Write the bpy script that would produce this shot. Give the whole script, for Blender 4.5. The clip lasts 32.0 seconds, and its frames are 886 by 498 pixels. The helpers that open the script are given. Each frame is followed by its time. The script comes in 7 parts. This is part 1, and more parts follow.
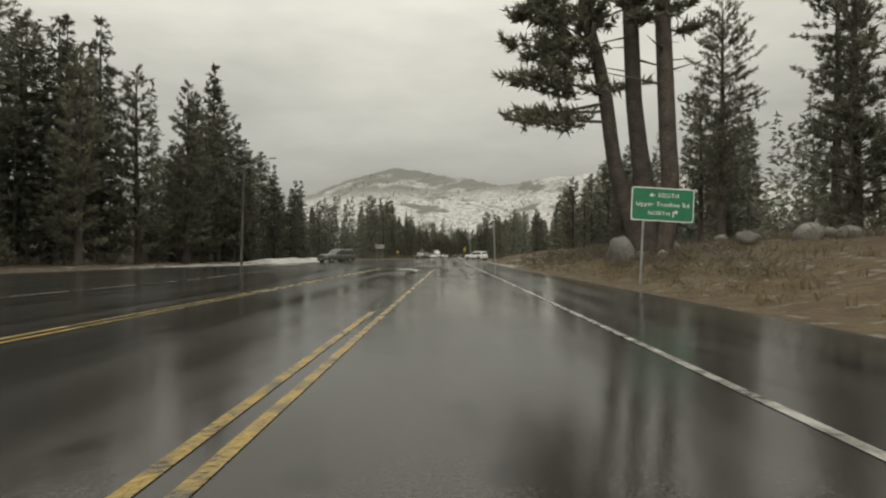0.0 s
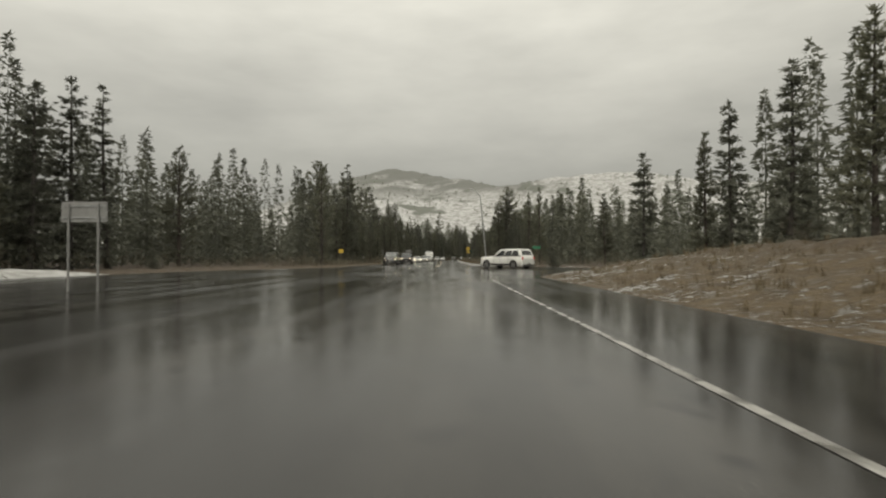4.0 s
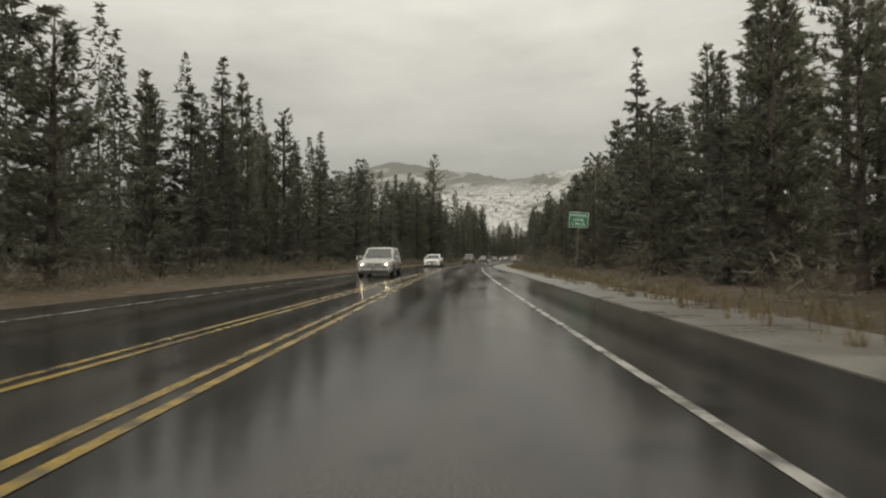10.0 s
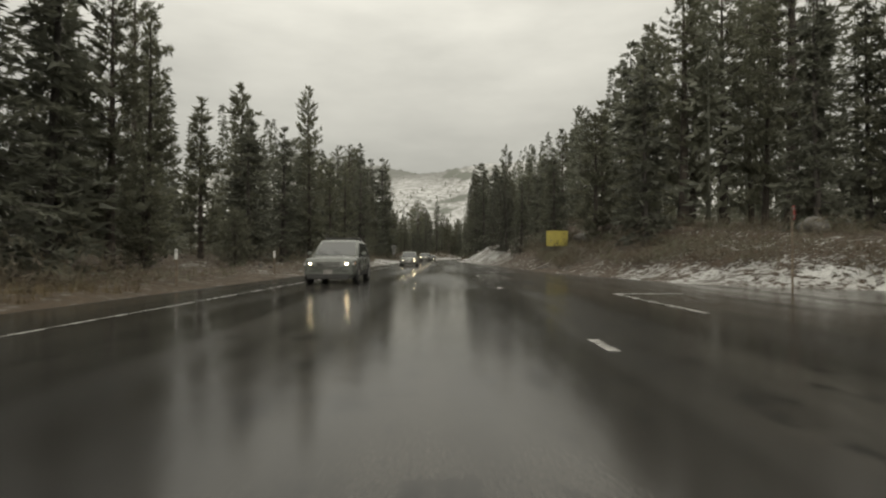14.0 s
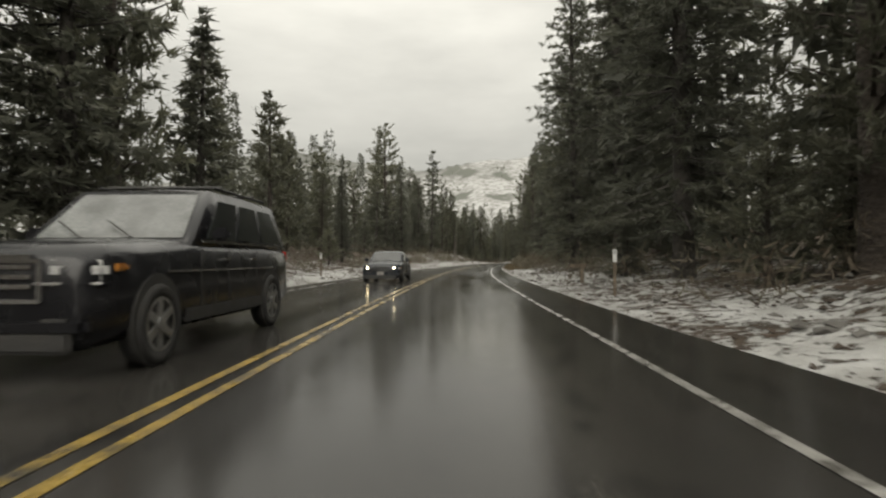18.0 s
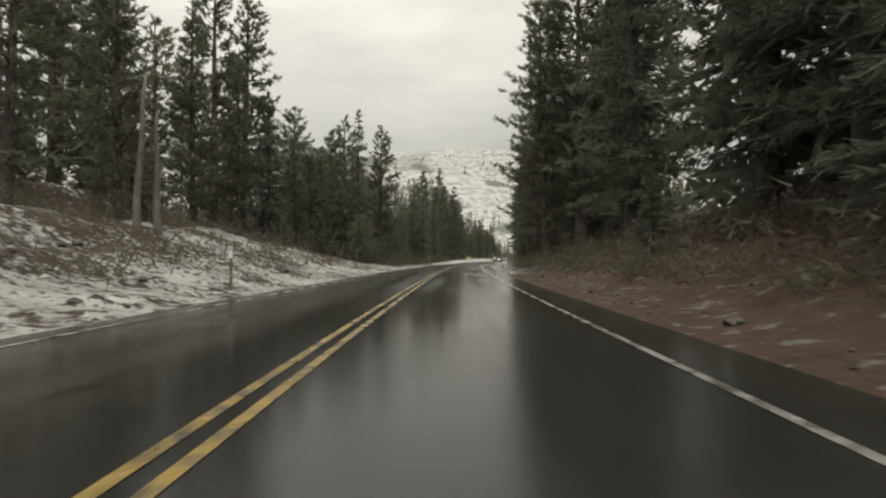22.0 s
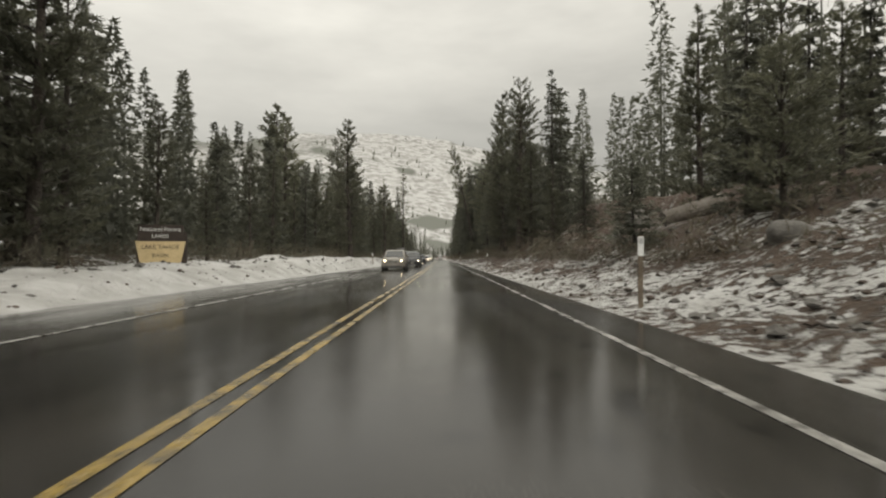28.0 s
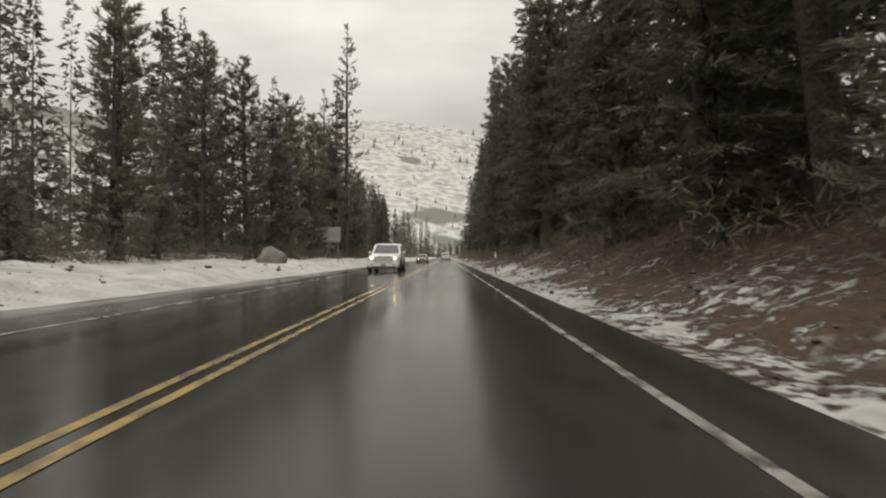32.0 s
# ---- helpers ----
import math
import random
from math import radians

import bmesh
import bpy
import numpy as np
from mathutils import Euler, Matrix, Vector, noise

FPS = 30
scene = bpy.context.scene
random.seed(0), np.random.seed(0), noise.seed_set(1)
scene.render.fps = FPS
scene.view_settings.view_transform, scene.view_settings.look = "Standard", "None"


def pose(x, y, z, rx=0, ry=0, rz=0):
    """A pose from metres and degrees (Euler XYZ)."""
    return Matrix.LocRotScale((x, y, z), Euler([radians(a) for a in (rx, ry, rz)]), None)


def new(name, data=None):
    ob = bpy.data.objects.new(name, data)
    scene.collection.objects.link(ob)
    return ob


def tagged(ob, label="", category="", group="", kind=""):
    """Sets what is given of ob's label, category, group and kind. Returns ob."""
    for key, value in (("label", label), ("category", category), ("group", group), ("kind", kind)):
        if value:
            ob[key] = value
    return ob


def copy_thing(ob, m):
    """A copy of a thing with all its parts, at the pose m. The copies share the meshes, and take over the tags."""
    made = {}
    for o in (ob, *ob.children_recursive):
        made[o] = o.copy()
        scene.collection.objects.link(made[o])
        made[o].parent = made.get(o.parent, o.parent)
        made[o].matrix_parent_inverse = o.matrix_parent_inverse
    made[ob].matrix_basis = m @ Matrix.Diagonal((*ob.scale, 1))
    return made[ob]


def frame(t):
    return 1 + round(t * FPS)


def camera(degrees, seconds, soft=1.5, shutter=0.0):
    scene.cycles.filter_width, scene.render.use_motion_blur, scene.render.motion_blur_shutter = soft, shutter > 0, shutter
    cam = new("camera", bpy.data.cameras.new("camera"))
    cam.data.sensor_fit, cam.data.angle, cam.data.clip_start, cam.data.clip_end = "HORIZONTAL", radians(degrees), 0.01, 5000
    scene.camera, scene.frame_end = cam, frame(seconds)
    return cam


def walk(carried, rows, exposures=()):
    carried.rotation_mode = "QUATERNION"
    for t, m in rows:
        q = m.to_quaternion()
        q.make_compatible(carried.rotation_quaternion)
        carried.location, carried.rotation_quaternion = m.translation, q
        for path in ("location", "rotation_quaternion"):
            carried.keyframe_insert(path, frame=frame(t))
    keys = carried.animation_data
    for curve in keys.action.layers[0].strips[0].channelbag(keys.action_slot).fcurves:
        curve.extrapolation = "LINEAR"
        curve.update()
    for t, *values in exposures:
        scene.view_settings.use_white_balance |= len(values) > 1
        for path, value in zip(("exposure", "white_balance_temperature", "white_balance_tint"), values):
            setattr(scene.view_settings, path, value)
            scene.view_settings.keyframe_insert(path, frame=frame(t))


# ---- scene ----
# camera: a car-borne camera one metre over the lane, at road speed
cam = camera(74.55, 32.0, soft=2.2, shutter=0.06)
ROWS = [
    (0.0, 0.0, 0.0, 90.64, -0.41),
    (0.3, 0.01, 0.63, 90.7, -0.43),
    (0.6, 0.02, 1.28, 90.69, -0.41),
    (0.9, 0.03, 1.95, 90.67, -0.38),
    (1.2, 0.04, 2.64, 90.68, -0.38),
    (1.5, 0.06, 3.41, 90.67, -0.4),
    (1.8, 0.07, 4.24, 90.71, -0.43),
    (1.9, 0.09, 5.35, 90.72, -0.44),
    (2.0, 0.14, 7.77, 90.73, -0.46),
    (2.1, 0.19, 10.81, 90.76, -0.47),
    (2.2, 0.25, 14.0, 90.8, -0.48),
    (2.5, 0.43, 23.75, 90.87, -0.52),
    (2.9, 0.68, 36.92, 90.94, -0.54),
    (3.3, 0.94, 50.09, 90.95, -0.58),
    (3.7, 1.21, 63.22, 90.94, -0.64),
    (4.1, 1.5, 76.32, 90.91, -0.71),
    (4.5, 1.81, 89.41, 90.89, -0.81),
    (4.9, 2.14, 102.5, 90.87, -0.92),
    (5.3, 2.48, 115.62, 90.81, -1.03),
    (5.7, 2.84, 128.77, 90.72, -1.15),
    (6.1, 3.17, 141.94, 90.68, -1.08),
    (6.5, 3.46, 155.12, 90.77, -0.69),
    (6.9, 3.69, 168.32, 90.78, -0.14),
    (7.3, 3.87, 181.53, 90.81, 0.24),
    (7.7, 4.04, 194.67, 90.84, 0.14),
    (8.1, 4.22, 207.7, 90.88, -0.29),
    (8.5, 4.43, 220.68, 90.96, -0.66),
    (8.9, 4.69, 233.69, 90.92, -0.84),
    (9.3, 4.96, 246.81, 90.91, -0.87),
    (9.7, 5.21, 259.99, 90.92, -0.51),
    (10.1, 5.46, 273.17, 90.92, -0.04),
    (10.5, 5.76, 286.33, 90.88, -0.2),
    (10.9, 6.16, 299.43, 90.91, -1.15),
    (11.3, 6.72, 312.46, 90.91, -2.3),
    (11.7, 7.51, 325.52, 90.87, -3.46),
    (12.1, 8.57, 338.69, 90.87, -4.64),
    (12.5, 9.88, 351.93, 90.94, -5.72),
    (12.9, 11.46, 365.26, 90.87, -6.72),
    (13.3, 13.27, 378.67, 90.84, -7.81),
    (13.7, 15.27, 392.12, 90.82, -8.61),
    (14.1, 17.39, 405.46, 90.8, -8.98),
    (14.5, 19.56, 418.68, 90.85, -9.12),
    (14.9, 21.72, 431.84, 90.88, -8.96),
    (15.3, 23.83, 444.98, 90.89, -8.58),
    (15.7, 25.86, 458.11, 90.89, -8.02),
    (16.1, 27.8, 471.25, 90.89, -7.44),
    (16.5, 29.68, 484.4, 90.88, -7.04),
    (16.9, 31.56, 497.55, 90.99, -7.12),
    (17.3, 33.48, 510.72, 91.06, -7.74),
    (17.7, 35.5, 523.88, 91.1, -8.48),
    (18.1, 37.67, 537.02, 91.1, -9.08),
    (18.5, 39.99, 550.1, 91.01, -9.75),
    (18.9, 42.49, 563.05, 90.83, -10.6),
    (19.3, 45.17, 575.85, 90.86, -11.64),
    (19.7, 48.08, 588.61, 90.88, -12.8),
    (20.1, 51.23, 601.38, 90.86, -13.92),
    (20.5, 54.61, 614.15, 90.95, -14.95),
    (20.9, 58.2, 626.88, 90.96, -15.74),
    (21.3, 61.94, 639.57, 90.96, -16.39),
    (21.7, 65.79, 652.19, 90.96, -16.79),
    (22.1, 69.72, 664.73, 90.98, -17.03),
    (22.5, 73.73, 677.18, 90.91, -17.36),
    (22.9, 77.8, 689.51, 90.9, -17.76),
    (23.3, 81.96, 701.69, 90.96, -18.36),
    (23.7, 86.26, 713.78, 90.99, -19.25),
    (24.1, 90.74, 725.81, 90.99, -20.25),
    (24.5, 95.42, 737.77, 91.1, -21.32),
    (24.9, 100.3, 749.62, 91.15, -22.46),
    (25.3, 105.36, 761.4, 91.15, -23.4),
    (25.7, 110.58, 773.18, 91.08, -23.96),
    (26.1, 115.96, 785.03, 90.98, -24.21),
    (26.5, 121.48, 796.97, 90.94, -24.34),
    (26.9, 127.1, 809.02, 90.93, -24.48),
    (27.3, 132.85, 821.19, 90.95, -24.72),
    (27.7, 138.72, 833.46, 90.92, -25.12),
    (28.1, 144.68, 845.77, 90.91, -25.58),
    (28.5, 150.64, 857.96, 90.97, -25.89),
    (28.9, 156.53, 869.99, 90.95, -25.71),
    (29.3, 162.34, 881.86, 90.97, -25.48),
    (29.7, 168.06, 893.67, 90.94, -25.24),
    (30.1, 173.68, 905.41, 90.87, -24.91),
    (30.5, 179.19, 917.07, 90.84, -24.53),
    (30.9, 184.58, 928.63, 90.76, -24.09),
    (31.3, 189.91, 940.1, 90.78, -23.96),
    (31.7, 195.21, 951.53, 90.78, -24.25),
    (32.0, 199.18, 960.08, 90.78, -24.65),
]
walk(cam, [(t, pose(x, y, 1.0, tilt, 0, turn)) for t, x, y, tilt, turn in ROWS],
     exposures=[(0, 0.16, 7150, 5), (6, 0.08, 7150, 6), (12, 0.1, 7150, 6), (14, 0.2, 7150, 6), (17, 0.38, 7050, 7), (25, 0.38, 7050, 7), (29, 0.28, 7050, 8), (32, 0.36, 7050, 8)])

# ---------------------------------------------------------------- light
world = bpy.data.worlds.new("overcast")
scene.world = world
world.use_nodes = True
wn, wl = world.node_tree.nodes, world.node_tree.links
wn.clear()
SUN_UP, SUN_TURN = radians(32), radians(165)
sky = wn.new("ShaderNodeTexSky")
sky.sky_type, sky.sun_disc = "NISHITA", False
sky.sun_elevation, sky.sun_rotation, sky.altitude = SUN_UP, SUN_TURN, 1900
dim = wn.new("ShaderNodeVectorMath")
dim.operation = "SCALE"
dim.inputs["Scale"].default_value = 0.1
coord = wn.new("ShaderNodeTexCoord")
stretch = wn.new("ShaderNodeMapping")
stretch.inputs["Scale"].default_value = (1.0, 1.0, 3.2)
cloud = wn.new("ShaderNodeTexNoise")
cloud.inputs["Scale"].default_value, cloud.inputs["Detail"].default_value = 2.2, 5
cloud.inputs["Roughness"].default_value = 0.55
tone = wn.new("ShaderNodeValToRGB")
tone.color_ramp.elements[0].position, tone.color_ramp.elements[0].color = 0.3, (0.43, 0.427, 0.412, 1)
tone.color_ramp.elements[1].position, tone.color_ramp.elements[1].color = 0.66, (0.61, 0.606, 0.585, 1)
cover = wn.new("ShaderNodeMix")
cover.data_type = "RGBA"
cover.inputs["Factor"].default_value = 0.94
back = wn.new("ShaderNodeBackground")
back.inputs["Strength"].default_value = 1.0
wout = wn.new("ShaderNodeOutputWorld")
wl.new(sky.outputs["Color"], dim.inputs[0])
wl.new(coord.outputs["Generated"], stretch.inputs["Vector"])
wl.new(stretch.outputs["Vector"], cloud.inputs["Vector"])
wl.new(cloud.outputs["Fac"], tone.inputs["Fac"])
wl.new(dim.outputs["Vector"], cover.inputs["A"])
wl.new(tone.outputs["Color"], cover.inputs["B"])
# an overcast sky is far brighter overhead than at the misty horizon
high = wn.new("ShaderNodeSeparateXYZ")
wl.new(coord.outputs["Generated"], high.inputs[0])
lift = wn.new("ShaderNodeMapRange")
lift.inputs["From Min"].default_value, lift.inputs["From Max"].default_value = 0.0, 1.0
lift.inputs["To Min"].default_value, lift.inputs["To Max"].default_value = 0.38, 2.75
wl.new(high.outputs["Z"], lift.inputs["Value"])
graded = wn.new("ShaderNodeVectorMath")
graded.operation = "SCALE"
wl.new(cover.outputs["Result"], graded.inputs[0])
wl.new(lift.outputs["Result"], graded.inputs["Scale"])
wl.new(graded.outputs["Vector"], back.inputs["Color"])
wl.new(back.outputs["Background"], wout.inputs["Surface"])
lamp = bpy.data.lights.new("sun", "SUN")
lamp.energy, lamp.angle, lamp.color = 1.5, radians(60), (1.0, 0.97, 0.93)
sun = new("sun", lamp)
sun.rotation_euler = (radians(90) - SUN_UP, 0, SUN_TURN + radians(180))
scene.view_settings.exposure = 0.0

# ---------------------------------------------------------------- materials
def mix_of(nt, a, b, fac):
    m = nt.nodes.new("ShaderNodeMix")
    m.data_type = "RGBA"
    for slot, v in (("A", a), ("B", b), ("Factor", fac)):
        if isinstance(v, (tuple, float, int)):
            m.inputs[slot].default_value = (*v, 1) if isinstance(v, tuple) else v
        else:
            nt.links.new(v, m.inputs[slot])
    return m.outputs["Result"]

def noise_of(nt, scale, lo=0.35, hi=0.65, detail=4, space="Object", stretch=None, harsh=0.5):
    co = nt.nodes.new("ShaderNodeTexCoord")
    out = co.outputs[space]
    if stretch:
        mp = nt.nodes.new("ShaderNodeMapping")
        mp.inputs["Scale"].default_value = stretch
        nt.links.new(out, mp.inputs["Vector"])
        out = mp.outputs["Vector"]
    n = nt.nodes.new("ShaderNodeTexNoise")
    n.inputs["Scale"].default_value, n.inputs["Detail"].default_value, n.inputs["Roughness"].default_value = scale, detail, harsh
    nt.links.new(out, n.inputs["Vector"])
    r = nt.nodes.new("ShaderNodeMapRange")
    r.inputs["From Min"].default_value, r.inputs["From Max"].default_value = lo, hi
    nt.links.new(n.outputs["Fac"], r.inputs["Value"])
    return r.outputs["Result"]

def mat(name, a, b=None, rough=0.6, scale=4.0, fine=40.0, bump=0.2, metal=0.0, rough2=None, vary=0.0, spec=0.5, dist=0.02, coat=0.0, grainy=0.45):
    """Two-tone surface: broad stains from a to b, fine grain, bump and uneven gloss; vary: difference from object to object."""
    m = bpy.data.materials.new(name)
    m.use_nodes = True
    nt = m.node_tree
    p = nt.nodes["Principled BSDF"]
    b = b or tuple(0.75 * c for c in a)
    broad = noise_of(nt, scale)
    col = mix_of(nt, a, b, broad)
    grain = noise_of(nt, fine, 0.3, 0.7, 3)
    g = nt.nodes.new("ShaderNodeMath")
    g.operation = "MULTIPLY"
    g.inputs[1].default_value = grainy
    nt.links.new(grain, g.inputs[0])
    col = mix_of(nt, col, tuple(0.5 * min(x, y) for x, y in zip(a, b)), g.outputs[0])
    if vary:
        oi = nt.nodes.new("ShaderNodeObjectInfo")
        hs = nt.nodes.new("ShaderNodeHueSaturation")
        mr = nt.nodes.new("ShaderNodeMapRange")
        mr.inputs["To Min"].default_value, mr.inputs["To Max"].default_value = 1 - vary, 1 + vary
        nt.links.new(oi.outputs["Random"], mr.inputs["Value"])
        nt.links.new(mr.outputs["Result"], hs.inputs["Value"])
        nt.links.new(col, hs.inputs["Color"])
        col = hs.outputs["Color"]
    nt.links.new(col, p.inputs["Base Color"])
    rr = nt.nodes.new("ShaderNodeMapRange")
    rr.inputs["To Min"].default_value, rr.inputs["To Max"].default_value = rough, rough2 if rough2 is not None else min(1, rough * 1.3)
    nt.links.new(broad, rr.inputs["Value"])
    nt.links.new(rr.outputs["Result"], p.inputs["Roughness"])
    p.inputs["Metallic"].default_value = metal
    p.inputs["Specular IOR Level"].default_value = spec
    p.inputs["Coat Weight"].default_value = coat
    if bump:
        bp = nt.nodes.new("ShaderNodeBump")
        bp.inputs["Strength"].default_value, bp.inputs["Distance"].default_value = bump, dist
        nt.links.new(grain, bp.inputs["Height"])
        nt.links.new(bp.outputs["Normal"], p.inputs["Normal"])
    return m

def glow(name, color, strength):
    m = bpy.data.materials.new(name)
    m.use_nodes = True
    p = m.node_tree.nodes["Principled BSDF"]
    p.inputs["Base Color"].default_value = (*color, 1)
    p.inputs["Emission Color"].default_value = (*color, 1)
    p.inputs["Emission Strength"].default_value = strength
    p.inputs["Roughness"].default_value = 0.2
    return m

def leafy(name, a, b):
    """Thin leaves or needles: a dull face that lets part of the light through."""
    m = mat(name, a, b, 0.5, 0.5, 3, 0.0, vary=0.25, spec=0.6, grainy=0.12)
    nt = m.node_tree
    p = nt.nodes["Principled BSDF"]
    thin = nt.nodes.new("ShaderNodeBsdfTranslucent")
    nt.links.new(p.inputs["Base Color"].links[0].from_socket, thin.inputs["Color"])
    both = nt.nodes.new("ShaderNodeMixShader")
    both.inputs["Fac"].default_value = 0.45
    nt.links.new(p.outputs["BSDF"], both.inputs[1])
    nt.links.new(thin.outputs["BSDF"], both.inputs[2])
    nt.links.new(both.outputs["Shader"], nt.nodes["Material Output"].inputs["Surface"])
    return m

M_BARK = mat("pine_bark", (0.078, 0.064, 0.053), (0.042, 0.035, 0.03), 0.9, 1.6, 9, 0.8, dist=0.06, vary=0.25)
M_BARK2 = mat("grey_bark", (0.10, 0.09, 0.08), (0.05, 0.045, 0.04), 0.9, 1.6, 9, 0.8, dist=0.05, vary=0.25)
M_DEAD = mat("dead_wood", (0.2, 0.18, 0.16), (0.11, 0.095, 0.08), 0.9, 1.2, 9, 0.6)
M_NEEDLE = leafy("pine_needles", (0.148, 0.149, 0.104), (0.104, 0.106, 0.076))
M_FIR = leafy("fir_needles", (0.134, 0.138, 0.104), (0.094, 0.098, 0.077))
M_SHRUB = leafy("shrub_leaves", (0.12, 0.115, 0.08), (0.1, 0.078, 0.056))
M_TWIG = leafy("reddish_twigs", (0.085, 0.058, 0.044), (0.055, 0.038, 0.032))
M_GRASS = mat("dry_grass", (0.2, 0.16, 0.098), (0.115, 0.09, 0.056), 0.9, 0.7, 6, 0.0, vary=0.2, spec=0.2)
M_GRANITE = mat("granite", (0.2, 0.19, 0.175), (0.1, 0.094, 0.086), 0.8, 1.2, 14, 0.6, vary=0.25, dist=0.03)
M_CONCRETE = mat("wet_concrete", (0.17, 0.16, 0.143), (0.115, 0.108, 0.096), 0.42, 0.7, 20, 0.25, rough2=0.25, vary=0.12)
def worn_paint(name, a, b):
    m = mat(name, a, b, 0.35, 1.1, 22, 0.3, rough2=0.2)
    nt = m.node_tree
    p = nt.nodes["Principled BSDF"]
    src = p.inputs["Base Color"].links[0].from_socket
    gone = noise_of(nt, 3.0, 0.45, 0.64, 9, harsh=0.65)
    nt.links.new(mix_of(nt, src, (0.05, 0.047, 0.04), gone), p.inputs["Base Color"])
    return m

M_YELLOW = worn_paint("yellow_line_paint", (0.4, 0.265, 0.05), (0.26, 0.18, 0.05))
M_WHITE = worn_paint("white_line_paint", (0.42, 0.41, 0.385), (0.28, 0.272, 0.255))
M_STEEL = mat("galvanised_steel", (0.4, 0.41, 0.41), (0.26, 0.265, 0.265), 0.45, 3, 30, 0.1, metal=0.8)
M_WOODPOST = mat("weathered_post", (0.2, 0.16, 0.12), (0.1, 0.08, 0.06), 0.85, 3, 25, 0.5)
M_BROWNPAINT = mat("brown_sign_paint", (0.045, 0.03, 0.022), (0.032, 0.023, 0.018), 0.6, 3, 30, 0.1)
M_CREAM = mat("cream_sign_paint", (0.66, 0.52, 0.29), (0.58, 0.45, 0.25), 0.6, 3, 30, 0.1)
M_SIGNGREEN = mat("green_sign_sheeting", (0.012, 0.16, 0.075), (0.014, 0.13, 0.065), 0.35, 2, 20, 0.03)
M_SIGNWHITE = mat("white_sign_sheeting", (0.74, 0.75, 0.74), (0.64, 0.65, 0.64), 0.4, 2, 20, 0.03)
M_SIGNYELLOW = mat("yellow_sign_sheeting", (0.6, 0.4, 0.045), (0.5, 0.34, 0.04), 0.4, 2, 20, 0.03)
M_BLACK = mat("black_paint", (0.02, 0.02, 0.02), (0.03, 0.03, 0.03), 0.5, 3, 30, 0.05)
M_SEAM = mat("crack_filler", (0.03, 0.028, 0.026), (0.016, 0.015, 0.014), 0.95, 2, 20, 0.3, spec=0.1)
M_ALU = mat("bare_aluminium", (0.46, 0.47, 0.47), (0.37, 0.375, 0.375), 0.55, 2, 25, 0.05, metal=0.2)
M_CLOD = mat("wet_earth_clods", (0.09, 0.066, 0.05), (0.045, 0.036, 0.03), 0.8, 2, 16, 0.4, vary=0.2)
# ---------------------------------------------------------------- the road's line
CTRL = [(-1.92, -39.97), (-1.24, 0.02), (-0.5, 40.24), (0.06, 73.08), (0.76, 105.82), (1.53, 138.68), (2.12, 171.65), (2.68, 204.47),
        (2.79, 237.01), (3.33, 269.91), (4.38, 302.76), (6.33, 335.55), (10.19, 368.83), (15.06, 402.42), (20.26, 435.45), (25.34, 468.25),
        (30.15, 501.12), (35.22, 534.05), (41.65, 566.56), (49.34, 598.46), (58.12, 630.35), (67.4, 662.02), (77.6, 692.98), (88.27, 723.31),
        (99.83, 753.3), (112.91, 782.83), (127.07, 812.74), (141.8, 843.37), (156.34, 873.77), (170.4, 903.39), (184.04, 932.38), (197.3, 960.95),
        (214.22, 997.2), (235.36, 1042.51), (264.95, 1105.95), (324.15, 1232.82), (408.71, 1414.06)]

def spline(ctrl, n=24):
    c = np.array(ctrl)
    c = np.vstack([2 * c[0] - c[1], c, 2 * c[-1] - c[-2]])
    out = []
    for k in range(1, len(c) - 2):
        p0, p1, p2, p3 = c[k - 1:k + 3]
        for a in np.linspace(0, 1, n, endpoint=False):
            out.append(0.5 * (2 * p1 + (p2 - p0) * a + (2 * p0 - 5 * p1 + 4 * p2 - p3) * a * a + (3 * p1 - p0 - 3 * p2 + p3) * a ** 3))
    out.append(c[-2])
    return np.array(out)

LINE = spline(CTRL)
LINE_U = np.r_[0, np.cumsum(np.hypot(*np.diff(LINE, axis=0).T))] - 40.0
_tan = np.gradient(LINE, axis=0)
_tan /= np.hypot(_tan[:, 0], _tan[:, 1])[:, None]
MEAN_RIGHT = np.array([0.97, -0.24])

def at(u, d):
    """The place d metres to the right of the middle line, u metres along it."""
    x, y = np.interp(u, LINE_U, LINE[:, 0]), np.interp(u, LINE_U, LINE[:, 1])
    tx, ty = np.interp(u, LINE_U, _tan[:, 0]), np.interp(u, LINE_U, _tan[:, 1])
    near = np.clip(d, -120, 120)
    return x + ty * near + MEAN_RIGHT[0] * (d - near), y - tx * near + MEAN_RIGHT[1] * (d - near)

def heading(u):
    """Degrees by which the road's forward way is turned from +y."""
    tx, ty = np.interp(u, LINE_U, _tan[:, 0]), np.interp(u, LINE_U, _tan[:, 1])
    return math.degrees(math.atan2(-tx, ty))

def table(u, pairs):
    a = np.array(pairs)
    return np.interp(u, a[:, 0], a[:, 1])

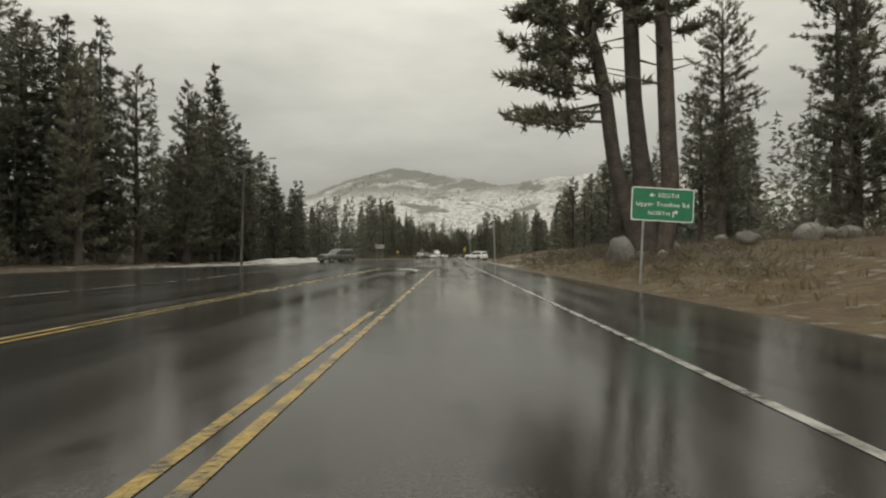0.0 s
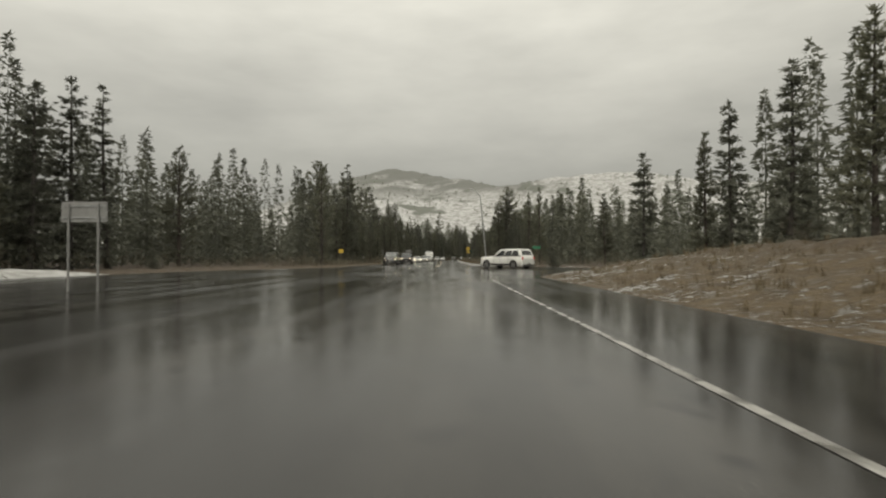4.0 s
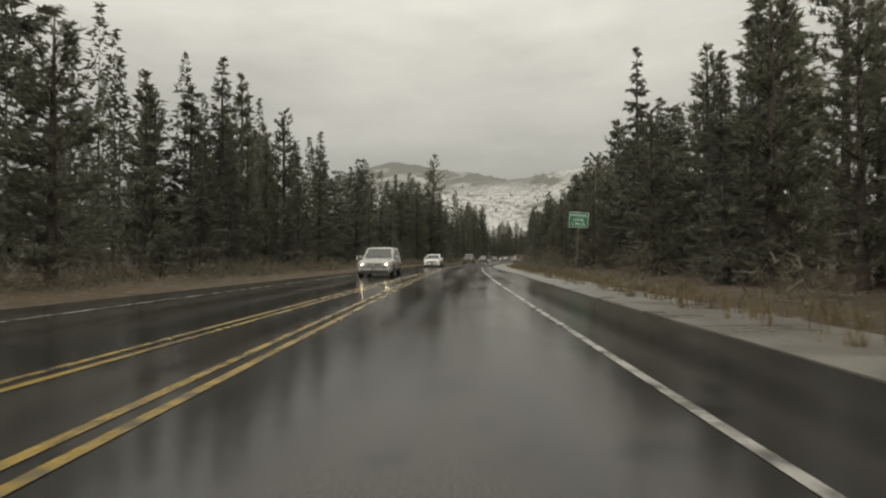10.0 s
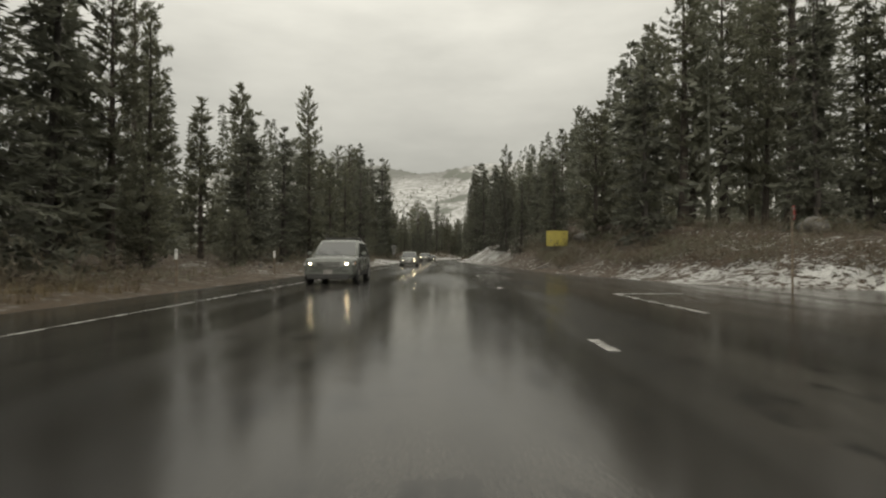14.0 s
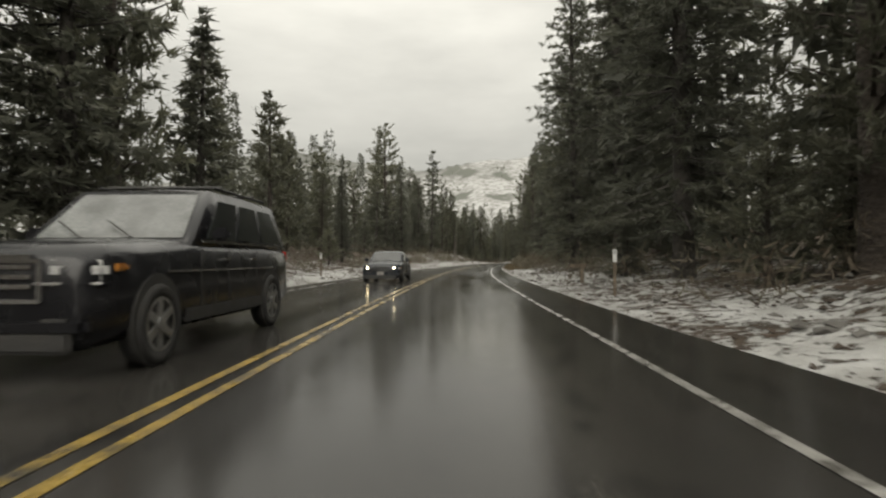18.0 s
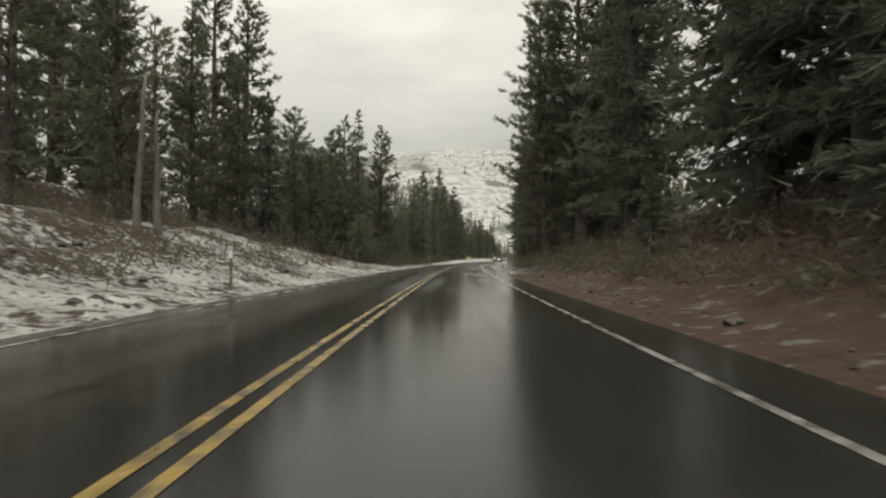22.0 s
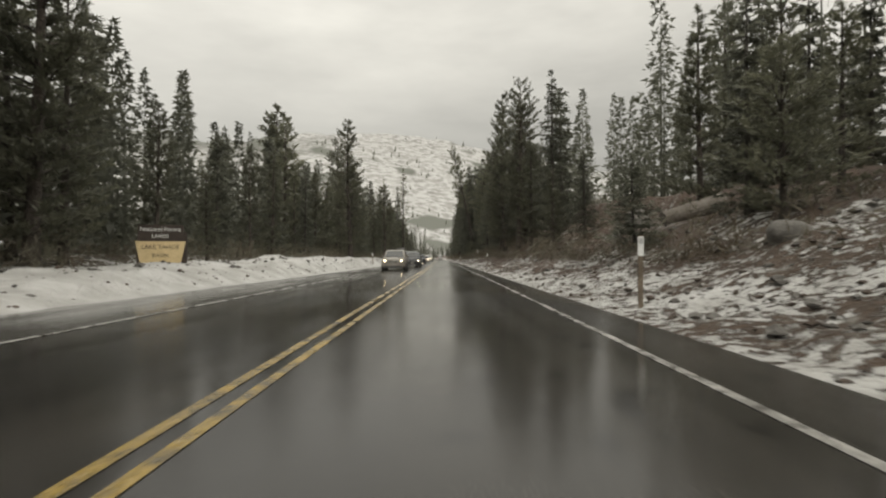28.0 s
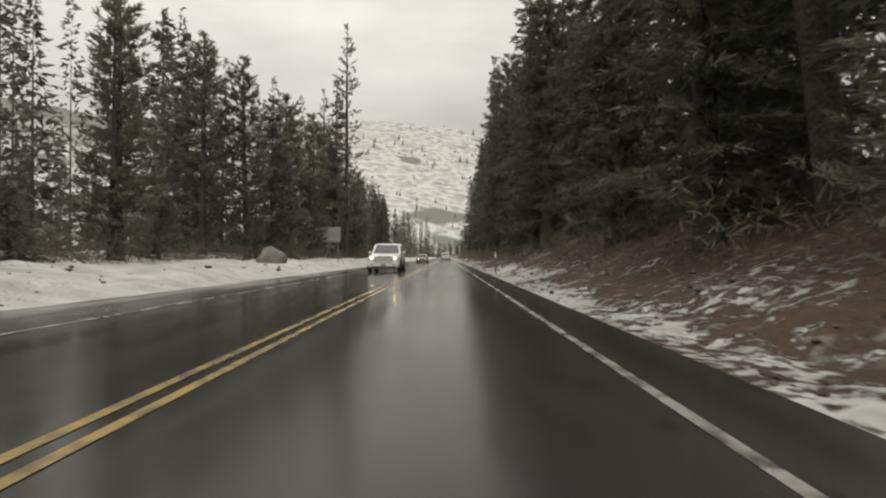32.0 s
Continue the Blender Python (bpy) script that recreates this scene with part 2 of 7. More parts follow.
EDGE_R = [(-40, 6.6), (40, 6.4), (105, 6.3), (114, 9), (124, 17), (136, 15), (143, 11.5), (145.6, 9.3), (148.5, 8.25), (152, 7.65), (159.6, 7.35), (161.6, 6.35), (166, 5.75), (175, 5.55), (212, 5.7), (244, 6.9), (278, 7.5), (308, 7.4), (345, 6.5), (378, 7.2), (387, 8), (390, 13), (396, 24), (412, 24), (424, 11),
          (440, 8.4), (500, 7.0), (520, 5.9), (545, 5.0), (600, 4.6), (700, 4.5), (780, 5.2), (850, 4.7), (900, 4.5), (1400, 4.4)]
EDGE_L = [(-40, -24), (20, -24), (50, -22), (62, -18.5), (105, -20), (118, -18), (135, -11.5), (160, -10.2), (225, -10), (250, -8.2), (290, -6.4), (330, -5.2), (400, -6.0),
          (500, -5.2), (580, -4.3), (790, -4.1), (820, -5.0), (845, -6.4), (1000, -6.2), (1400, -5.5)]
RISE_R = [(-40, 1.0), (60, 1.3), (105, 1.2), (125, 0), (380, 0), (400, 0.6), (425, 1.2), (445, 2.2), (470, 3.4), (500, 4.2), (520, 4.5), (535, 3.5), (550, 0.9), (580, 1.1), (606, 2.2),
          (640, 3.4), (665, 3.8), (700, 2.8), (728, 1.0), (755, 1.3), (782, 2.6), (808, 2.6), (838, 1.6), (862, 2.6), (890, 3.1), (930, 4.8), (965, 4.6), (1000, 3.2), (1400, 2.5)]
RISE_L = [(-40, 0), (140, 0), (380, 0.1), (430, 0.5), (470, 0.6), (508, 0.9), (530, 0.5), (560, 0.5), (600, 1.3), (640, 2.3), (670, 2.6), (700, 2.7), (722, 1.5), (742, 0.1),
          (800, -0.5), (840, 0.2), (900, 0.7), (1000, 0.8), (1400, 0.8)]
BERM_L = [(-40, 0), (66, 0), (75, 0.55), (100, 0.5), (112, 0), (745, 0), (790, 0.18), (826, 0.35), (850, 0.4), (888, 0.5), (905, 0.85), (960, 0.75), (985, 0.65), (1005, 0.36), (1060, 0.36), (1400, 0.3)]
SNOW_R = [(-40, 0.0), (42, 0.05), (50, 0.5), (60, 0.53), (72, 0.5), (84, 0.36), (105, 0.45), (147, 0.45), (170, 0.44), (188, 0.42), (200, 0.35), (240, 0.0), (365, 0.1), (374, 0.3), (381, 0.52), (390, 0.54), (400, 0.52), (425, 0.52), (440, 0.4), (470, 0.4), (492, 0.53), (520, 0.62), (538, 0.56), (552, 0.5), (565, 0.6), (595, 0.5), (612, 0.46), (630, 0.42), (642, 0.3),
          (655, 0.22), (690, 0.2), (712, 0.5), (740, 0.55), (800, 0.62), (830, 0.58), (862, 0.56), (885, 0.5), (903, 0.47), (922, 0.44), (936, 0.28), (946, 0.4), (985, 0.58), (1000, 0.4), (1400, 0.5)]
SNOW_L = [(-40, 0.12), (40, 0.4), (60, 0.55), (110, 0.15), (420, 0.1), (435, 0.42), (480, 0.5), (504, 0.62), (520, 0.6), (530, 0.5), (545, 0.56), (562, 0.56), (600, 0.5), (640, 0.55), (700, 0.57), (735, 0.5), (760, 0.2), (800, 0.2), (830, 0.75), (1400, 0.75)]

def ground_z(u, d):
    """Height of the ground beside the road."""
    er, el = table(u, EDGE_R), table(u, EDGE_L)
    r = np.clip((d - er) / (15 - np.minimum(er, 9)), 0, 1.2)
    lft = np.clip((el - d) / 9.0, 0, 1.25)
    zr = table(u, RISE_R) * r * r * (3 - 2 * np.minimum(r, 1.0))
    zl = table(u, RISE_L) * lft * lft * (3 - 2 * np.minimum(lft, 1.0))
    b = el - d
    berm = table(u, BERM_L) * np.clip(b / 1.3, 0, 1) * np.clip(1 - (b - 3.2) / 4.0, 0.0, 1)
    return zr + zl + berm

def rough_z(u, d):
    """The same with lumps, none on the road."""
    er, el = table(u, EDGE_R), table(u, EDGE_L)
    out = np.clip(np.maximum(d - er, el - d) / 1.2, 0, 1)
    lump = 0.10 * np.sin(u * 1.7 + 2.3 * np.sin(d * 0.9)) * np.sin(d * 1.9 + 1.7 * np.sin(u * 0.6)) + 0.12 * np.sin(u * 0.63 + d * 0.5) * np.sin(d * 0.71 - u * 0.21)
    fine = 0.06 * np.sin(u * 4.1 + d * 2.7) * np.sin(d * 5.3 - u * 1.3)
    return ground_z(u, d) + out * (lump + fine) * np.clip(0.5 + 0.25 * table(u, RISE_R), 0.4, 1.2) - 0.03 * (1 - out)

def mesh_object(name, verts, faces, material, smooth=False):
    me = bpy.data.meshes.new(name)
    me.from_pydata([tuple(v) for v in verts], [], faces)
    me.materials.append(material)
    if smooth:
        me.shade_smooth()
    return new(name, me)

def ground_material():
    m = bpy.data.materials.new("roadside_ground")
    m.use_nodes = True
    nt = m.node_tree
    p = nt.nodes["Principled BSDF"]
    attr = nt.nodes.new("ShaderNodeAttribute")
    attr.attribute_name = "cover"
    sep = nt.nodes.new("ShaderNodeSeparateColor")
    nt.links.new(attr.outputs["Color"], sep.inputs["Color"])
    soil = mix_of(nt, (0.062, 0.045, 0.033), (0.034, 0.027, 0.021), noise_of(nt, 0.8))
    soil = mix_of(nt, soil, (0.1, 0.064, 0.044), noise_of(nt, 5.0, 0.5, 0.75))
    straw = mix_of(nt, (0.115, 0.083, 0.045), (0.065, 0.047, 0.028), noise_of(nt, 1.7))
    straw = mix_of(nt, straw, (0.08, 0.055, 0.03), noise_of(nt, 9, 0.5, 0.7))
    soil = mix_of(nt, soil, mix_of(nt, (0.092, 0.05, 0.036), (0.05, 0.032, 0.025), noise_of(nt, 2.2)), sep.outputs["Blue"])
    earth = mix_of(nt, soil, straw, sep.outputs["Green"])
    stones = mix_of(nt, earth, (0.16, 0.15, 0.135), noise_of(nt, 2.6, 0.58, 0.66, 5))
    snow = mix_of(nt, (0.5, 0.5, 0.49), (0.34, 0.335, 0.32), noise_of(nt, 0.9))
    n1, n2 = noise_of(nt, 0.35, 0.25, 0.75, 2), noise_of(nt, 3.6, 0.24, 0.76, 10, harsh=0.72)
    s = nt.nodes.new("ShaderNodeMath")
    s.operation = "MULTIPLY_ADD"
    s.inputs[1].default_value = 0.7
    nt.links.new(n2, s.inputs[0])
    h = nt.nodes.new("ShaderNodeMath")
    h.operation = "MULTIPLY"
    h.inputs[1].default_value = 0.3
    nt.links.new(n1, h.inputs[0])
    nt.links.new(h.outputs[0], s.inputs[2])
    lo = nt.nodes.new("ShaderNodeMath")
    lo.operation = "SUBTRACT"
    lo.inputs[0].default_value = 1.0
    nt.links.new(sep.outputs["Red"], lo.inputs[1])
    d = nt.nodes.new("ShaderNodeMath")
    d.operation = "SUBTRACT"
    nt.links.new(s.outputs[0], d.inputs[0])
    nt.links.new(lo.outputs[0], d.inputs[1])
    r = nt.nodes.new("ShaderNodeMapRange")
    r.inputs["From Min"].default_value, r.inputs["From Max"].default_value = -0.02, 0.05
    nt.links.new(d.outputs[0], r.inputs["Value"])
    nt.links.new(mix_of(nt, stones, snow, r.outputs["Result"]), p.inputs["Base Color"])
    p.inputs["Roughness"].default_value = 0.8
    p.inputs["Specular IOR Level"].default_value = 0.3
    hsum = nt.nodes.new("ShaderNodeMath")
    hsum.operation = "MULTIPLY_ADD"
    hsum.inputs[1].default_value = 0.5
    nt.links.new(r.outputs["Result"], hsum.inputs[0])
    nt.links.new(noise_of(nt, 6.0, 0.2, 0.8, 6), hsum.inputs[2])
    bp = nt.nodes.new("ShaderNodeBump")
    bp.inputs["Strength"].default_value, bp.inputs["Distance"].default_value = 0.9, 0.12
    nt.links.new(hsum.outputs[0], bp.inputs["Height"])
    nt.links.new(bp.outputs["Normal"], p.inputs["Normal"])
    return m

def build_ground():
    us = np.r_[-3000, -800, -200, -80, np.arange(-40, 1130, 1.1), np.arange(1130, 1440, 6.0), 1900, 3600]
    side = np.r_[np.arange(4.0, 20, 0.62), 21, 23, 26, 30, 36, 44, 55, 75, 120, 400, 1200, 3200]
    ds = np.r_[-side[::-1], -2, 0, 2, side]
    ds = np.unique(np.r_[ds, -np.arange(20, 34, 1.2)])
    uu, dd = np.meshgrid(us, ds, indexing="ij")
    fu, fd = uu.ravel(), dd.ravel()
    x, y = at(np.clip(fu, -40, 1435), fd)
    far = fu - np.clip(fu, -40, 1435)
    x, y = x + far * 0.24, y + far * 0.97
    z = rough_z(fu, np.clip(fd, -60, 60))
    z = np.where(np.abs(fd) > 150, 0.5 * z, z)
    nu, nd = len(us), len(ds)
    idx = np.arange(nu * nd).reshape(nu, nd)
    quads = np.stack([idx[:-1, :-1], idx[:-1, 1:], idx[1:, 1:], idx[1:, :-1]], -1).reshape(-1, 4)
    ob = mesh_object("ground", np.stack([x, y, z], 1).tolist(), quads.tolist(), ground_material(), True)
    snow = np.where(fd > 0, table(fu, SNOW_R), table(fu, SNOW_L))
    out = np.maximum(fd - table(fu, EDGE_R), table(fu, EDGE_L) - fd)
    snow = np.where((fd > 0) & (fu > 186) & (fu < 240) & (out < 3), 0, snow)
    snow = np.where((fd < 0) & (table(fu, BERM_L) > 0.12) & (out < table(fu, [(112, 5.5), (750, 0.7), (800, 0.9), (832, 5.5)])), np.where(fu < 125, 0.66, 0.97), snow)
    verge = (out < 1.7 + 0.9 * np.sin(fu * 0.13)) & (fu > 505) & ~((fd > 0) & (fu > 600) & (fu < 705)) & ~((fd < 0) & (fu > 515) & (fu < 540))
    snow = np.where(verge, np.maximum(snow, 0.57), snow)
    snow = np.where(out > 3.6, snow * 0.86, snow)
    snow = np.where(out > 8, snow * 0.8, snow)
    snow = np.where(out > 12, snow * 0.8, snow)
    straw = np.where(fd > 0, table(fu, [(-40, 1), (110, 0.9), (150, 0.35), (340, 0.4), (400, 0.2), (600, 0.1), (1400, 0.05)]), table(fu, [(-40, 0.4), (300, 0.6), (420, 0.3), (500, 0.1), (1400, 0.05)]))
    straw = straw * np.clip(1.3 - out / 14, 0, 1)
    red = np.where(fd > 0, table(fu, [(-40, 0), (590, 0), (606, 0.8), (695, 0.8), (712, 0.1), (880, 0.2), (900, 0.6), (950, 0.5), (985, 0.6), (1400, 0.4)]), table(fu, [(-40, 0), (508, 0), (516, 0.8), (536, 0.8), (544, 0), (630, 0.3), (700, 0.1), (1400, 0)]))
    col = ob.data.color_attributes.new("cover", "FLOAT_COLOR", "POINT")
    col.data.foreach_set("color", np.stack([snow, straw, red, 0 * snow + 1], 1).astype(np.float32).ravel())
    return tagged(ob, "forest roadside ground of soil, dry grass and patchy old snow", "ground", kind="structure")

def asphalt_material():
    m = bpy.data.materials.new("wet_asphalt")
    m.use_nodes = True
    nt = m.node_tree
    p = nt.nodes["Principled BSDF"]
    uv = nt.nodes.new("ShaderNodeUVMap")
    uv.uv_map = "way"
    def tex(scale, sx, sy, lo, hi, detail=5):
        mp = nt.nodes.new("ShaderNodeMapping")
        mp.inputs["Scale"].default_value = (sx, sy, 1)
        nt.links.new(uv.outputs["UV"], mp.inputs["Vector"])
        n = nt.nodes.new("ShaderNodeTexNoise")
        n.inputs["Scale"].default_value, n.inputs["Detail"].default_value = scale, detail
        nt.links.new(mp.outputs["Vector"], n.inputs["Vector"])
        r = nt.nodes.new("ShaderNodeMapRange")
        r.inputs["From Min"].default_value, r.inputs["From Max"].default_value = lo, hi
        nt.links.new(n.outputs["Fac"], r.inputs["Value"])
        return r.outputs["Result"]
    streak = tex(1.0, 1.3, 0.045, 0.35, 0.65)
    patch = tex(0.35, 1.0, 0.35, 0.38, 0.62)
    grain = tex(38.0, 1, 1, 0.25, 0.75, 3)
    col = mix_of(nt, (0.042, 0.04, 0.036), (0.09, 0.084, 0.074), streak)
    col = mix_of(nt, col, (0.028, 0.027, 0.025), patch)
    worn = tex(2.4, 1.0, 0.5, 0.56, 0.66, 7)
    col = mix_of(nt, col, (0.022, 0.021, 0.02), worn)
    nt.links.new(mix_of(nt, col, (0.022, 0.021, 0.02), grain), p.inputs["Base Color"])
    wet = nt.nodes.new("ShaderNodeMath")
    wet.operation = "MULTIPLY_ADD"
    wet.inputs[1].default_value = 0.55
    nt.links.new(streak, wet.inputs[0])
    half = nt.nodes.new("ShaderNodeMath")
    half.operation = "MULTIPLY"
    half.inputs[1].default_value = 0.45
    nt.links.new(patch, half.inputs[0])
    nt.links.new(half.outputs[0], wet.inputs[2])
    rr = nt.nodes.new("ShaderNodeMapRange")
    rr.inputs["To Min"].default_value, rr.inputs["To Max"].default_value = 0.045, 0.24
    nt.links.new(wet.outputs[0], rr.inputs["Value"])
    nt.links.new(rr.outputs["Result"], p.inputs["Roughness"])
    p.inputs["Specular IOR Level"].default_value = 0.25
    bp = nt.nodes.new("ShaderNodeBump")
    bp.inputs["Strength"].default_value, bp.inputs["Distance"].default_value = 0.12, 0.004
    nt.links.new(grain, bp.inputs["Height"])
    swell = nt.nodes.new("ShaderNodeBump")
    swell.inputs["Strength"].default_value, swell.inputs["Distance"].default_value = 0.25, 0.012
    nt.links.new(tex(1.6, 1.0, 0.6, 0.2, 0.8, 4), swell.inputs["Height"])
    nt.links.new(bp.outputs["Normal"], swell.inputs["Normal"])
    nt.links.new(swell.outputs["Normal"], p.inputs["Normal"])
    return m

M_ASPHALT = asphalt_material()

def ribbon(name, u0, u1, left, right, z, material, step=1.5, way=False):
    """A flat strip along the road between two lateral offsets, each a number or a table."""
    us = np.linspace(u0, u1, max(2, int((u1 - u0) / step) + 1))
    l = table(us, left) if isinstance(left, list) else np.full(len(us), float(left))
    r = table(us, right) if isinstance(right, list) else np.full(len(us), float(right))
    cols = 9 if way else 2
    vs, uvs = [], []
    for k, u in enumerate(us):
        for c in range(cols):
            d = l[k] + (r[k] - l[k]) * c / (cols - 1)
            x, y = at(u, d)
            vs.append((x, y, z))
            uvs.append((d, u))
    fs = [(a * cols + c, a * cols + c + 1, (a + 1) * cols + c + 1, (a + 1) * cols + c) for a in range(len(us) - 1) for c in range(cols - 1)]
    ob = mesh_object(name, vs, fs, material)
    if way:
        layer = ob.data.uv_layers.new(name="way")
        for loop in ob.data.loops:
            layer.data[loop.index].uv = uvs[loop.vertex_index]
    return ob

ground = build_ground()
road = tagged(ribbon("road", -40, 1430, EDGE_L, EDGE_R, 0.0, M_ASPHALT, 1.5, True), "wet dark asphalt highway with shiny wheel tracks", "road", kind="structure")

# ---------------------------------------------------------------- parts
def part(name, data, material, parent, label=""):
    """One mesh under a thing or under a part; data: a bmesh, or a mesh made before."""
    if isinstance(data, bmesh.types.BMesh):
        me = bpy.data.meshes.new(name)
        data.to_mesh(me)
        data.free()
        data = me
    if material and not data.materials:
        data.materials.append(material)
    ob = new(name, data)
    ob.parent = parent
    return tagged(ob, label) if label else ob

def raw_mesh(name, verts, faces, material, smooth=False):
    me = bpy.data.meshes.new(name)
    me.from_pydata(verts, [], faces)
    me.materials.append(material)
    if smooth:
        me.shade_smooth()
    return me

def tube(rings, sides):
    """Verts and faces of a tube through rings of (centre, radius), level rings."""
    vs, fs = [], []
    for (cx, cy, cz), r in rings:
        for k in range(sides):
            a = 2 * math.pi * k / sides
            vs.append((cx + r * math.cos(a), cy + r * math.sin(a), cz))
    for a in range(len(rings) - 1):
        for k in range(sides):
            b = (k + 1) % sides
            fs.append((a * sides + k, a * sides + b, (a + 1) * sides + b, (a + 1) * sides + k))
    fs.append(tuple(range((len(rings) - 1) * sides, len(rings) * sides)))
    return vs, fs

# ---------------------------------------------------------------- conifers
def blades(rng, c, axis, n, size, wide, spread):
    """n pointed sprays of needles that fan out from c along axis; verts, three to a spray."""
    way = axis * 0.75 + rng.normal(size=(n, 3)) * spread
    way /= np.linalg.norm(way, axis=1)[:, None] + 1e-6
    flat = np.cross(way, rng.normal(size=(n, 3)))
    flat /= np.linalg.norm(flat, axis=1)[:, None] + 1e-6
    ln = size * rng.uniform(0.55, 1.2, (n, 1))
    foot = c + axis * size * rng.uniform(-0.25, 0.55, (n, 1)) + rng.normal(size=(n, 3)) * size * 0.12
    w = ln * wide * rng.uniform(0.7, 1.3, (n, 1))
    return np.stack([foot - flat * w, foot + flat * w, foot + way * ln], 1).reshape(-1, 3)

def limb(bv, bf, path, thick, up=np.array([0, 0, 1.0])):
    base = len(bv)
    side = np.cross(path(1.0) - path(0.0), up)
    side /= np.linalg.norm(side) + 1e-6
    for s in (0.0, 1.0):
        c, w = path(s), thick * (1.1 - s)
        bv += [tuple(c + side * w), tuple(c - side * w), tuple(c + up * w * 1.3)]
    for k in (0,):
        for a, b in ((0, 1), (1, 2), (2, 0)):
            bf.append((base + k + a, base + k + b, base + k + 3 + b, base + k + 3 + a))

def conifer_meshes(tag, seed, height, bare, radius, shape, kind, whorls, per, tufts, n_blade, size, wide, trunk_r, droop):
    """Trunk, limbs and crown of one conifer. bare: share of the trunk without limbs; shape: crown outline; kind: fir or pine."""
    rng = np.random.default_rng(seed)
    bend = rng.uniform(-0.45, 0.45, 2)
    mid = lambda z: np.array([bend[0] * math.sin(z / height * 2.2), bend[1] * math.sin(z / height * 1.7), z])
    rings = []
    for f in np.linspace(0, 1, 9):
        z = f * height * 0.985 - (0.6 if f == 0 else 0)
        rr = trunk_r * (1 - f) ** 0.8 + 0.015
        rings.append((tuple(mid(max(z, 0)) + np.array([0, 0, min(z, 0)])), rr * (1.35 if f == 0 else 1)))
    tv, tf = tube(rings, 8)
    bv, bf, crown = [], [], []
    up = np.array([0, 0, 1.0])
    for n in range(whorls):
        g = ((n + rng.uniform(0.2, 0.8)) / whorls) ** 0.94
        tier = rng.uniform(0.72, 1.12)
        for _ in range(per if g < 0.9 else 3):
            gg = min(0.995, g + rng.uniform(-0.5, 0.5) / whorls)
            f = bare + (1 - bare) * max(gg, 0)
            reach = radius * np.interp(gg, *shape) * tier * rng.uniform(0.6, 1.1) + 0.1
            az = rng.uniform(0, 2 * math.pi)
            out = np.array([math.cos(az), math.sin(az), 0])
            side = np.array([-out[1], out[0], 0])
            start = mid(f * height * 0.985)
            slope = np.interp(gg, [0, 0.6, 1], [droop, droop + 0.25, droop + 1.0]) + rng.uniform(-0.12, 0.12)
            lift = 0.3 if kind == "pine" else 0.06
            path = lambda s: start + out * reach * s + up * reach * (slope * s + lift * s * s)
            if reach > 0.35 * radius:
                limb(bv, bf, path, 0.014 + 0.016 * reach)
            inner = 0.3 if kind == "pine" else 0.12
            m = max(2, int(round(tufts * (0.3 + 0.8 * reach / radius))))
            for j in range(m):
                s = inner + (1.02 - inner) * (j + rng.random()) / m
                off = rng.uniform(-1, 1) * (0.3 * reach * (1.15 - s) + 0.05)
                c = path(s) + side * off
                if kind == "pine":
                    axis = out * rng.uniform(0.2, 0.8) + side * (0.5 * off) + up * rng.uniform(0.25, 0.9)
                else:
                    axis = out * rng.uniform(0.5, 1) + side * np.sign(off) * rng.uniform(0.1, 0.9) + up * rng.uniform(-0.45, 0.1)
                axis = axis / np.linalg.norm(axis)
                k = size * (0.72 + 0.28 * min(1, reach / radius * 1.5))
                crown.append(blades(rng, c, axis, n_blade, k, wide, 0.5 if kind == "pine" else 0.42))
    tip = mid(height * 0.97)
    crown.append(blades(rng, tip, up, n_blade * 2, size * 0.8, wide, 0.35))
    cv = np.concatenate(crown)
    cf = np.arange(len(cv)).reshape(-1, 3)
    needles = M_FIR if kind == "fir" else M_NEEDLE
    bark = M_BARK2 if kind == "fir" else M_BARK
    return raw_mesh("trunk_" + tag, tv, tf, bark, True), raw_mesh("branches_" + tag, bv, bf, bark), raw_mesh("crown_" + tag, cv.tolist(), cf.tolist(), needles)

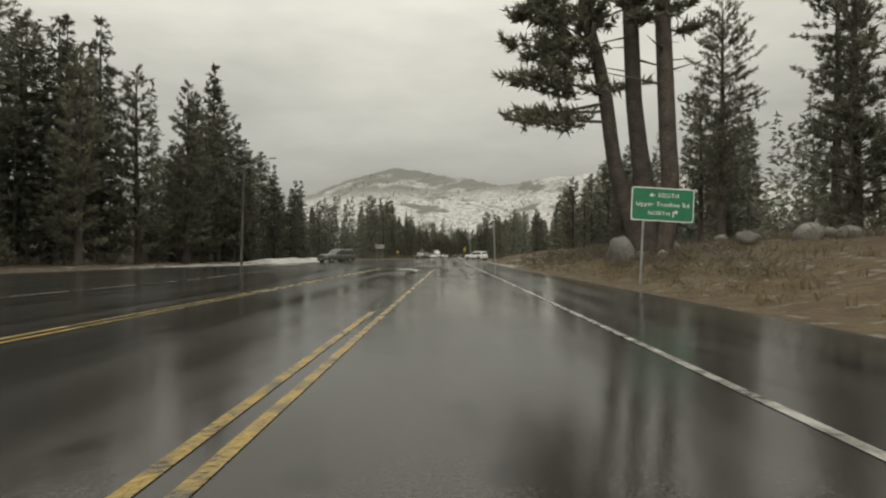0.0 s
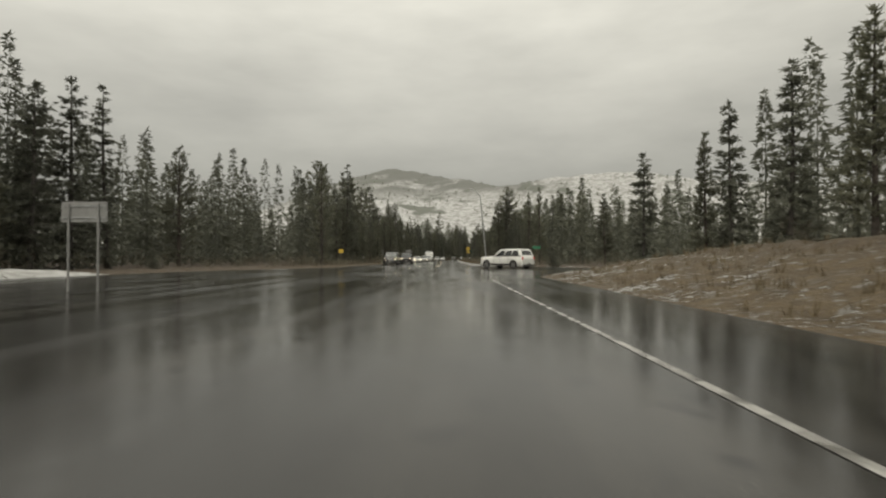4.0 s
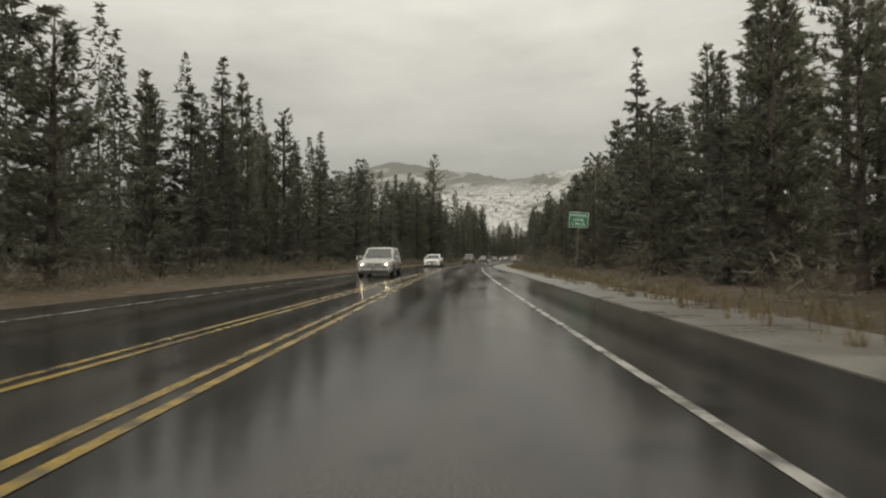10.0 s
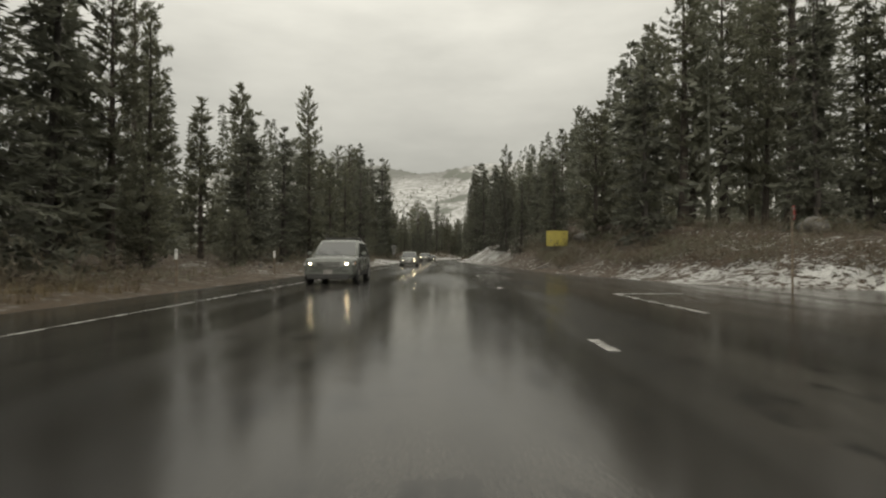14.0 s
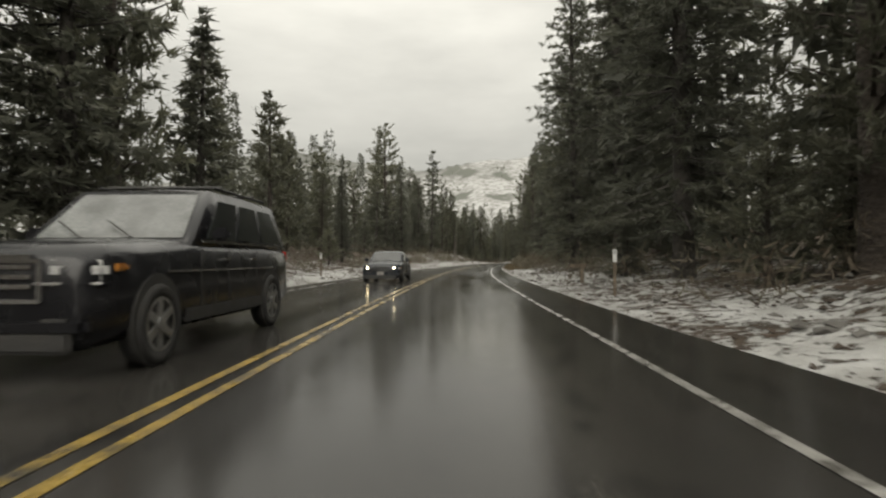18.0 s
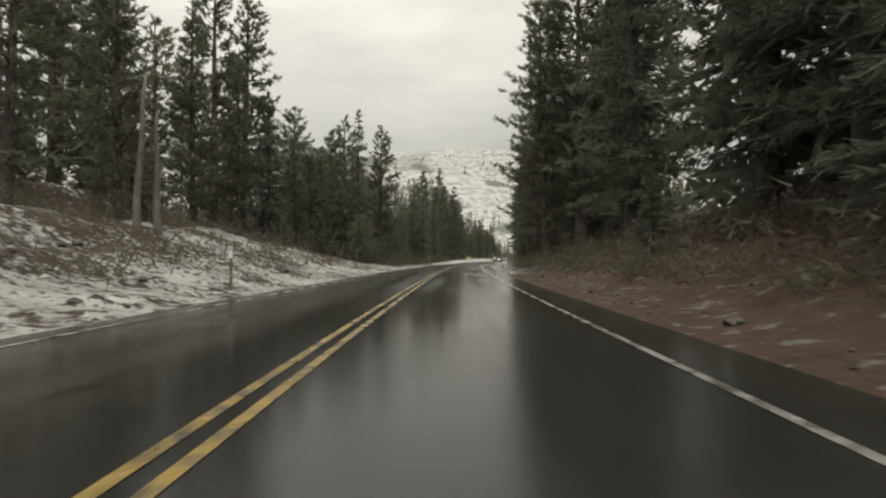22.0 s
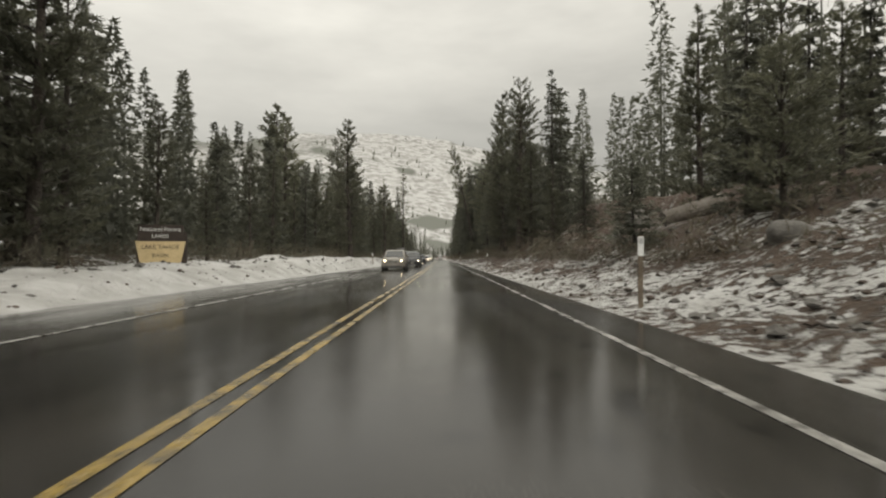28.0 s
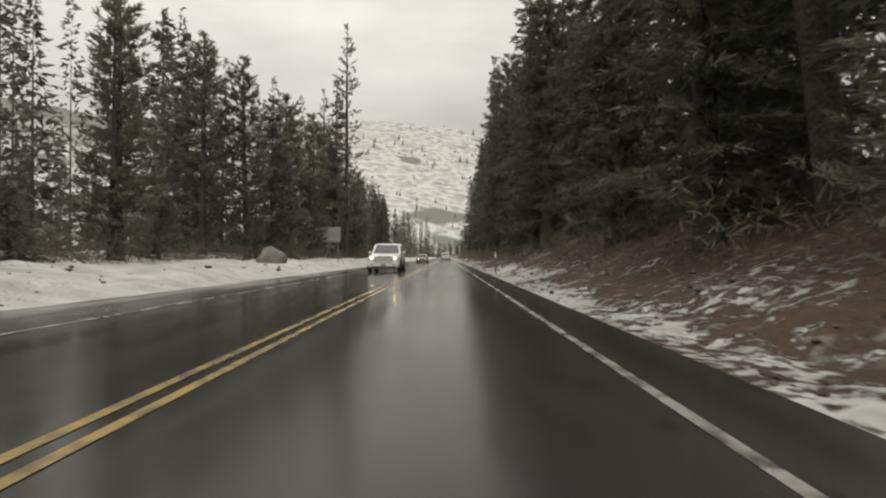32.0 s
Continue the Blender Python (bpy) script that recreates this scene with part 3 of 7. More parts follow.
SPIRE = ([0, 0.08, 0.3, 0.6, 0.85, 1], [0.75, 1.0, 0.82, 0.5, 0.2, 0.02])
FULL = ([0, 0.12, 0.4, 0.7, 0.9, 1], [0.7, 1.0, 0.9, 0.6, 0.3, 0.05])
HIGH = ([0, 0.15, 0.4, 0.7, 0.9, 1], [0.5, 0.85, 1.0, 0.74, 0.4, 0.1])
KINDS = {
    "fir_a": conifer_meshes("fir_a", 11, 20, 0.02, 2.7, SPIRE, "fir", 34, 6, 5, 14, 0.42, 0.14, 0.24, -0.3),
    "fir_b": conifer_meshes("fir_b", 12, 20, 0.04, 2.3, SPIRE, "fir", 32, 6, 5, 14, 0.41, 0.14, 0.22, -0.35),
    "fir_c": conifer_meshes("fir_c", 13, 20, 0.02, 3.0, FULL, "fir", 34, 6, 5, 14, 0.45, 0.14, 0.28, -0.25),
    "pine_a": conifer_meshes("pine_a", 21, 20, 0.05, 2.8, FULL, "pine", 26, 6, 5, 14, 0.46, 0.125, 0.26, -0.05),
    "pine_b": conifer_meshes("pine_b", 22, 20, 0.1, 2.5, FULL, "pine", 24, 6, 5, 14, 0.46, 0.125, 0.24, -0.1),
    "pine_c": conifer_meshes("pine_c", 23, 20, 0.22, 2.8, HIGH, "pine", 20, 6, 5, 14, 0.46, 0.125, 0.28, -0.1),
    "pine_d": conifer_meshes("pine_d", 24, 20, 0.04, 2.4, SPIRE, "pine", 27, 6, 5, 15, 0.44, 0.125, 0.22, 0.0),
    "tall_a": conifer_meshes("tall_a", 31, 26, 0.4, 3.4, HIGH, "pine", 19, 6, 6, 19, 0.44, 0.104, 0.4, -0.15),
    "tall_b": conifer_meshes("tall_b", 32, 26, 0.26, 3.0, HIGH, "pine", 23, 6, 6, 19, 0.42, 0.104, 0.36, -0.1),
    "slim": conifer_meshes("slim", 33, 30, 0.12, 2.5, ([0, 0.2, 0.5, 0.8, 1], [0.9, 1.0, 0.75, 0.45, 0.06]), "pine", 30, 5, 4, 18, 0.39, 0.104, 0.32, -0.25),
    "fir_y": conifer_meshes("fir_y", 51, 20, 0.02, 4.6, SPIRE, "fir", 24, 6, 6, 7, 0.95, 0.13, 0.24, -0.1),
    "pine_y": conifer_meshes("pine_y", 52, 20, 0.03, 4.8, FULL, "pine", 22, 6, 6, 7, 0.95, 0.1, 0.26, 0.1),
    "fir_m": conifer_meshes("fir_m", 61, 20, 0.05, 2.9, FULL, "fir", 38, 7, 8, 14, 0.33, 0.105, 0.26, -0.28),
    "fir_n": conifer_meshes("fir_n", 62, 20, 0.08, 2.6, SPIRE, "fir", 38, 7, 8, 14, 0.33, 0.105, 0.25, -0.32),
    "pine_m": conifer_meshes("pine_m", 63, 20, 0.14, 2.8, HIGH, "pine", 28, 7, 8, 16, 0.33, 0.092, 0.28, -0.1),
    "pine_n": conifer_meshes("pine_n", 64, 20, 0.08, 2.6, FULL, "pine", 30, 7, 8, 16, 0.33, 0.092, 0.26, -0.05),
    "fir_p": conifer_meshes("fir_p", 41, 20, 0.02, 2.7, SPIRE, "fir", 24, 6, 4, 6, 0.76, 0.2, 0.24, -0.3),
    "fir_q": conifer_meshes("fir_q", 42, 20, 0.03, 2.4, FULL, "fir", 24, 6, 4, 6, 0.76, 0.2, 0.24, -0.3),
    "pine_p": conifer_meshes("pine_p", 43, 20, 0.06, 2.7, FULL, "pine", 23, 6, 4, 7, 0.74, 0.18, 0.26, -0.05),
    "pine_q": conifer_meshes("pine_q", 44, 20, 0.1, 2.4, SPIRE, "pine", 23, 6, 4, 7, 0.72, 0.18, 0.24, -0.05),
}
TREE_LABEL = {"fir": "dark green fir tree with drooping branches beside the road", "pin": "dark green pine tree with tufted needles at the roadside",
              "tal": "tall pine with a bare reddish trunk and high crown", "sli": "slim tall pine with short sparse branches"}
TREE_H = {"tall_a": 26, "tall_b": 26, "slim": 30}
_proto = {}
# fuller twigs for the trees that stand close to the lanes
CLOSER = {"fir_a": "fir_n", "fir_b": "fir_n", "fir_c": "fir_m", "fir_p": "fir_n", "fir_q": "fir_m", "pine_a": "pine_m", "pine_b": "pine_n", "pine_d": "pine_n", "pine_p": "pine_n", "pine_q": "pine_m"}

MIDDLE = {"fir_p": "fir_a", "fir_q": "fir_c", "pine_p": "pine_a", "pine_q": "pine_d"}

def tree(kind, u, d, height, turn=None, wide=None, rng=None, lean=(0, 0), z=None):
    rng = rng or random
    if u > 500 and abs(d) < 11.5:
        kind = CLOSER.get(kind, kind)
    elif u < 82 or (140 < u < 330 and 0 < d < 15):
        kind = MIDDLE.get(kind, kind)
    turn = rng.uniform(0, 360) if turn is None else turn
    k = height / TREE_H.get(kind, 20)
    w = wide or k ** 0.8 * rng.uniform(0.98, 1.3)
    x, y = at(u, d)
    z = float(ground_z(np.array(u), np.array(d))) if z is None else z
    if kind not in _proto:
        young_one = kind[-1] == "y"
        top = new(("young_" if young_one else {"tal": "tall_", "sli": "slim_"}.get(kind[:3], "")) + ("fir_tree" if kind[:3] == "fir" else "pine_tree"))
        tagged(top, "young bushy " + kind[:-2] + " tree at the forest edge" if young_one else TREE_LABEL[kind[:3]], "tree", "young trees" if young_one else "roadside trees")
        for name, me in zip(("trunk", "bough", "crown"), KINDS[kind]):
            made = part(name, me, None, top)
            if name == "bough":
                tagged(made, kind="stuff")
        _proto[kind] = top
        ob = top
    else:
        ob = copy_thing(_proto[kind], Matrix())
    ob.matrix_basis = pose(x, y, z - 0.1, lean[0], lean[1], turn) @ Matrix.Diagonal((w, w, k, 1))
    return ob

PLACED = []
# ground kept open in front of the road signs
OPEN_GROUND = [(282, 319, 7.0, 12.4), (222, 243, 7.0, 9.6), (434, 454, 9.5, 13.0), (866, 892, -12.6, -7.0), (1036, 1066, -13.6, -8.0)]

def free(u, d, gap):
    if any(a < u < b and e < d < f for a, b, e, f in OPEN_GROUND):
        return False
    return all((u - a) ** 2 + (d - b) ** 2 > gap * gap for a, b in PLACED)

LIGHTER = {"fir_a": "fir_p", "fir_b": "fir_p", "fir_c": "fir_q", "pine_a": "pine_p", "pine_b": "pine_p", "pine_d": "pine_q"}

def stand(rows):
    """Single trees told apart in the place: kind, metres along, metres to the right, height."""
    for kind, u, d, h in rows:
        if any(a < u < b and e < d < f for a, b, e, f in OPEN_GROUND):
            continue
        if abs(d) > 19 and kind in LIGHTER:
            kind = LIGHTER[kind]
        tree(kind, u, d, h)
        PLACED.append((u, d))

# trees that stand out, stretch by stretch
HERO_1 = [("pine_p", 33, -36, 29), ("tall_b", 43, 29.5, 24), ("pine_m", 46, 22.6, 20), ("slim", 47, 34, 22), ("fir_p", 48, -47, 32), ("pine_d", 83, -32, 28.5),
          ("tall_b", 52, -42.5, 37), ("pine_c", 54, 24.5, 15), ("fir_q", 58, -47, 30), ("fir_a", 58, 18.5, 9), ("pine_p", 60, 30, 15), ("fir_q", 62, -45.5, 27),
          ("pine_b", 62, 15.6, 7), ("fir_q", 63, -37.6, 22), ("fir_q", 65, -43.6, 28.5), ("pine_p", 65.4, -33.8, 22.5), ("fir_b", 66, 17.5, 8.5), ("fir_q", 67, -38.7, 29),
          ("pine_a", 72, 16.5, 9.1), ("pine_a", 73.1, -52.7, 32.4), ("fir_q", 80, -36.5, 16), ("pine_d", 80, 17.5, 9), ("pine_p", 84, 24, 13), ("fir_q", 88, -41, 18),
          ("pine_c", 97, -37.2, 26.6), ("pine_p", 97, -41.6, 27), ("pine_q", 100, 21, 11), ("fir_q", 102, -38.5, 25), ("pine_p", 104, -43, 21), ("fir_q", 108, -46, 20)]
HERO_2 = [("pine_a", 111.3, -36.9, 21.1), ("fir_p", 112, 24, 13.4), ("pine_d", 112.7, 36.9, 23), ("fir_p", 119, -37.2, 22.5), ("fir_q", 128, -38, 18), ("fir_c", 130.5, 20.5, 11.5),
          ("fir_b", 174.4, -16.6, 17.7), ("fir_a", 174.4, 19.8, 11), ("pine_d", 174.4, 28.7, 12.4), ("pine_b", 174.4, 10.3, 11), ("fir_c", 178, 11.5, 13), ("pine_d", 179, 16, 13.2),
          ("pine_c", 185, 13, 15), ("pine_c", 191, -25, 21), ("pine_p", 197, 30, 15), ("pine_b", 207.2, 18.7, 12.5), ("pine_d", 207.2, 13.1, 10.4), ("pine_p", 216, -22.5, 20.8),
          ("pine_d", 218, -24.3, 22.5), ("pine_b", 224.8, 15.9, 9.8), ("pine_b", 232.9, 20.9, 14.1), ("pine_d", 232.9, -13.9, 13), ("fir_p", 236, 19.8, 12.5), ("fir_a", 238, -19, 17.6),
          ("fir_c", 241.1, 9.6, 8.6), ("fir_c", 243.9, -24.2, 15.7), ("pine_a", 250.7, 28.9, 17.4), ("pine_c", 261.7, -26.3, 24.2), ("pine_a", 264.4, -16.1, 14.2), ("pine_p", 268, -19.5, 14.4)]
HERO_3 = [("fir_q", 272, -21.8, 18.4), ("pine_a", 272.7, 12.8, 13.1), ("pine_b", 276, -18.6, 20), ("fir_a", 280, -19, 22.1), ("pine_a", 285, -17.2, 21), ("pine_a", 289.1, -11.6, 9.6),
          ("fir_c", 290, -19, 21), ("pine_d", 290.5, 16.6, 10.4), ("fir_b", 296, 29, 18.6), ("tall_b", 306, 25, 23), ("fir_a", 306.9, 20.8, 18), ("fir_c", 308.3, -30.7, 30),
          ("fir_c", 315.1, -22.7, 14.4), ("fir_p", 316, -20, 15), ("fir_b", 316.5, 15.9, 18.2), ("fir_c", 317.8, 27.3, 22.7), ("fir_a", 319, -18.4, 18.5), ("pine_c", 320, 26, 17),
          ("pine_a", 321.9, -13, 9.7), ("pine_q", 325, -20, 19), ("fir_b", 327, 13.5, 11), ("pine_a", 330, -17, 16.7), ("pine_p", 330, 19.6, 12.2), ("pine_a", 330.1, -13.5, 12),
          ("pine_d", 331.5, 21.7, 14.1), ("pine_a", 337, -26.5, 17.8), ("fir_a", 338, -15.5, 16.3), ("fir_c", 344, -17.5, 14.5), ("pine_a", 346.7, -26.9, 19.3), ("fir_c", 346.7, -16.2, 13)]
HERO_4 = [("pine_d", 346.7, -32.6, 21), ("fir_b", 349, -14.5, 15), ("pine_a", 350.9, 21.5, 19.8), ("fir_p", 353, -25, 18), ("pine_a", 356.5, 16.4, 7.6), ("fir_c", 366.5, -18, 18),
          ("fir_b", 370.6, -16, 13), ("pine_d", 379, -24.3, 18.6), ("fir_b", 383.3, 29.5, 20), ("fir_b", 385, -17, 18), ("pine_a", 390, -12.6, 14), ("fir_a", 404.5, -10.5, 16.3),
          ("fir_a", 404.5, -26.2, 17.4), ("pine_b", 410.1, 37.6, 31.6), ("pine_a", 414.3, -14.7, 20.3), ("pine_d", 414.3, -33.3, 21.9), ("fir_b", 414.3, -26.2, 20), ("pine_b", 415.7, 28.1, 19.7),
          ("tall_b", 420.5, -15, 28.1), ("pine_b", 428.2, 33, 24.4), ("fir_c", 428.2, 37.5, 22.3), ("fir_c", 431, 19.8, 12.1), ("pine_a", 432, 30, 26), ("pine_c", 437, 34, 21),
          ("fir_b", 439.3, 28.4, 15.1), ("tall_b", 440, 24, 23), ("tall_b", 446, 19.5, 18.4), ("pine_c", 449, 24, 20), ("pine_d", 449, 27.2, 19.1), ("pine_d", 449, 21.4, 19.1)]
HERO_5 = [("pine_a", 460, 31.9, 23.1), ("pine_c", 461.4, -29.3, 27.3), ("fir_p", 470, -20, 16), ("pine_b", 489.6, -17.6, 25.5), ("tall_a", 496, 24, 19.4), ("fir_a", 510, -13, 21.5),
          ("fir_p", 516, 27, 19.8), ("pine_c", 522, -17, 23), ("tall_b", 526, -20, 24), ("slim", 529, -17.5, 25), ("fir_a", 530, 11.5, 19), ("pine_b", 540.4, 24.1, 14.3),
          ("fir_b", 541, -17, 22), ("pine_p", 546, -20, 27), ("fir_a", 547, -17, 23), ("pine_a", 550, 17.6, 28), ("pine_b", 551, -19, 27),
          ("fir_c", 557, -17.5, 27), ("fir_c", 559.8, -14.4, 27.7), ("pine_a", 562.5, -14.2, 27), ("pine_a", 566, -19, 25), ("fir_c", 575, 9, 21), ("fir_a", 588.5, -10, 9),
          ("pine_p", 618, -30, 15.2), ("fir_a", 622.8, -10.5, 15.5), ("pine_d", 622.9, 12.3, 8.1), ("pine_b", 625.6, -18.5, 12.3), ("pine_c", 630, -14.5, 21.2), ("pine_p", 635, -34, 19.8)]
HERO_6 = [("fir_b", 638.1, -14.8, 14.4), ("pine_b", 647.7, -20, 18.9), ("pine_b", 649.1, 10, 19.8), ("fir_c", 657, -14, 15.8), ("pine_a", 667, 8.5, 20), ("fir_c", 675, -14, 24.8),
          ("pine_d", 703.6, -14.8, 14.2), ("pine_p", 704, -24, 22), ("tall_b", 709, -27.5, 26), ("pine_a", 712.3, -17.3, 21.5), ("pine_d", 714.3, 8.4, 22.3), ("pine_b", 714.3, -15.9, 19.8),
          ("fir_c", 718.3, 9.4, 25), ("pine_c", 726, -30, 24), ("pine_b", 729, -14.4, 11.8), ("pine_c", 732, -17, 17), ("tall_b", 744, 11, 24), ("fir_c", 745.1, -24.8, 21.1),
          ("fir_a", 748, -13, 22), ("fir_c", 752, -15, 20), ("pine_a", 756, -17, 23), ("pine_b", 758, -12.3, 22), ("fir_c", 759.8, -18.3, 14.4), ("fir_p", 764, -26, 21.2),
          ("fir_b", 767.9, -23.1, 18.3), ("pine_a", 767.9, -15.3, 18.3), ("fir_b", 777.3, -27.4, 23.2), ("fir_a", 788, 11, 24), ("pine_a", 793.4, 22.1, 24.5), ("fir_c", 795, 14.5, 26)]
HERO_7 = [("fir_q", 797, -17, 10), ("fir_a", 799, 13.2, 25), ("fir_a", 800.2, -12.1, 18.5), ("fir_c", 801.3, 10.9, 23), ("pine_p", 803, -15.5, 14), ("fir_c", 806, -18.5, 17),
          ("fir_b", 810, 11.7, 23), ("pine_d", 811.2, -11.1, 15.5), ("fir_b", 812, -16, 22), ("fir_q", 815, -19, 17), ("fir_q", 820, -17, 19), ("fir_c", 826, -16.5, 18),
          ("pine_p", 848, -21, 28), ("fir_b", 855, -12.3, 19.5), ("fir_b", 884.3, 11.9, 8), ("pine_b", 884.3, 15, 6.8), ("pine_a", 892.7, 17.8, 10.2), ("fir_b", 892.7, 22.2, 9.4),
          ("fir_p", 895, -24, 36), ("pine_b", 910.7, 24, 15.6), ("fir_a", 910.7, 30.4, 17), ("fir_a", 910.7, -27.4, 19.8), ("fir_a", 915, 11, 15), ("pine_a", 922, 9, 17),
          ("fir_b", 922.9, -34.1, 24.9), ("fir_a", 922.9, 33.5, 21.8), ("pine_b", 933.8, 9, 16.8), ("fir_b", 933.8, -24.6, 14.8), ("pine_b", 936.4, 8.8, 20.1), ("pine_p", 938, -27, 15.2)]
HERO_8 = [("pine_p", 943, -20, 19), ("pine_d", 944, -11, 19.5), ("fir_a", 944.5, 12.4, 19), ("pine_a", 956.5, -25.3, 24.2), ("pine_d", 959.1, 10.5, 8.6), ("fir_c", 967, -14, 17.1),
          ("fir_c", 967, 20.7, 9.6), ("fir_a", 977.1, -16.2, 20.2), ("tall_b", 981, -19.4, 25.5), ("pine_d", 988.9, 11.5, 20.7), ("pine_c", 995, -11, 17), ("fir_a", 999.1, 24.7, 13.3),
          ("fir_b", 1008.5, -29.7, 21.1), ("pine_p", 1009, -22, 12.2), ("fir_c", 1010, 9, 21.1), ("fir_a", 1012, -16.4, 19.8), ("pine_b", 1040.2, -17.2, 17.6), ("pine_b", 1040.2, -13.6, 16.3),
          ("fir_q", 1047, -21.6, 20.2), ("fir_a", 1066.1, -33.6, 30.5), ("slim", 1075, -11.8, 33), ("fir_b", 1080, -14.5, 27), ("slim", 1108, -22, 33)]
for hero in (HERO_1, HERO_2, HERO_3, HERO_4, HERO_5, HERO_6, HERO_7, HERO_8):
    stand(hero)

tree("tall_a", 1006.5, 10.1, 27, turn=0, wide=0.78, lean=(0, -15))
PLACED.append((1006.5, 9.4))

# where the undergrowth of the forest begins
THICK_L = [(-20, -33), (60, -32), (112, -32), (122, -20), (150, -13.5), (250, -12.2), (300, -9.5), (330, -8.2), (430, -8.6), (490, -8.6), (504, -11.5), (521, -11.5), (534, -8.5), (590, -7.5), (612, -11.5), (700, -12), (735, -7.8), (740, -7.5), (800, -9.5), (850, -12), (1000, -12), (1180, -11)]
THICK_R = [(-20, 24), (60, 22), (120, 22), (150, 9.6), (160, 8.0), (380, 8.4), (392, 30), (425, 15), (440, 10.5), (500, 13), (530, 12), (548, 7.8), (600, 7.2), (660, 7.2), (730, 7.6), (800, 9), (850, 9), (890, 8.5), (920, 8.0), (1180, 7.2)]

# height of the forest's canopy every 25 m along the road: 4 m and 14 m behind the forest edge
CANOPY_L = [25, 25, 25, 19, 20, 12, 13.4, 10, 9, 11, 12.4, 12, 10, 10, 10.4, 12, 15, 13, 11.4, 13, 14, 14, 14, 8, 9, 11, 10, 17, 13, 9, 14.4, 8.4, 12.6, 18.4, 21.4, 23, 9, 11, 11.8, 15, 11.8, 13.4, 15, 16, 16, 15, 15, 16]
CANOPY_L_BACK = [25, 25, 25, 25, 22.2, 17, 14, 14.4, 17.4, 15.8, 16.4, 17, 17, 16, 16, 16, 17, 20, 15, 16, 16, 16, 16, 23.2, 12, 15, 17.4, 15.4, 20, 17.8, 16, 18, 12, 20.4, 25, 25, 22.6, 13, 15.2, 16, 21.8, 14.4, 21, 25, 25, 25, 25, 25]
CANOPY_R = [25, 25, 11, 10, 13, 13, 9, 8, 7, 5.4, 7, 10, 8, 8.4, 8, 9, 21.4, 13, 10.4, 10, 12, 13.4, 19.4, 24, 11, 12, 17.4, 24.4, 25, 15.8, 16, 16, 23.4, 18.4, 10.4, 11.4, 7, 13, 6.4, 14.4, 16.4, 21, 24, 25, 25, 25, 25, 25]
CANOPY_R_BACK = [25, 25, 14, 14, 18.4, 18.4, 13.4, 10, 12.4, 11, 10, 10.4, 18.4, 12.4, 16, 16, 24, 16.4, 20, 18.4, 16.4, 18.4, 23, 25, 25, 25, 17, 25, 25, 25, 25, 25, 25, 25, 25, 25, 25, 12.4, 13, 13, 24, 25, 25, 25, 25, 25, 25, 25]

def canopy(u, d):
    front, back, rim = (CANOPY_R, CANOPY_R_BACK, THICK_R) if d > 0 else (CANOPY_L, CANOPY_L_BACK, THICK_L)
    along = np.arange(len(front)) * 25.0
    depth = (abs(d) - abs(float(table(u, rim))) - 4) / 10
    low, high = np.interp(u, along, front), np.interp(u, along, back)
    return float(np.clip(low + (high - low) * np.clip(depth, -0.2, 1.3), 4.5, 27)) * 1.2

# the forest that fills each stretch: from, to, nearest, farthest, how many, kinds
FILL = [(780, 905, -62, -44, 46, "fpp"), (-20, 60, -60, -34, 26, "fpc"), (60, 150, -58, -30, 48, "ffp"), (150, 330, -38, -15, 104, "fpp"), (330, 430, -34, -11.5, 62, "ffp"), (430, 520, -36, -12.5, 44, "ffp"), (520, 610, -40, -13, 40, "fpp"), (610, 660, -40, -13, 26, "fpp"), (660, 720, -40, -13, 24, "fpp"),
        (720, 800, -36, -13, 54, "fpp"), (800, 890, -40, -14, 58, "fpp"), (890, 985, -40, -14, 66, "fpp"), (985, 1180, -34, -13, 80, "ppf"), (10, 60, 24, 55, 14, "ppt"), (60, 125, 21, 50, 46, "pfp"), (155, 235, 10.5, 38, 50, "fpp"), (235, 330, 10.5, 15, 26, "fpp"),
        (235, 330, 15.5, 38, 60, "fpp"), (330, 382, 10.5, 34, 38, "ffp"), (388, 440, 28, 52, 18, "ppf"), (436, 520, 11, 20, 30, "pfp"), (434, 520, 22, 40, 26, "ppf"), (520, 590, 9.5, 34, 38, "fpf"), (590, 645, 9.5, 34, 32, "fpf"), (645, 700, 9.5, 34, 32, "fpf"),
        (700, 800, 10, 34, 52, "fpf"), (800, 900, 14, 40, 36, "pfp"), (900, 940, 9.5, 32, 24, "fpf"), (940, 1000, 9, 32, 32, "fpf"), (1000, 1180, 9, 32, 76, "fpf")]
POOL = {"f": ["fir_a", "fir_b", "fir_c"], "p": ["pine_a", "pine_b", "pine_d"], "c": ["fir_c", "pine_c"], "t": ["tall_a", "tall_b", "pine_c"]}
BACK = []
for row, (u0, u1, d0, d1, n, letters) in enumerate(FILL):
    wood = random.Random(40 + int(u0 + 3 * abs(d0)) + (7 if d0 > 0 else 0))
    made = tries = 0
    while made < n and tries < n * 40:
        tries += 1
        u = wood.uniform(u0, u1)
        q = wood.random() ** 1.5
        d = d0 + (d1 - d0) * q if d0 > 0 else d1 + (d0 - d1) * q
        if not free(u, d, 2.4):
            continue
        PLACED.append((u, d))
        if abs(d) > max(min(abs(d0), abs(d1)) + 4.4, 17.6):
            BACK.append((u, d, canopy(u, d) * wood.uniform(0.78, 1.02)))
            made += 1
            continue
        letter = wood.choice(letters)
        pick = wood.choice(POOL[letter])
        if abs(d) > min(abs(d0), abs(d1)) + 1.9 and letter in "fp":
            pick = wood.choice(["fir_p", "fir_q"] if letter == "f" else ["pine_p", "pine_q"])
        tree(pick, u, d, canopy(u, d) * wood.uniform(0.75, 1.03), rng=wood)
        made += 1

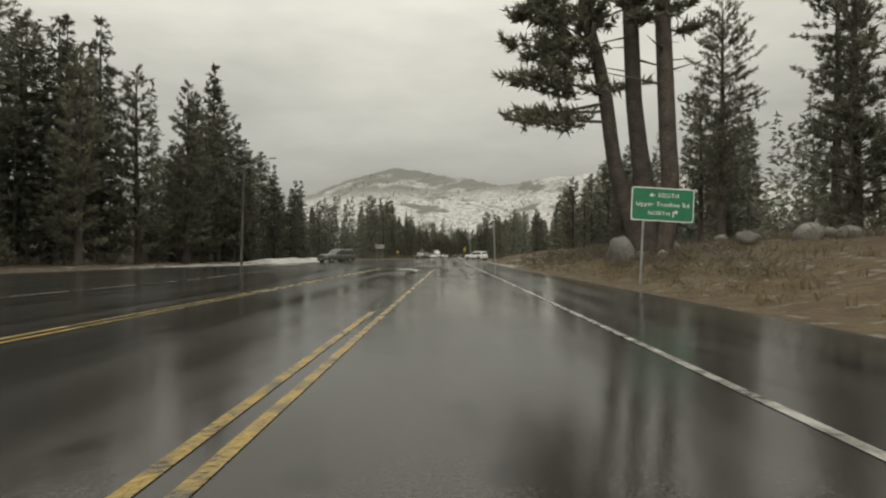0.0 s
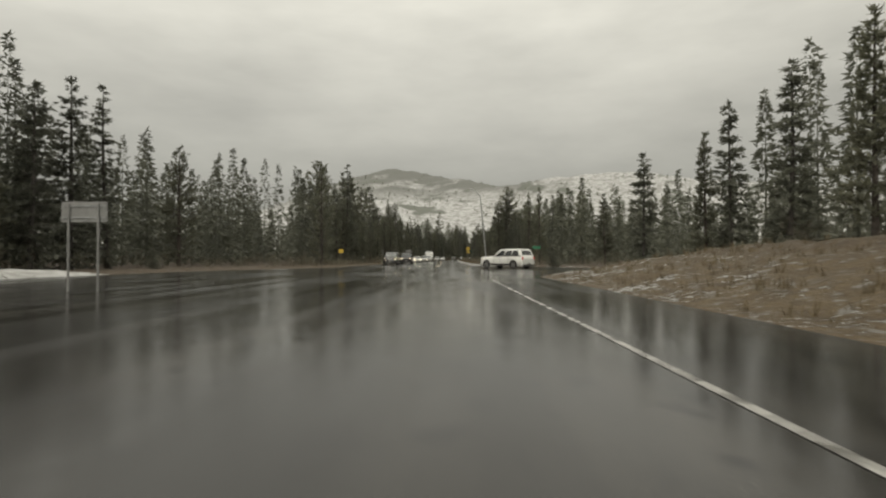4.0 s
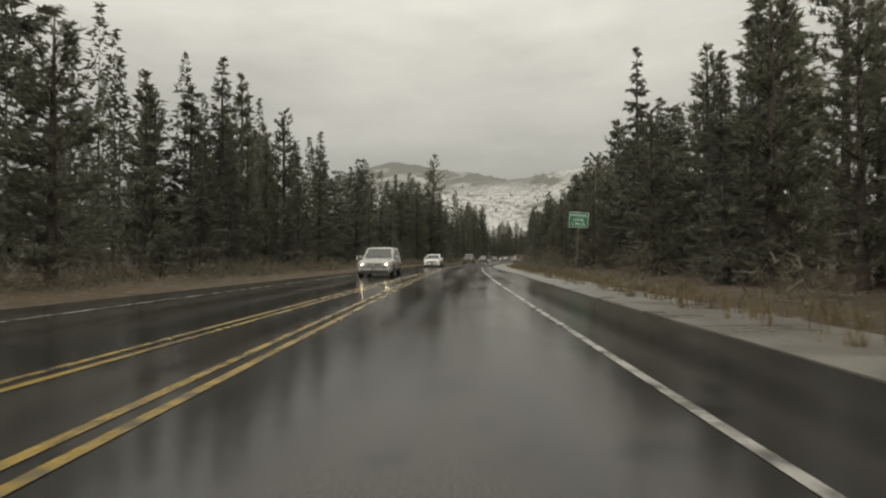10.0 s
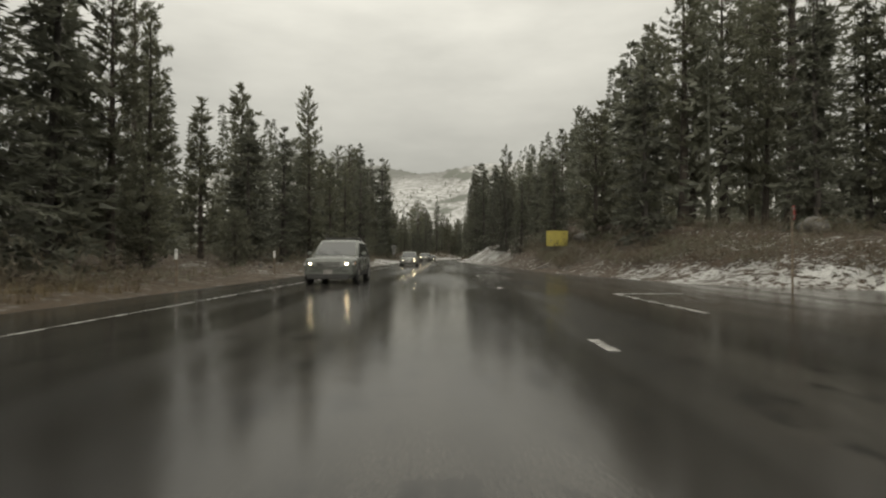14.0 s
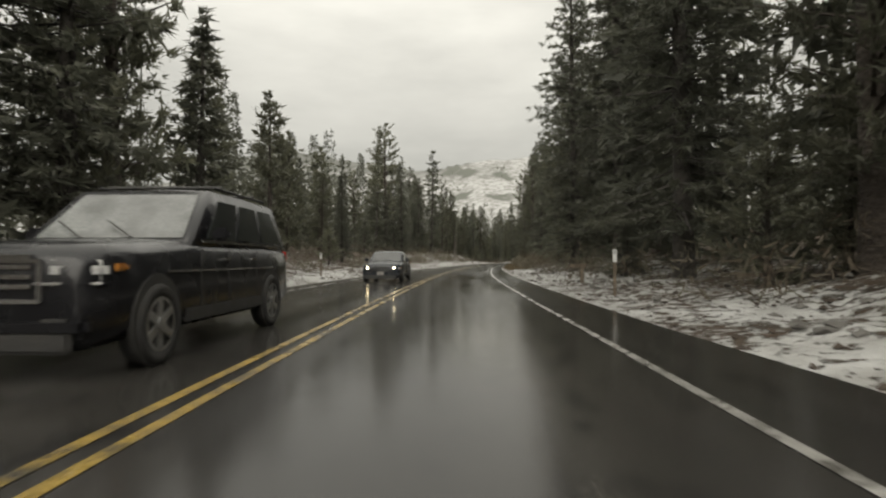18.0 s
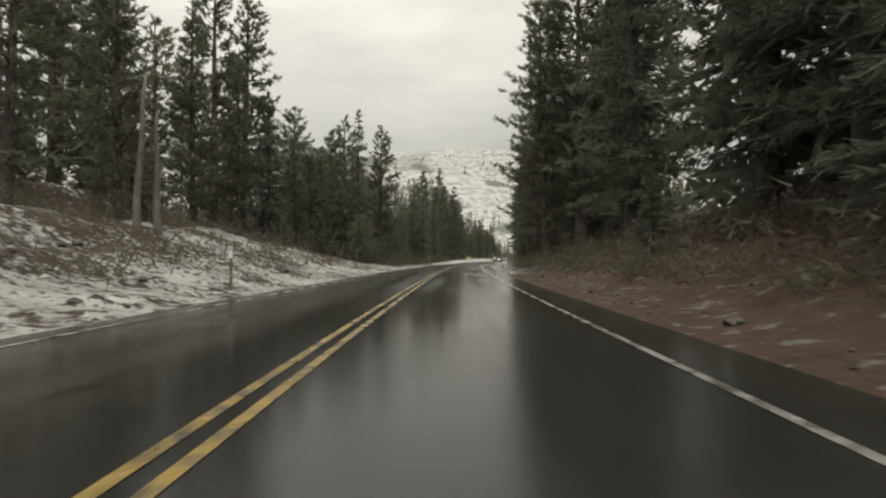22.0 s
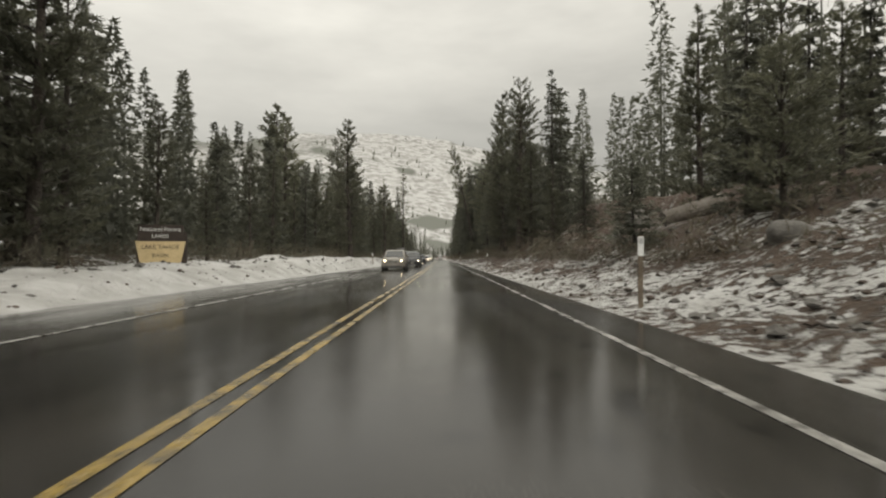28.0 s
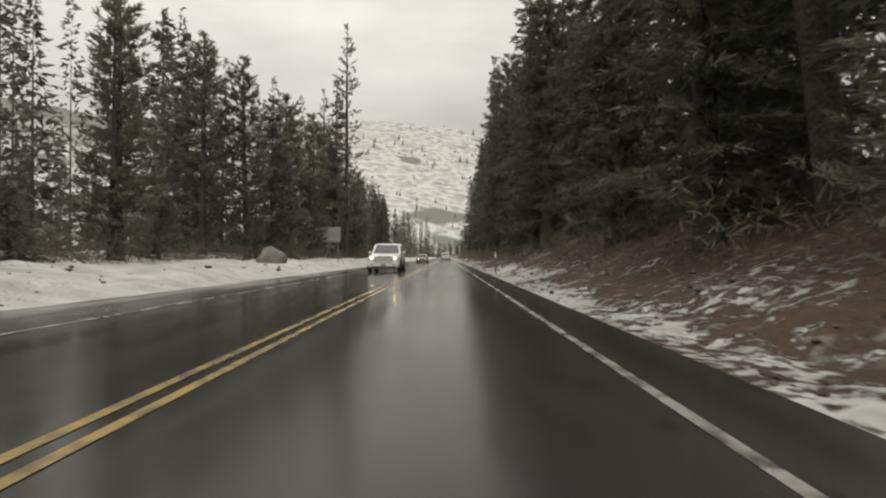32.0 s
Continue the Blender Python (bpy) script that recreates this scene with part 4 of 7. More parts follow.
# woods farther back and far ahead, one mass on each side
def far_woods(name, spots, label):
    rng = np.random.default_rng(9)
    out = []
    for u, d, h in spots:
        x, y = at(u, d)
        z0 = float(ground_z(np.array(u), np.array(np.clip(d, -50, 50))))
        near = abs(d) < 45
        n = 560 if abs(d) < 27 else 360 if near else (200 if abs(d) < 100 else 90)
        f = rng.random(n) ** 0.85
        shell = np.interp(f, [0, 0.1, 0.5, 0.85, 1], [0.8, 1, 0.66, 0.26, 0.03]) * (0.8 + 0.25 * np.sin(f * 60 + rng.uniform(0, 6)))
        r = h * rng.uniform(0.1, 0.14) * shell * rng.random(n) ** 0.4
        az = rng.uniform(0, 2 * math.pi, n)
        o = np.stack([np.cos(az), np.sin(az), 0 * az], 1)
        foot = np.array([x, y, z0]) + o * r[:, None] + np.stack([0 * f, 0 * f, h * (0.02 + 0.98 * f)], 1)
        way = o * 0.8 + rng.normal(size=(n, 3)) * 0.4 + (0, 0, -0.05)
        way /= np.linalg.norm(way, axis=1)[:, None]
        flat = np.cross(way, rng.normal(size=(n, 3)))
        flat /= np.linalg.norm(flat, axis=1)[:, None] + 1e-6
        ln = rng.uniform(0.6, 1.25, (n, 1)) * (0.78 if abs(d) < 27 else 1.0 if near else 1.3 if abs(d) < 100 else 2.4) * (1.05 - 0.5 * f[:, None])
        out.append(np.stack([foot - flat * ln * 0.24, foot + flat * ln * 0.24, foot + way * ln], 1).reshape(-1, 3))
        if near:
            a, b = 0.16, 2.0944
            foot = [np.array([x + a * math.cos(b * k), y + a * math.sin(b * k), z0 - 0.3]) for k in range(3)]
            tip = np.array([x, y, z0 + h * 0.95])
            out.append(np.array([p for k in range(3) for p in (foot[k], foot[(k + 1) % 3], tip)]))
    vs = np.concatenate(out)
    ob = mesh_object(name, vs.tolist(), np.arange(len(vs)).reshape(-1, 3).tolist(), M_FIR)
    return tagged(ob, label, "trees", kind="stuff")

deep = random.Random(8)
spots_l = [b for b in BACK if b[1] < 0] + [(deep.uniform(-30, 1200), -deep.uniform(38, 95), deep.uniform(12, 18)) for _ in range(900)]
spots_r = [b for b in BACK if b[1] > 0] + [(deep.uniform(20, 1200), deep.uniform(36, 90), deep.uniform(12, 18)) for _ in range(800)]
spots_l += [(deep.uniform(-60, 1300), -deep.uniform(95, 260), deep.uniform(12, 22)) for _ in range(700)]
spots_r += [(deep.uniform(-60, 1300), deep.uniform(90, 260), deep.uniform(12, 22)) for _ in range(700)]
spots_e = [(deep.uniform(1180, 1430), s * deep.uniform(10, 70), deep.uniform(16, 28)) for _ in range(110) for s in (-1, 1)]
spots_e += [(deep.uniform(1440, 1520), deep.uniform(-45, 45), deep.uniform(8, 17)) for _ in range(90)]
far_woods("woods_behind", spots_l, "dark conifer forest behind the roadside trees")
far_woods("woods_behind", spots_r, "dark conifer forest behind the roadside trees")
far_woods("woods_ahead", spots_e, "dark conifer forest along the road far ahead")

# young trees and thickets that close the edge of the forest
young = random.Random(21)
for k in range(190):
    side = -1 if k % 2 else 1
    u = young.uniform(-5, 1100)
    d = table(u, THICK_L if side < 0 else THICK_R) + side * young.uniform(0.8, 4.5)
    if (385 < u < 440 and side > 0) or not free(u, d, 1.5):
        continue
    PLACED.append((u, d))
    tree(young.choice(["fir_y", "fir_y", "pine_y"]), u, float(d), young.uniform(2.0, 5.5), rng=young)

def thicket(name, side, n, seed, label, u0=-30, u1=1250, deep=24, low=0.7, high=2.6, start=None, leaf=None, leaves=72, slim=0.42):
    rng = np.random.default_rng(seed)
    vs, fs = [], []
    for _ in range(n):
        u = rng.uniform(u0, u1)
        d = (float(table(u, THICK_L if side < 0 else THICK_R)) if start is None else start) + side * (rng.random() ** 2.0 * deep - 0.4)
        x, y = at(u, d)
        z = float(ground_z(np.array(u), np.array(d)))
        r, h = rng.uniform(0.6, 1.5), rng.uniform(low, high)
        for _ in range(leaves):
            a, q, f = rng.uniform(0, 6.28), rng.random() ** 0.5, rng.random()
            c = np.array([x + r * q * math.cos(a), y + r * q * math.sin(a), z + h * f * (1 - 0.5 * q)])
            way, flat = rng.normal(size=3) + (0, 0, 0.5), rng.normal(size=3)
            way, flat = way / np.linalg.norm(way) * rng.uniform(0.2, 0.5), flat / np.linalg.norm(flat) * rng.uniform(0.03, 0.08) * slim
            b = len(vs)
            vs += [tuple(c - flat), tuple(c + flat), tuple(c + way)]
            fs.append((b, b + 1, b + 2))
    return tagged(mesh_object(name, vs, fs, leaf or M_SHRUB), label, "shrubs", kind="stuff")

thicket("undergrowth", -1, 2100, 3, "brownish green thicket of shrubs under the forest edge")
thicket("undergrowth", 1, 2100, 4, "brownish green thicket of shrubs under the forest edge")

thicket("brush", 1, 60, 11, "low dry brush on the grassy bank by the sign", 14, 62, 9, 0.25, 0.8, 9.5)
thicket("dry_brush", 1, 90, 12, "straw-coloured dry grass clumps on the roadside bank", 2, 62, 13, 0.12, 0.4, 8.2, M_GRASS, 90, 0.22)
thicket("brush", 1, 420, 5, "low brown brush on the roadside bank", 405, 478, 12, 0.3, 1.3)
thicket("brush", 1, 420, 6, "low brown brush on the roadside bank", 590, 720, 9, 0.3, 1.4)
thicket("brush", 1, 300, 7, "low brown brush on the roadside bank", 860, 1000, 8, 0.2, 0.8)
thicket("brush", 1, 90, 9, "low brown brush among the boulders beside the sign", 24, 62, 14, 0.3, 1.1, 11.5)
thicket("brush", 1, 150, 13, "brown leafless brush along the foot of the trees on the bank", 764, 815, 5, 0.4, 1.3, 9.5)
thicket("undergrowth", -1, 420, 14, "dark green and brown shrubs under the roadside trees", 745, 1140, 7, 0.9, 2.8)
thicket("undergrowth", -1, 140, 15, "dark shrubs spilling down the snowy bank", 604, 666, 6, 0.5, 1.7, -7.7)
thicket("brush", 1, 190, 16, "reddish brown leafless brush on the steep bank", 603, 690, 8, 0.5, 1.6, 9.6, M_TWIG)
thicket("brush", 1, 16, 17, "dark bushes in the patchy snow by the turnout", 379, 387.5, 5, 0.5, 1.3, 9.2)
thicket("brush", -1, 60, 10, "small green bushes on the snowy bank", 672, 705, 7, 0.5, 1.4, -7)
thicket("brush", -1, 360, 8, "low dark brush along the forest edge", 150, 430, 6, 0.3, 1.2)

# the great pine beside the guide sign: three trunks from one foot
def great_pine(u, d):
    top = tagged(new("pine_tree"), "huge old pine with three grey-brown trunks and ragged crown", "tree", "roadside trees")
    rng = np.random.default_rng(77)
    stems = [([(-0.5, -0.6, 0.75), (-0.9, 1.6, 0.5), (-1.5, 3.3, 0.45), (-1.95, 4.8, 0.43), (-2.2, 6.5, 0.41), (-2.5, 9.0, 0.4), (-3.0, 11.4, 0.38), (-3.6, 13.5, 0.36), (-4.2, 18.5, 0.22), (-4.5, 22.5, 0.04)], 0.0),
             ([(-0.5, -0.6, 1.05), (-0.35, 1.6, 0.75), (-0.2, 4.1, 0.58), (-0.5, 6.4, 0.5), (-0.76, 9.0, 0.46), (-0.92, 13.2, 0.44), (-1.2, 19.5, 0.28), (-1.3, 25.5, 0.05)], 0.5),
             ([(0.4, -0.6, 0.7), (0.85, 1.6, 0.52), (1.0, 4.1, 0.48), (0.85, 6.4, 0.47), (0.75, 9.0, 0.46), (0.6, 13.2, 0.43), (0.4, 19.5, 0.26), (0.3, 23.5, 0.04)], -0.4)]
    bv, bf, crown = [], [], []
    for n, (pts, yo) in enumerate(stems):
        a = np.array(pts)
        zs = np.linspace(a[0, 1], a[-1, 1], 20)
        xs, rs = np.interp(zs, a[:, 1], a[:, 0]), np.interp(zs, a[:, 1], a[:, 2])
        tv, tf = tube([((x, yo * min(1, max(0, z) / 4), z), r) for x, z, r in zip(xs, zs, rs)], 12)
        part("trunk", raw_mesh("great_trunk", tv, tf, M_BARK, True), None, top)
        low = (7.6, 10.6, 9.6)[n]
        for k in range((44, 30, 30)[n]):
            z = low + (a[-1, 1] - low) * (k / (44, 30, 30)[n]) ** 0.85
            az = rng.normal(math.pi, 0.75) if n == 0 and k < 28 else rng.uniform(0, 2 * math.pi)
            reach = (rng.uniform(3.2, 6.0) if n == 0 and k < 28 else rng.uniform(1.4, 3.8)) * (1.15 - 0.8 * (z - low) / (a[-1, 1] - low))
            out = np.array([math.cos(az), math.sin(az), 0])
            side = np.array([-out[1], out[0], 0])
            start = np.array([np.interp(z, a[:, 1], a[:, 0]), yo, z])
            drop = rng.uniform(-0.3, 0.1)
            path = lambda s: start + out * reach * s + np.array([0, 0, 1]) * reach * (drop * s + 0.18 * s * s)
            limb(bv, bf, path, 0.03 + 0.016 * reach)
            if n > 0 and k < 5:
                continue
            for _ in range(int(8 + 5.5 * reach)):
                s = rng.uniform(0.3, 1.04)
                off = rng.normal() * 0.3 * reach * (1.2 - s)
                axis = out * rng.uniform(0.1, 0.9) + side * 0.5 * np.sign(off) + np.array([0, 0, rng.uniform(0.1, 0.8)])
                crown.append(blades(rng, path(s) + side * off, axis / np.linalg.norm(axis), 12, 0.56, 0.13, 0.55))
    cv = np.concatenate(crown)
    tagged(part("bough", raw_mesh("great_boughs", bv, bf, M_BARK), None, top), kind="stuff")
    part("crown", raw_mesh("great_crown", cv.tolist(), np.arange(len(cv)).reshape(-1, 3).tolist(), M_NEEDLE), None, top)
    put_at = at(u, d)
    top.matrix_basis = pose(*put_at, float(ground_z(np.array(u), np.array(d))) - 0.1, 0, 0, heading(u))
    return top

great_pine(33, 12.6)

# ---------------------------------------------------------------- lines on the road
def mark(u0, u1, d, width, material, label, z=0.006, name="road_line"):
    l = [(a, b - width / 2) for a, b in d] if isinstance(d, list) else d - width / 2
    r = [(a, b + width / 2) for a, b in d] if isinstance(d, list) else d + width / 2
    return tagged(ribbon(name, u0, u1, l, r, z, material), label, "road marking", kind="structure")

YL, WL = "worn yellow centre line painted on the wet asphalt", "worn white edge line painted on the wet asphalt"
for off in (-0.12, 0.12):
    mark(-40, 10.4 if off < 0 else 45.5, off, 0.1, M_YELLOW, YL)
    mark(137.5, 403.5, off, 0.1, M_YELLOW, YL)
    mark(428, 1430, off, 0.1, M_YELLOW, YL)
    mark(-40, 43, -4.0 + off, 0.1, M_YELLOW, YL)
    split = [(186, off - 0.2), (196, -2.2 + off), (210, -3.6 + off), (228, -3.5 + off), (245, -2.9 + off), (260, -2.1 + off), (275, -1.45 + off), (291, -1.0 + off), (306, -0.6 + off), (322, off - 0.2)]
    mark(188, 318, split, 0.1, M_YELLOW, YL)
mark(166, 189, [(166, -0.36), (184, -0.36), (189, -0.62)], 0.1, M_YELLOW, YL)
mark(-40, 100, 3.4, 0.1, M_WHITE, WL)
mark(148, 386, [(148, 3.6), (240, 3.63), (330, 3.65), (386, 3.68)], 0.1, M_WHITE, WL)
mark(524, 1430, [(524, 3.74), (545, 3.76), (558, 3.66), (572, 3.52), (640, 3.55), (690, 3.55), (770, 3.62), (930, 3.65), (1000, 3.6), (1430, 3.55)], 0.1, M_WHITE, WL)
mark(-40, 40, [(-40, -9.3), (24, -9.4), (40, -10.8)], 0.1, M_WHITE, WL)
mark(143.6, 176, [(143.6, -3.45), (151, -3.85), (176, -3.85)], 0.1, M_WHITE, WL)
mark(138.9, 141.2, -3.64, 0.1, M_WHITE, WL)
mark(140.6, 145.4, [(140.6, -6.5), (145.4, -5.95)], 0.1, M_WHITE, WL)
mark(146.4, 160, [(146.4, -8.85), (160, -8.45)], 0.1, M_WHITE, WL)
mark(160, 1430, [(160, -8.4), (225, -8.1), (250, -6.6), (275, -5.2), (305, -4.3), (335, -3.7), (1430, -3.6)], 0.1, M_WHITE, WL)
for u in (491.1, 495.6, 500.1):
    mark(u, u + 0.85, 3.6, 0.14, M_WHITE, "short white lane dash painted on the wet asphalt")
for k in range(8):
    mark(396.85 + 12.4 * k, 397.75 + 12.4 * k, 3.65, 0.14, M_WHITE, "short white lane dash painted on the wet asphalt")
mark(413.4, 419, 6.5, 0.14, M_WHITE, "white lane line at the side-road turnout")
mark(418.8, 419.1, 7.7, 2.3, M_WHITE, "white cross bar at the side-road turnout")
for k, (u, d0, d1) in enumerate([(127, -1, 5.5), (177.6, 0.5, 2.8), (197, 0.2, 0.9), (197.2, 2.2, 3.3), (290, 2.4, 3.2), (352, 0.4, 3.4), (425, -2, 6), (580, 0.2, 3.4), (588, 1.2, 2.6), (641, 0.6, 2.4), (769, 1.0, 2.4), (786, 0.6, 1.9), (858, 0.4, 2.4), (943, 0.4, 2.4), (60, -3, 3)]):
    n = 14
    rr = random.Random(k)
    vs = []
    du = 0.0
    for j in range(n):
        d = d0 + (d1 - d0) * j / (n - 1)
        du += rr.uniform(-0.09, 0.09)
        w = rr.uniform(0.006, 0.022)
        for s in (-1, 1):
            x, y = at(u + du + s * w, d)
            vs.append((x, y, 0.004))
    ob = mesh_object("tar_seam", vs, [(2 * j, 2 * j + 2, 2 * j + 3, 2 * j + 1) for j in range(n - 1)], M_SEAM)
    tagged(ob, "dark crack seam across the wet asphalt", "road seam", kind="structure")

# left-turn arrows painted in the turning lanes
def arrow(u, d, way, long=1.0):
    """Laid pieces: a stem that bends to the driver's left and a long slanting head; way 1 for our side, -1 for the other."""
    bend = [(-0.8, -0.17, -0.8, 0.18), (0, -0.17, 0, 0.18), (0.95, -0.17, 0.95, 0.18), (1.9, -0.16, 1.9, 0.18), (2.9, -0.27, 2.75, 0.16), (3.55, -0.43, 3.6, 0.06), (3.95, -0.66, 4.6, -0.24), (4.7, -0.66, 5.75, -0.56)]
    quads = []
    for (a0, b0, a1, b1), (a2, b2, a3, b3) in zip(bend, bend[1:]):
        quads.append([(a0 + 0.03, b0), (a1 + 0.03, b1), (a3, b3), (a2, b2)])
    quads.append([(2.7, -0.66), (4.0, -0.69), (4.9, -1.42), (4.5, -1.32)])
    quads.append([(4.03, -0.69), (5.78, -0.59), (6.2, -1.44), (5.8, -1.75), (4.93, -1.42)])
    quads.append([(5.81, -0.59), (7.2, -0.62), (6.23, -1.42)])
    vs, fs = [], []
    for q in quads:
        fs.append(tuple(range(len(vs), len(vs) + len(q))))
        vs += [(*at(u + way * a * long, d + way * b), 0.008) for a, b in q]
    ob = mesh_object("turn_arrow", vs, fs, M_WHITE)
    return tagged(ob, "white left-turn arrow of cracked pieces laid on wet asphalt", "road marking", kind="structure")

arrow(37.2, -0.98, 1)
arrow(146.9, -2.65, -1, 0.82)

# ---------------------------------------------------------------- mountain ahead
def build_mountain():
    xs, ys = np.linspace(-1900, 2600, 190), np.linspace(1560, 3900, 90)
    xx, yy = np.meshgrid(xs, ys, indexing="ij")
    crest = np.interp(xx, [-1900, -900, -554, -386, -217, -60, 133, 285, 380, 480, 577, 700, 790, 870, 955, 1084, 1300, 2600], [150, 210, 335, 400, 432, 410, 338, 290, 296, 315, 324, 335, 328, 321, 304, 300, 285, 220])
    line = np.interp(xx, [-1900, -60, 133, 380, 2600], [2950, 2900, 2610, 2300, 2300])
    rise = np.clip((yy - 1560) / (line - 1560), 0, 1)
    fall = np.clip(1 - (yy - line) / 1900, 0.3, 1)
    z = crest * (0.15 * rise + 0.85 * rise ** 1.25) * np.where(yy > line, fall, 1)
    bumps = np.zeros_like(z)
    for sx, sy, a in ((210, 260, 12), (95, 120, 7), (47, 55, 4), (24, 28, 2)):
        flat = np.array([noise.noise((x / sx, y / sy, sx)) for x, y in zip(xx.ravel(), yy.ravel())]).reshape(z.shape)
        bumps += a * (1 - 2 * np.abs(flat)) if sx < 100 else a * flat
    z = (z + bumps * np.clip(rise * 1.6, 0, 1)) - 4
    n0, n1 = xx.shape
    idx = np.arange(n0 * n1).reshape(n0, n1)
    quads = np.stack([idx[:-1, :-1], idx[1:, :-1], idx[1:, 1:], idx[:-1, 1:]], -1).reshape(-1, 4)
    m = bpy.data.materials.new("hazed_snow_and_rock")
    m.use_nodes = True
    nt = m.node_tree
    p = nt.nodes["Principled BSDF"]
    # snow and rock tones drawn together: distance haze is mixed into these colours
    rock = mix_of(nt, (0.3, 0.296, 0.285), (0.2, 0.197, 0.188), noise_of(nt, 0.03))
    ledges = noise_of(nt, 0.075, 0.42, 0.62, 9, stretch=(0.8, 0.6, 1.7))
    col = mix_of(nt, (0.41, 0.41, 0.406), rock, ledges)
    col = mix_of(nt, col, (0.13, 0.135, 0.12), noise_of(nt, 0.12, 0.6, 0.7, 6, stretch=(1, 1, 1.8)))
    geo = nt.nodes.new("ShaderNodeTexCoord")
    xyz = nt.nodes.new("ShaderNodeSeparateXYZ")
    nt.links.new(geo.outputs["Object"], xyz.inputs[0])
    def ramp(v, lo, hi):
        r = nt.nodes.new("ShaderNodeMapRange")
        r.inputs["From Min"].default_value, r.inputs["From Max"].default_value = lo, hi
        nt.links.new(v, r.inputs["Value"])
        return r.outputs["Result"]
    def times(a, b):
        k = nt.nodes.new("ShaderNodeMath")
        k.operation = "MULTIPLY"
        nt.links.new(a, k.inputs[0])
        nt.links.new(b, k.inputs[1])
        return k.outputs[0]
    # dark forest on the upper slope, with the cloud's shade included in its colour
    shaded_woods = times(times(ramp(xyz.outputs["X"], 560, 330), ramp(xyz.outputs["Z"], 215, 300)), noise_of(nt, 0.008, 0.3, 0.45, 6))
    col = mix_of(nt, col, (0.15, 0.152, 0.142), shaded_woods)
    col = mix_of(nt, col, (0.14, 0.145, 0.13), noise_of(nt, 0.009, 0.57, 0.64, 6))
    nt.links.new(col, p.inputs["Base Color"])
    p.inputs["Roughness"].default_value = 0.9
    p.inputs["Specular IOR Level"].default_value = 0.1
    ob = mesh_object("mountain", np.stack([xx.ravel(), yy.ravel(), z.ravel()], 1).tolist(), quads.tolist(), m, True)
    tagged(ob, "snow-covered granite mountain ridge under low cloud", "mountain", kind="structure")
    # single firs on the slopes and along the ridge
    rng = np.random.default_rng(4)
    vs, fs = [], []
    for _ in range(2600):
        i, k = rng.integers(60, 150), rng.integers(3, 50)
        if noise.noise((xx[i, k] / 120, yy[i, k] / 160, 3.0)) + 0.35 * rng.normal() < 0.2:
            continue
        px, py, h = xx[i, k] + rng.uniform(-12, 12), yy[i, k] + rng.uniform(-13, 13), rng.uniform(6, 13)
        b = len(vs)
        vs += [(px + 0.2 * h * math.cos(q * 1.2566), py + 0.2 * h * math.sin(q * 1.2566), z[i, k] - 2) for q in range(5)] + [(px, py, z[i, k] + h)]
        fs += [(b + q, b + (q + 1) % 5, b + 5) for q in range(5)]
    tagged(mesh_object("mountain_trees", vs, fs, M_FIR), "scattered dark conifers on the snowy mountain slope", "trees", kind="stuff")

build_mountain()

# ---------------------------------------------------------------- small building helpers
def box(bm, size, centre=(0, 0, 0), bevel=0.0, turn=None):
    m = Matrix.Translation(centre) @ (turn or Matrix()) @ Matrix.Diagonal((*size, 1))
    made = bmesh.ops.create_cube(bm, size=1, matrix=m)
    if bevel:
        es = list({e for v in made["verts"] for e in v.link_edges})
        bmesh.ops.bevel(bm, geom=es, offset=bevel, segments=2, affect="EDGES", clamp_overlap=True)
    return bm

def rod(bm, a, b, r0, r1=None, sides=10):
    a, b = Vector(a), Vector(b)
    m = Matrix.Translation((a + b) / 2) @ (b - a).to_track_quat("Z", "Y").to_matrix().to_4x4()
    bmesh.ops.create_cone(bm, cap_ends=True, segments=sides, radius1=r0, radius2=r0 if r1 is None else r1, depth=(b - a).length, matrix=m)
    return bm

def plate(bm, w, h, t=0.006, corner=0.06, y=0.0, z=0.0):
    """A rounded sheet, upright in x and z, facing -y."""
    pts = []
    for cx, cz, a0 in ((w / 2 - corner, h / 2 - corner, 0), (-w / 2 + corner, h / 2 - corner, 90), (-w / 2 + corner, -h / 2 + corner, 180), (w / 2 - corner, -h / 2 + corner, 270)):
        for k in range(4):
            a = radians(a0 + 30 * k)
            pts.append((cx + corner * math.cos(a), cz + corner * math.sin(a) + z))
    front = [bm.verts.new((a, y - t / 2, b)) for a, b in pts]
    rear = [bm.verts.new((a, y + t / 2, b)) for a, b in pts]
    bm.faces.new(front)
    bm.faces.new(rear[::-1])
    for k in range(len(pts)):
        j = (k + 1) % len(pts)
        bm.faces.new((front[k], rear[k], rear[j], front[j]))
    return bm

def lettering(text, size, x, y, z, material, parent, name="lettering", spread=1.0):
    cu = bpy.data.curves.new(name, "FONT")
    cu.body, cu.size, cu.align_x, cu.align_y, cu.extrude, cu.space_character = text, size, "CENTER", "CENTER", 0.002, spread
    ob = bpy.data.objects.new(name, cu)
    scene.collection.objects.link(ob)
    bpy.context.view_layer.update()
    me = bpy.data.meshes.new_from_object(ob.evaluated_get(bpy.context.evaluated_depsgraph_get()))
    bpy.data.objects.remove(ob)
    me.materials.clear()
    me.materials.append(material)
    made = part(name, me, None, parent)
    made.matrix_basis = pose(x, y, z, 90, 0, 0)
    return made

def thing(name, label, category, group=""):
    return tagged(new(name), label, category, group)

def put(ob, u, d, turn=0.0, z=None):
    """Stands a thing beside the road; turn 0: its front (-y) meets the traffic of the right lane."""
    x, y = at(u, d)
    z = float(rough_z(np.array(u), np.array(d))) if z is None else z
    ob.matrix_basis = pose(x, y, z - 0.02, 0, 0, heading(u) + turn)
    return ob

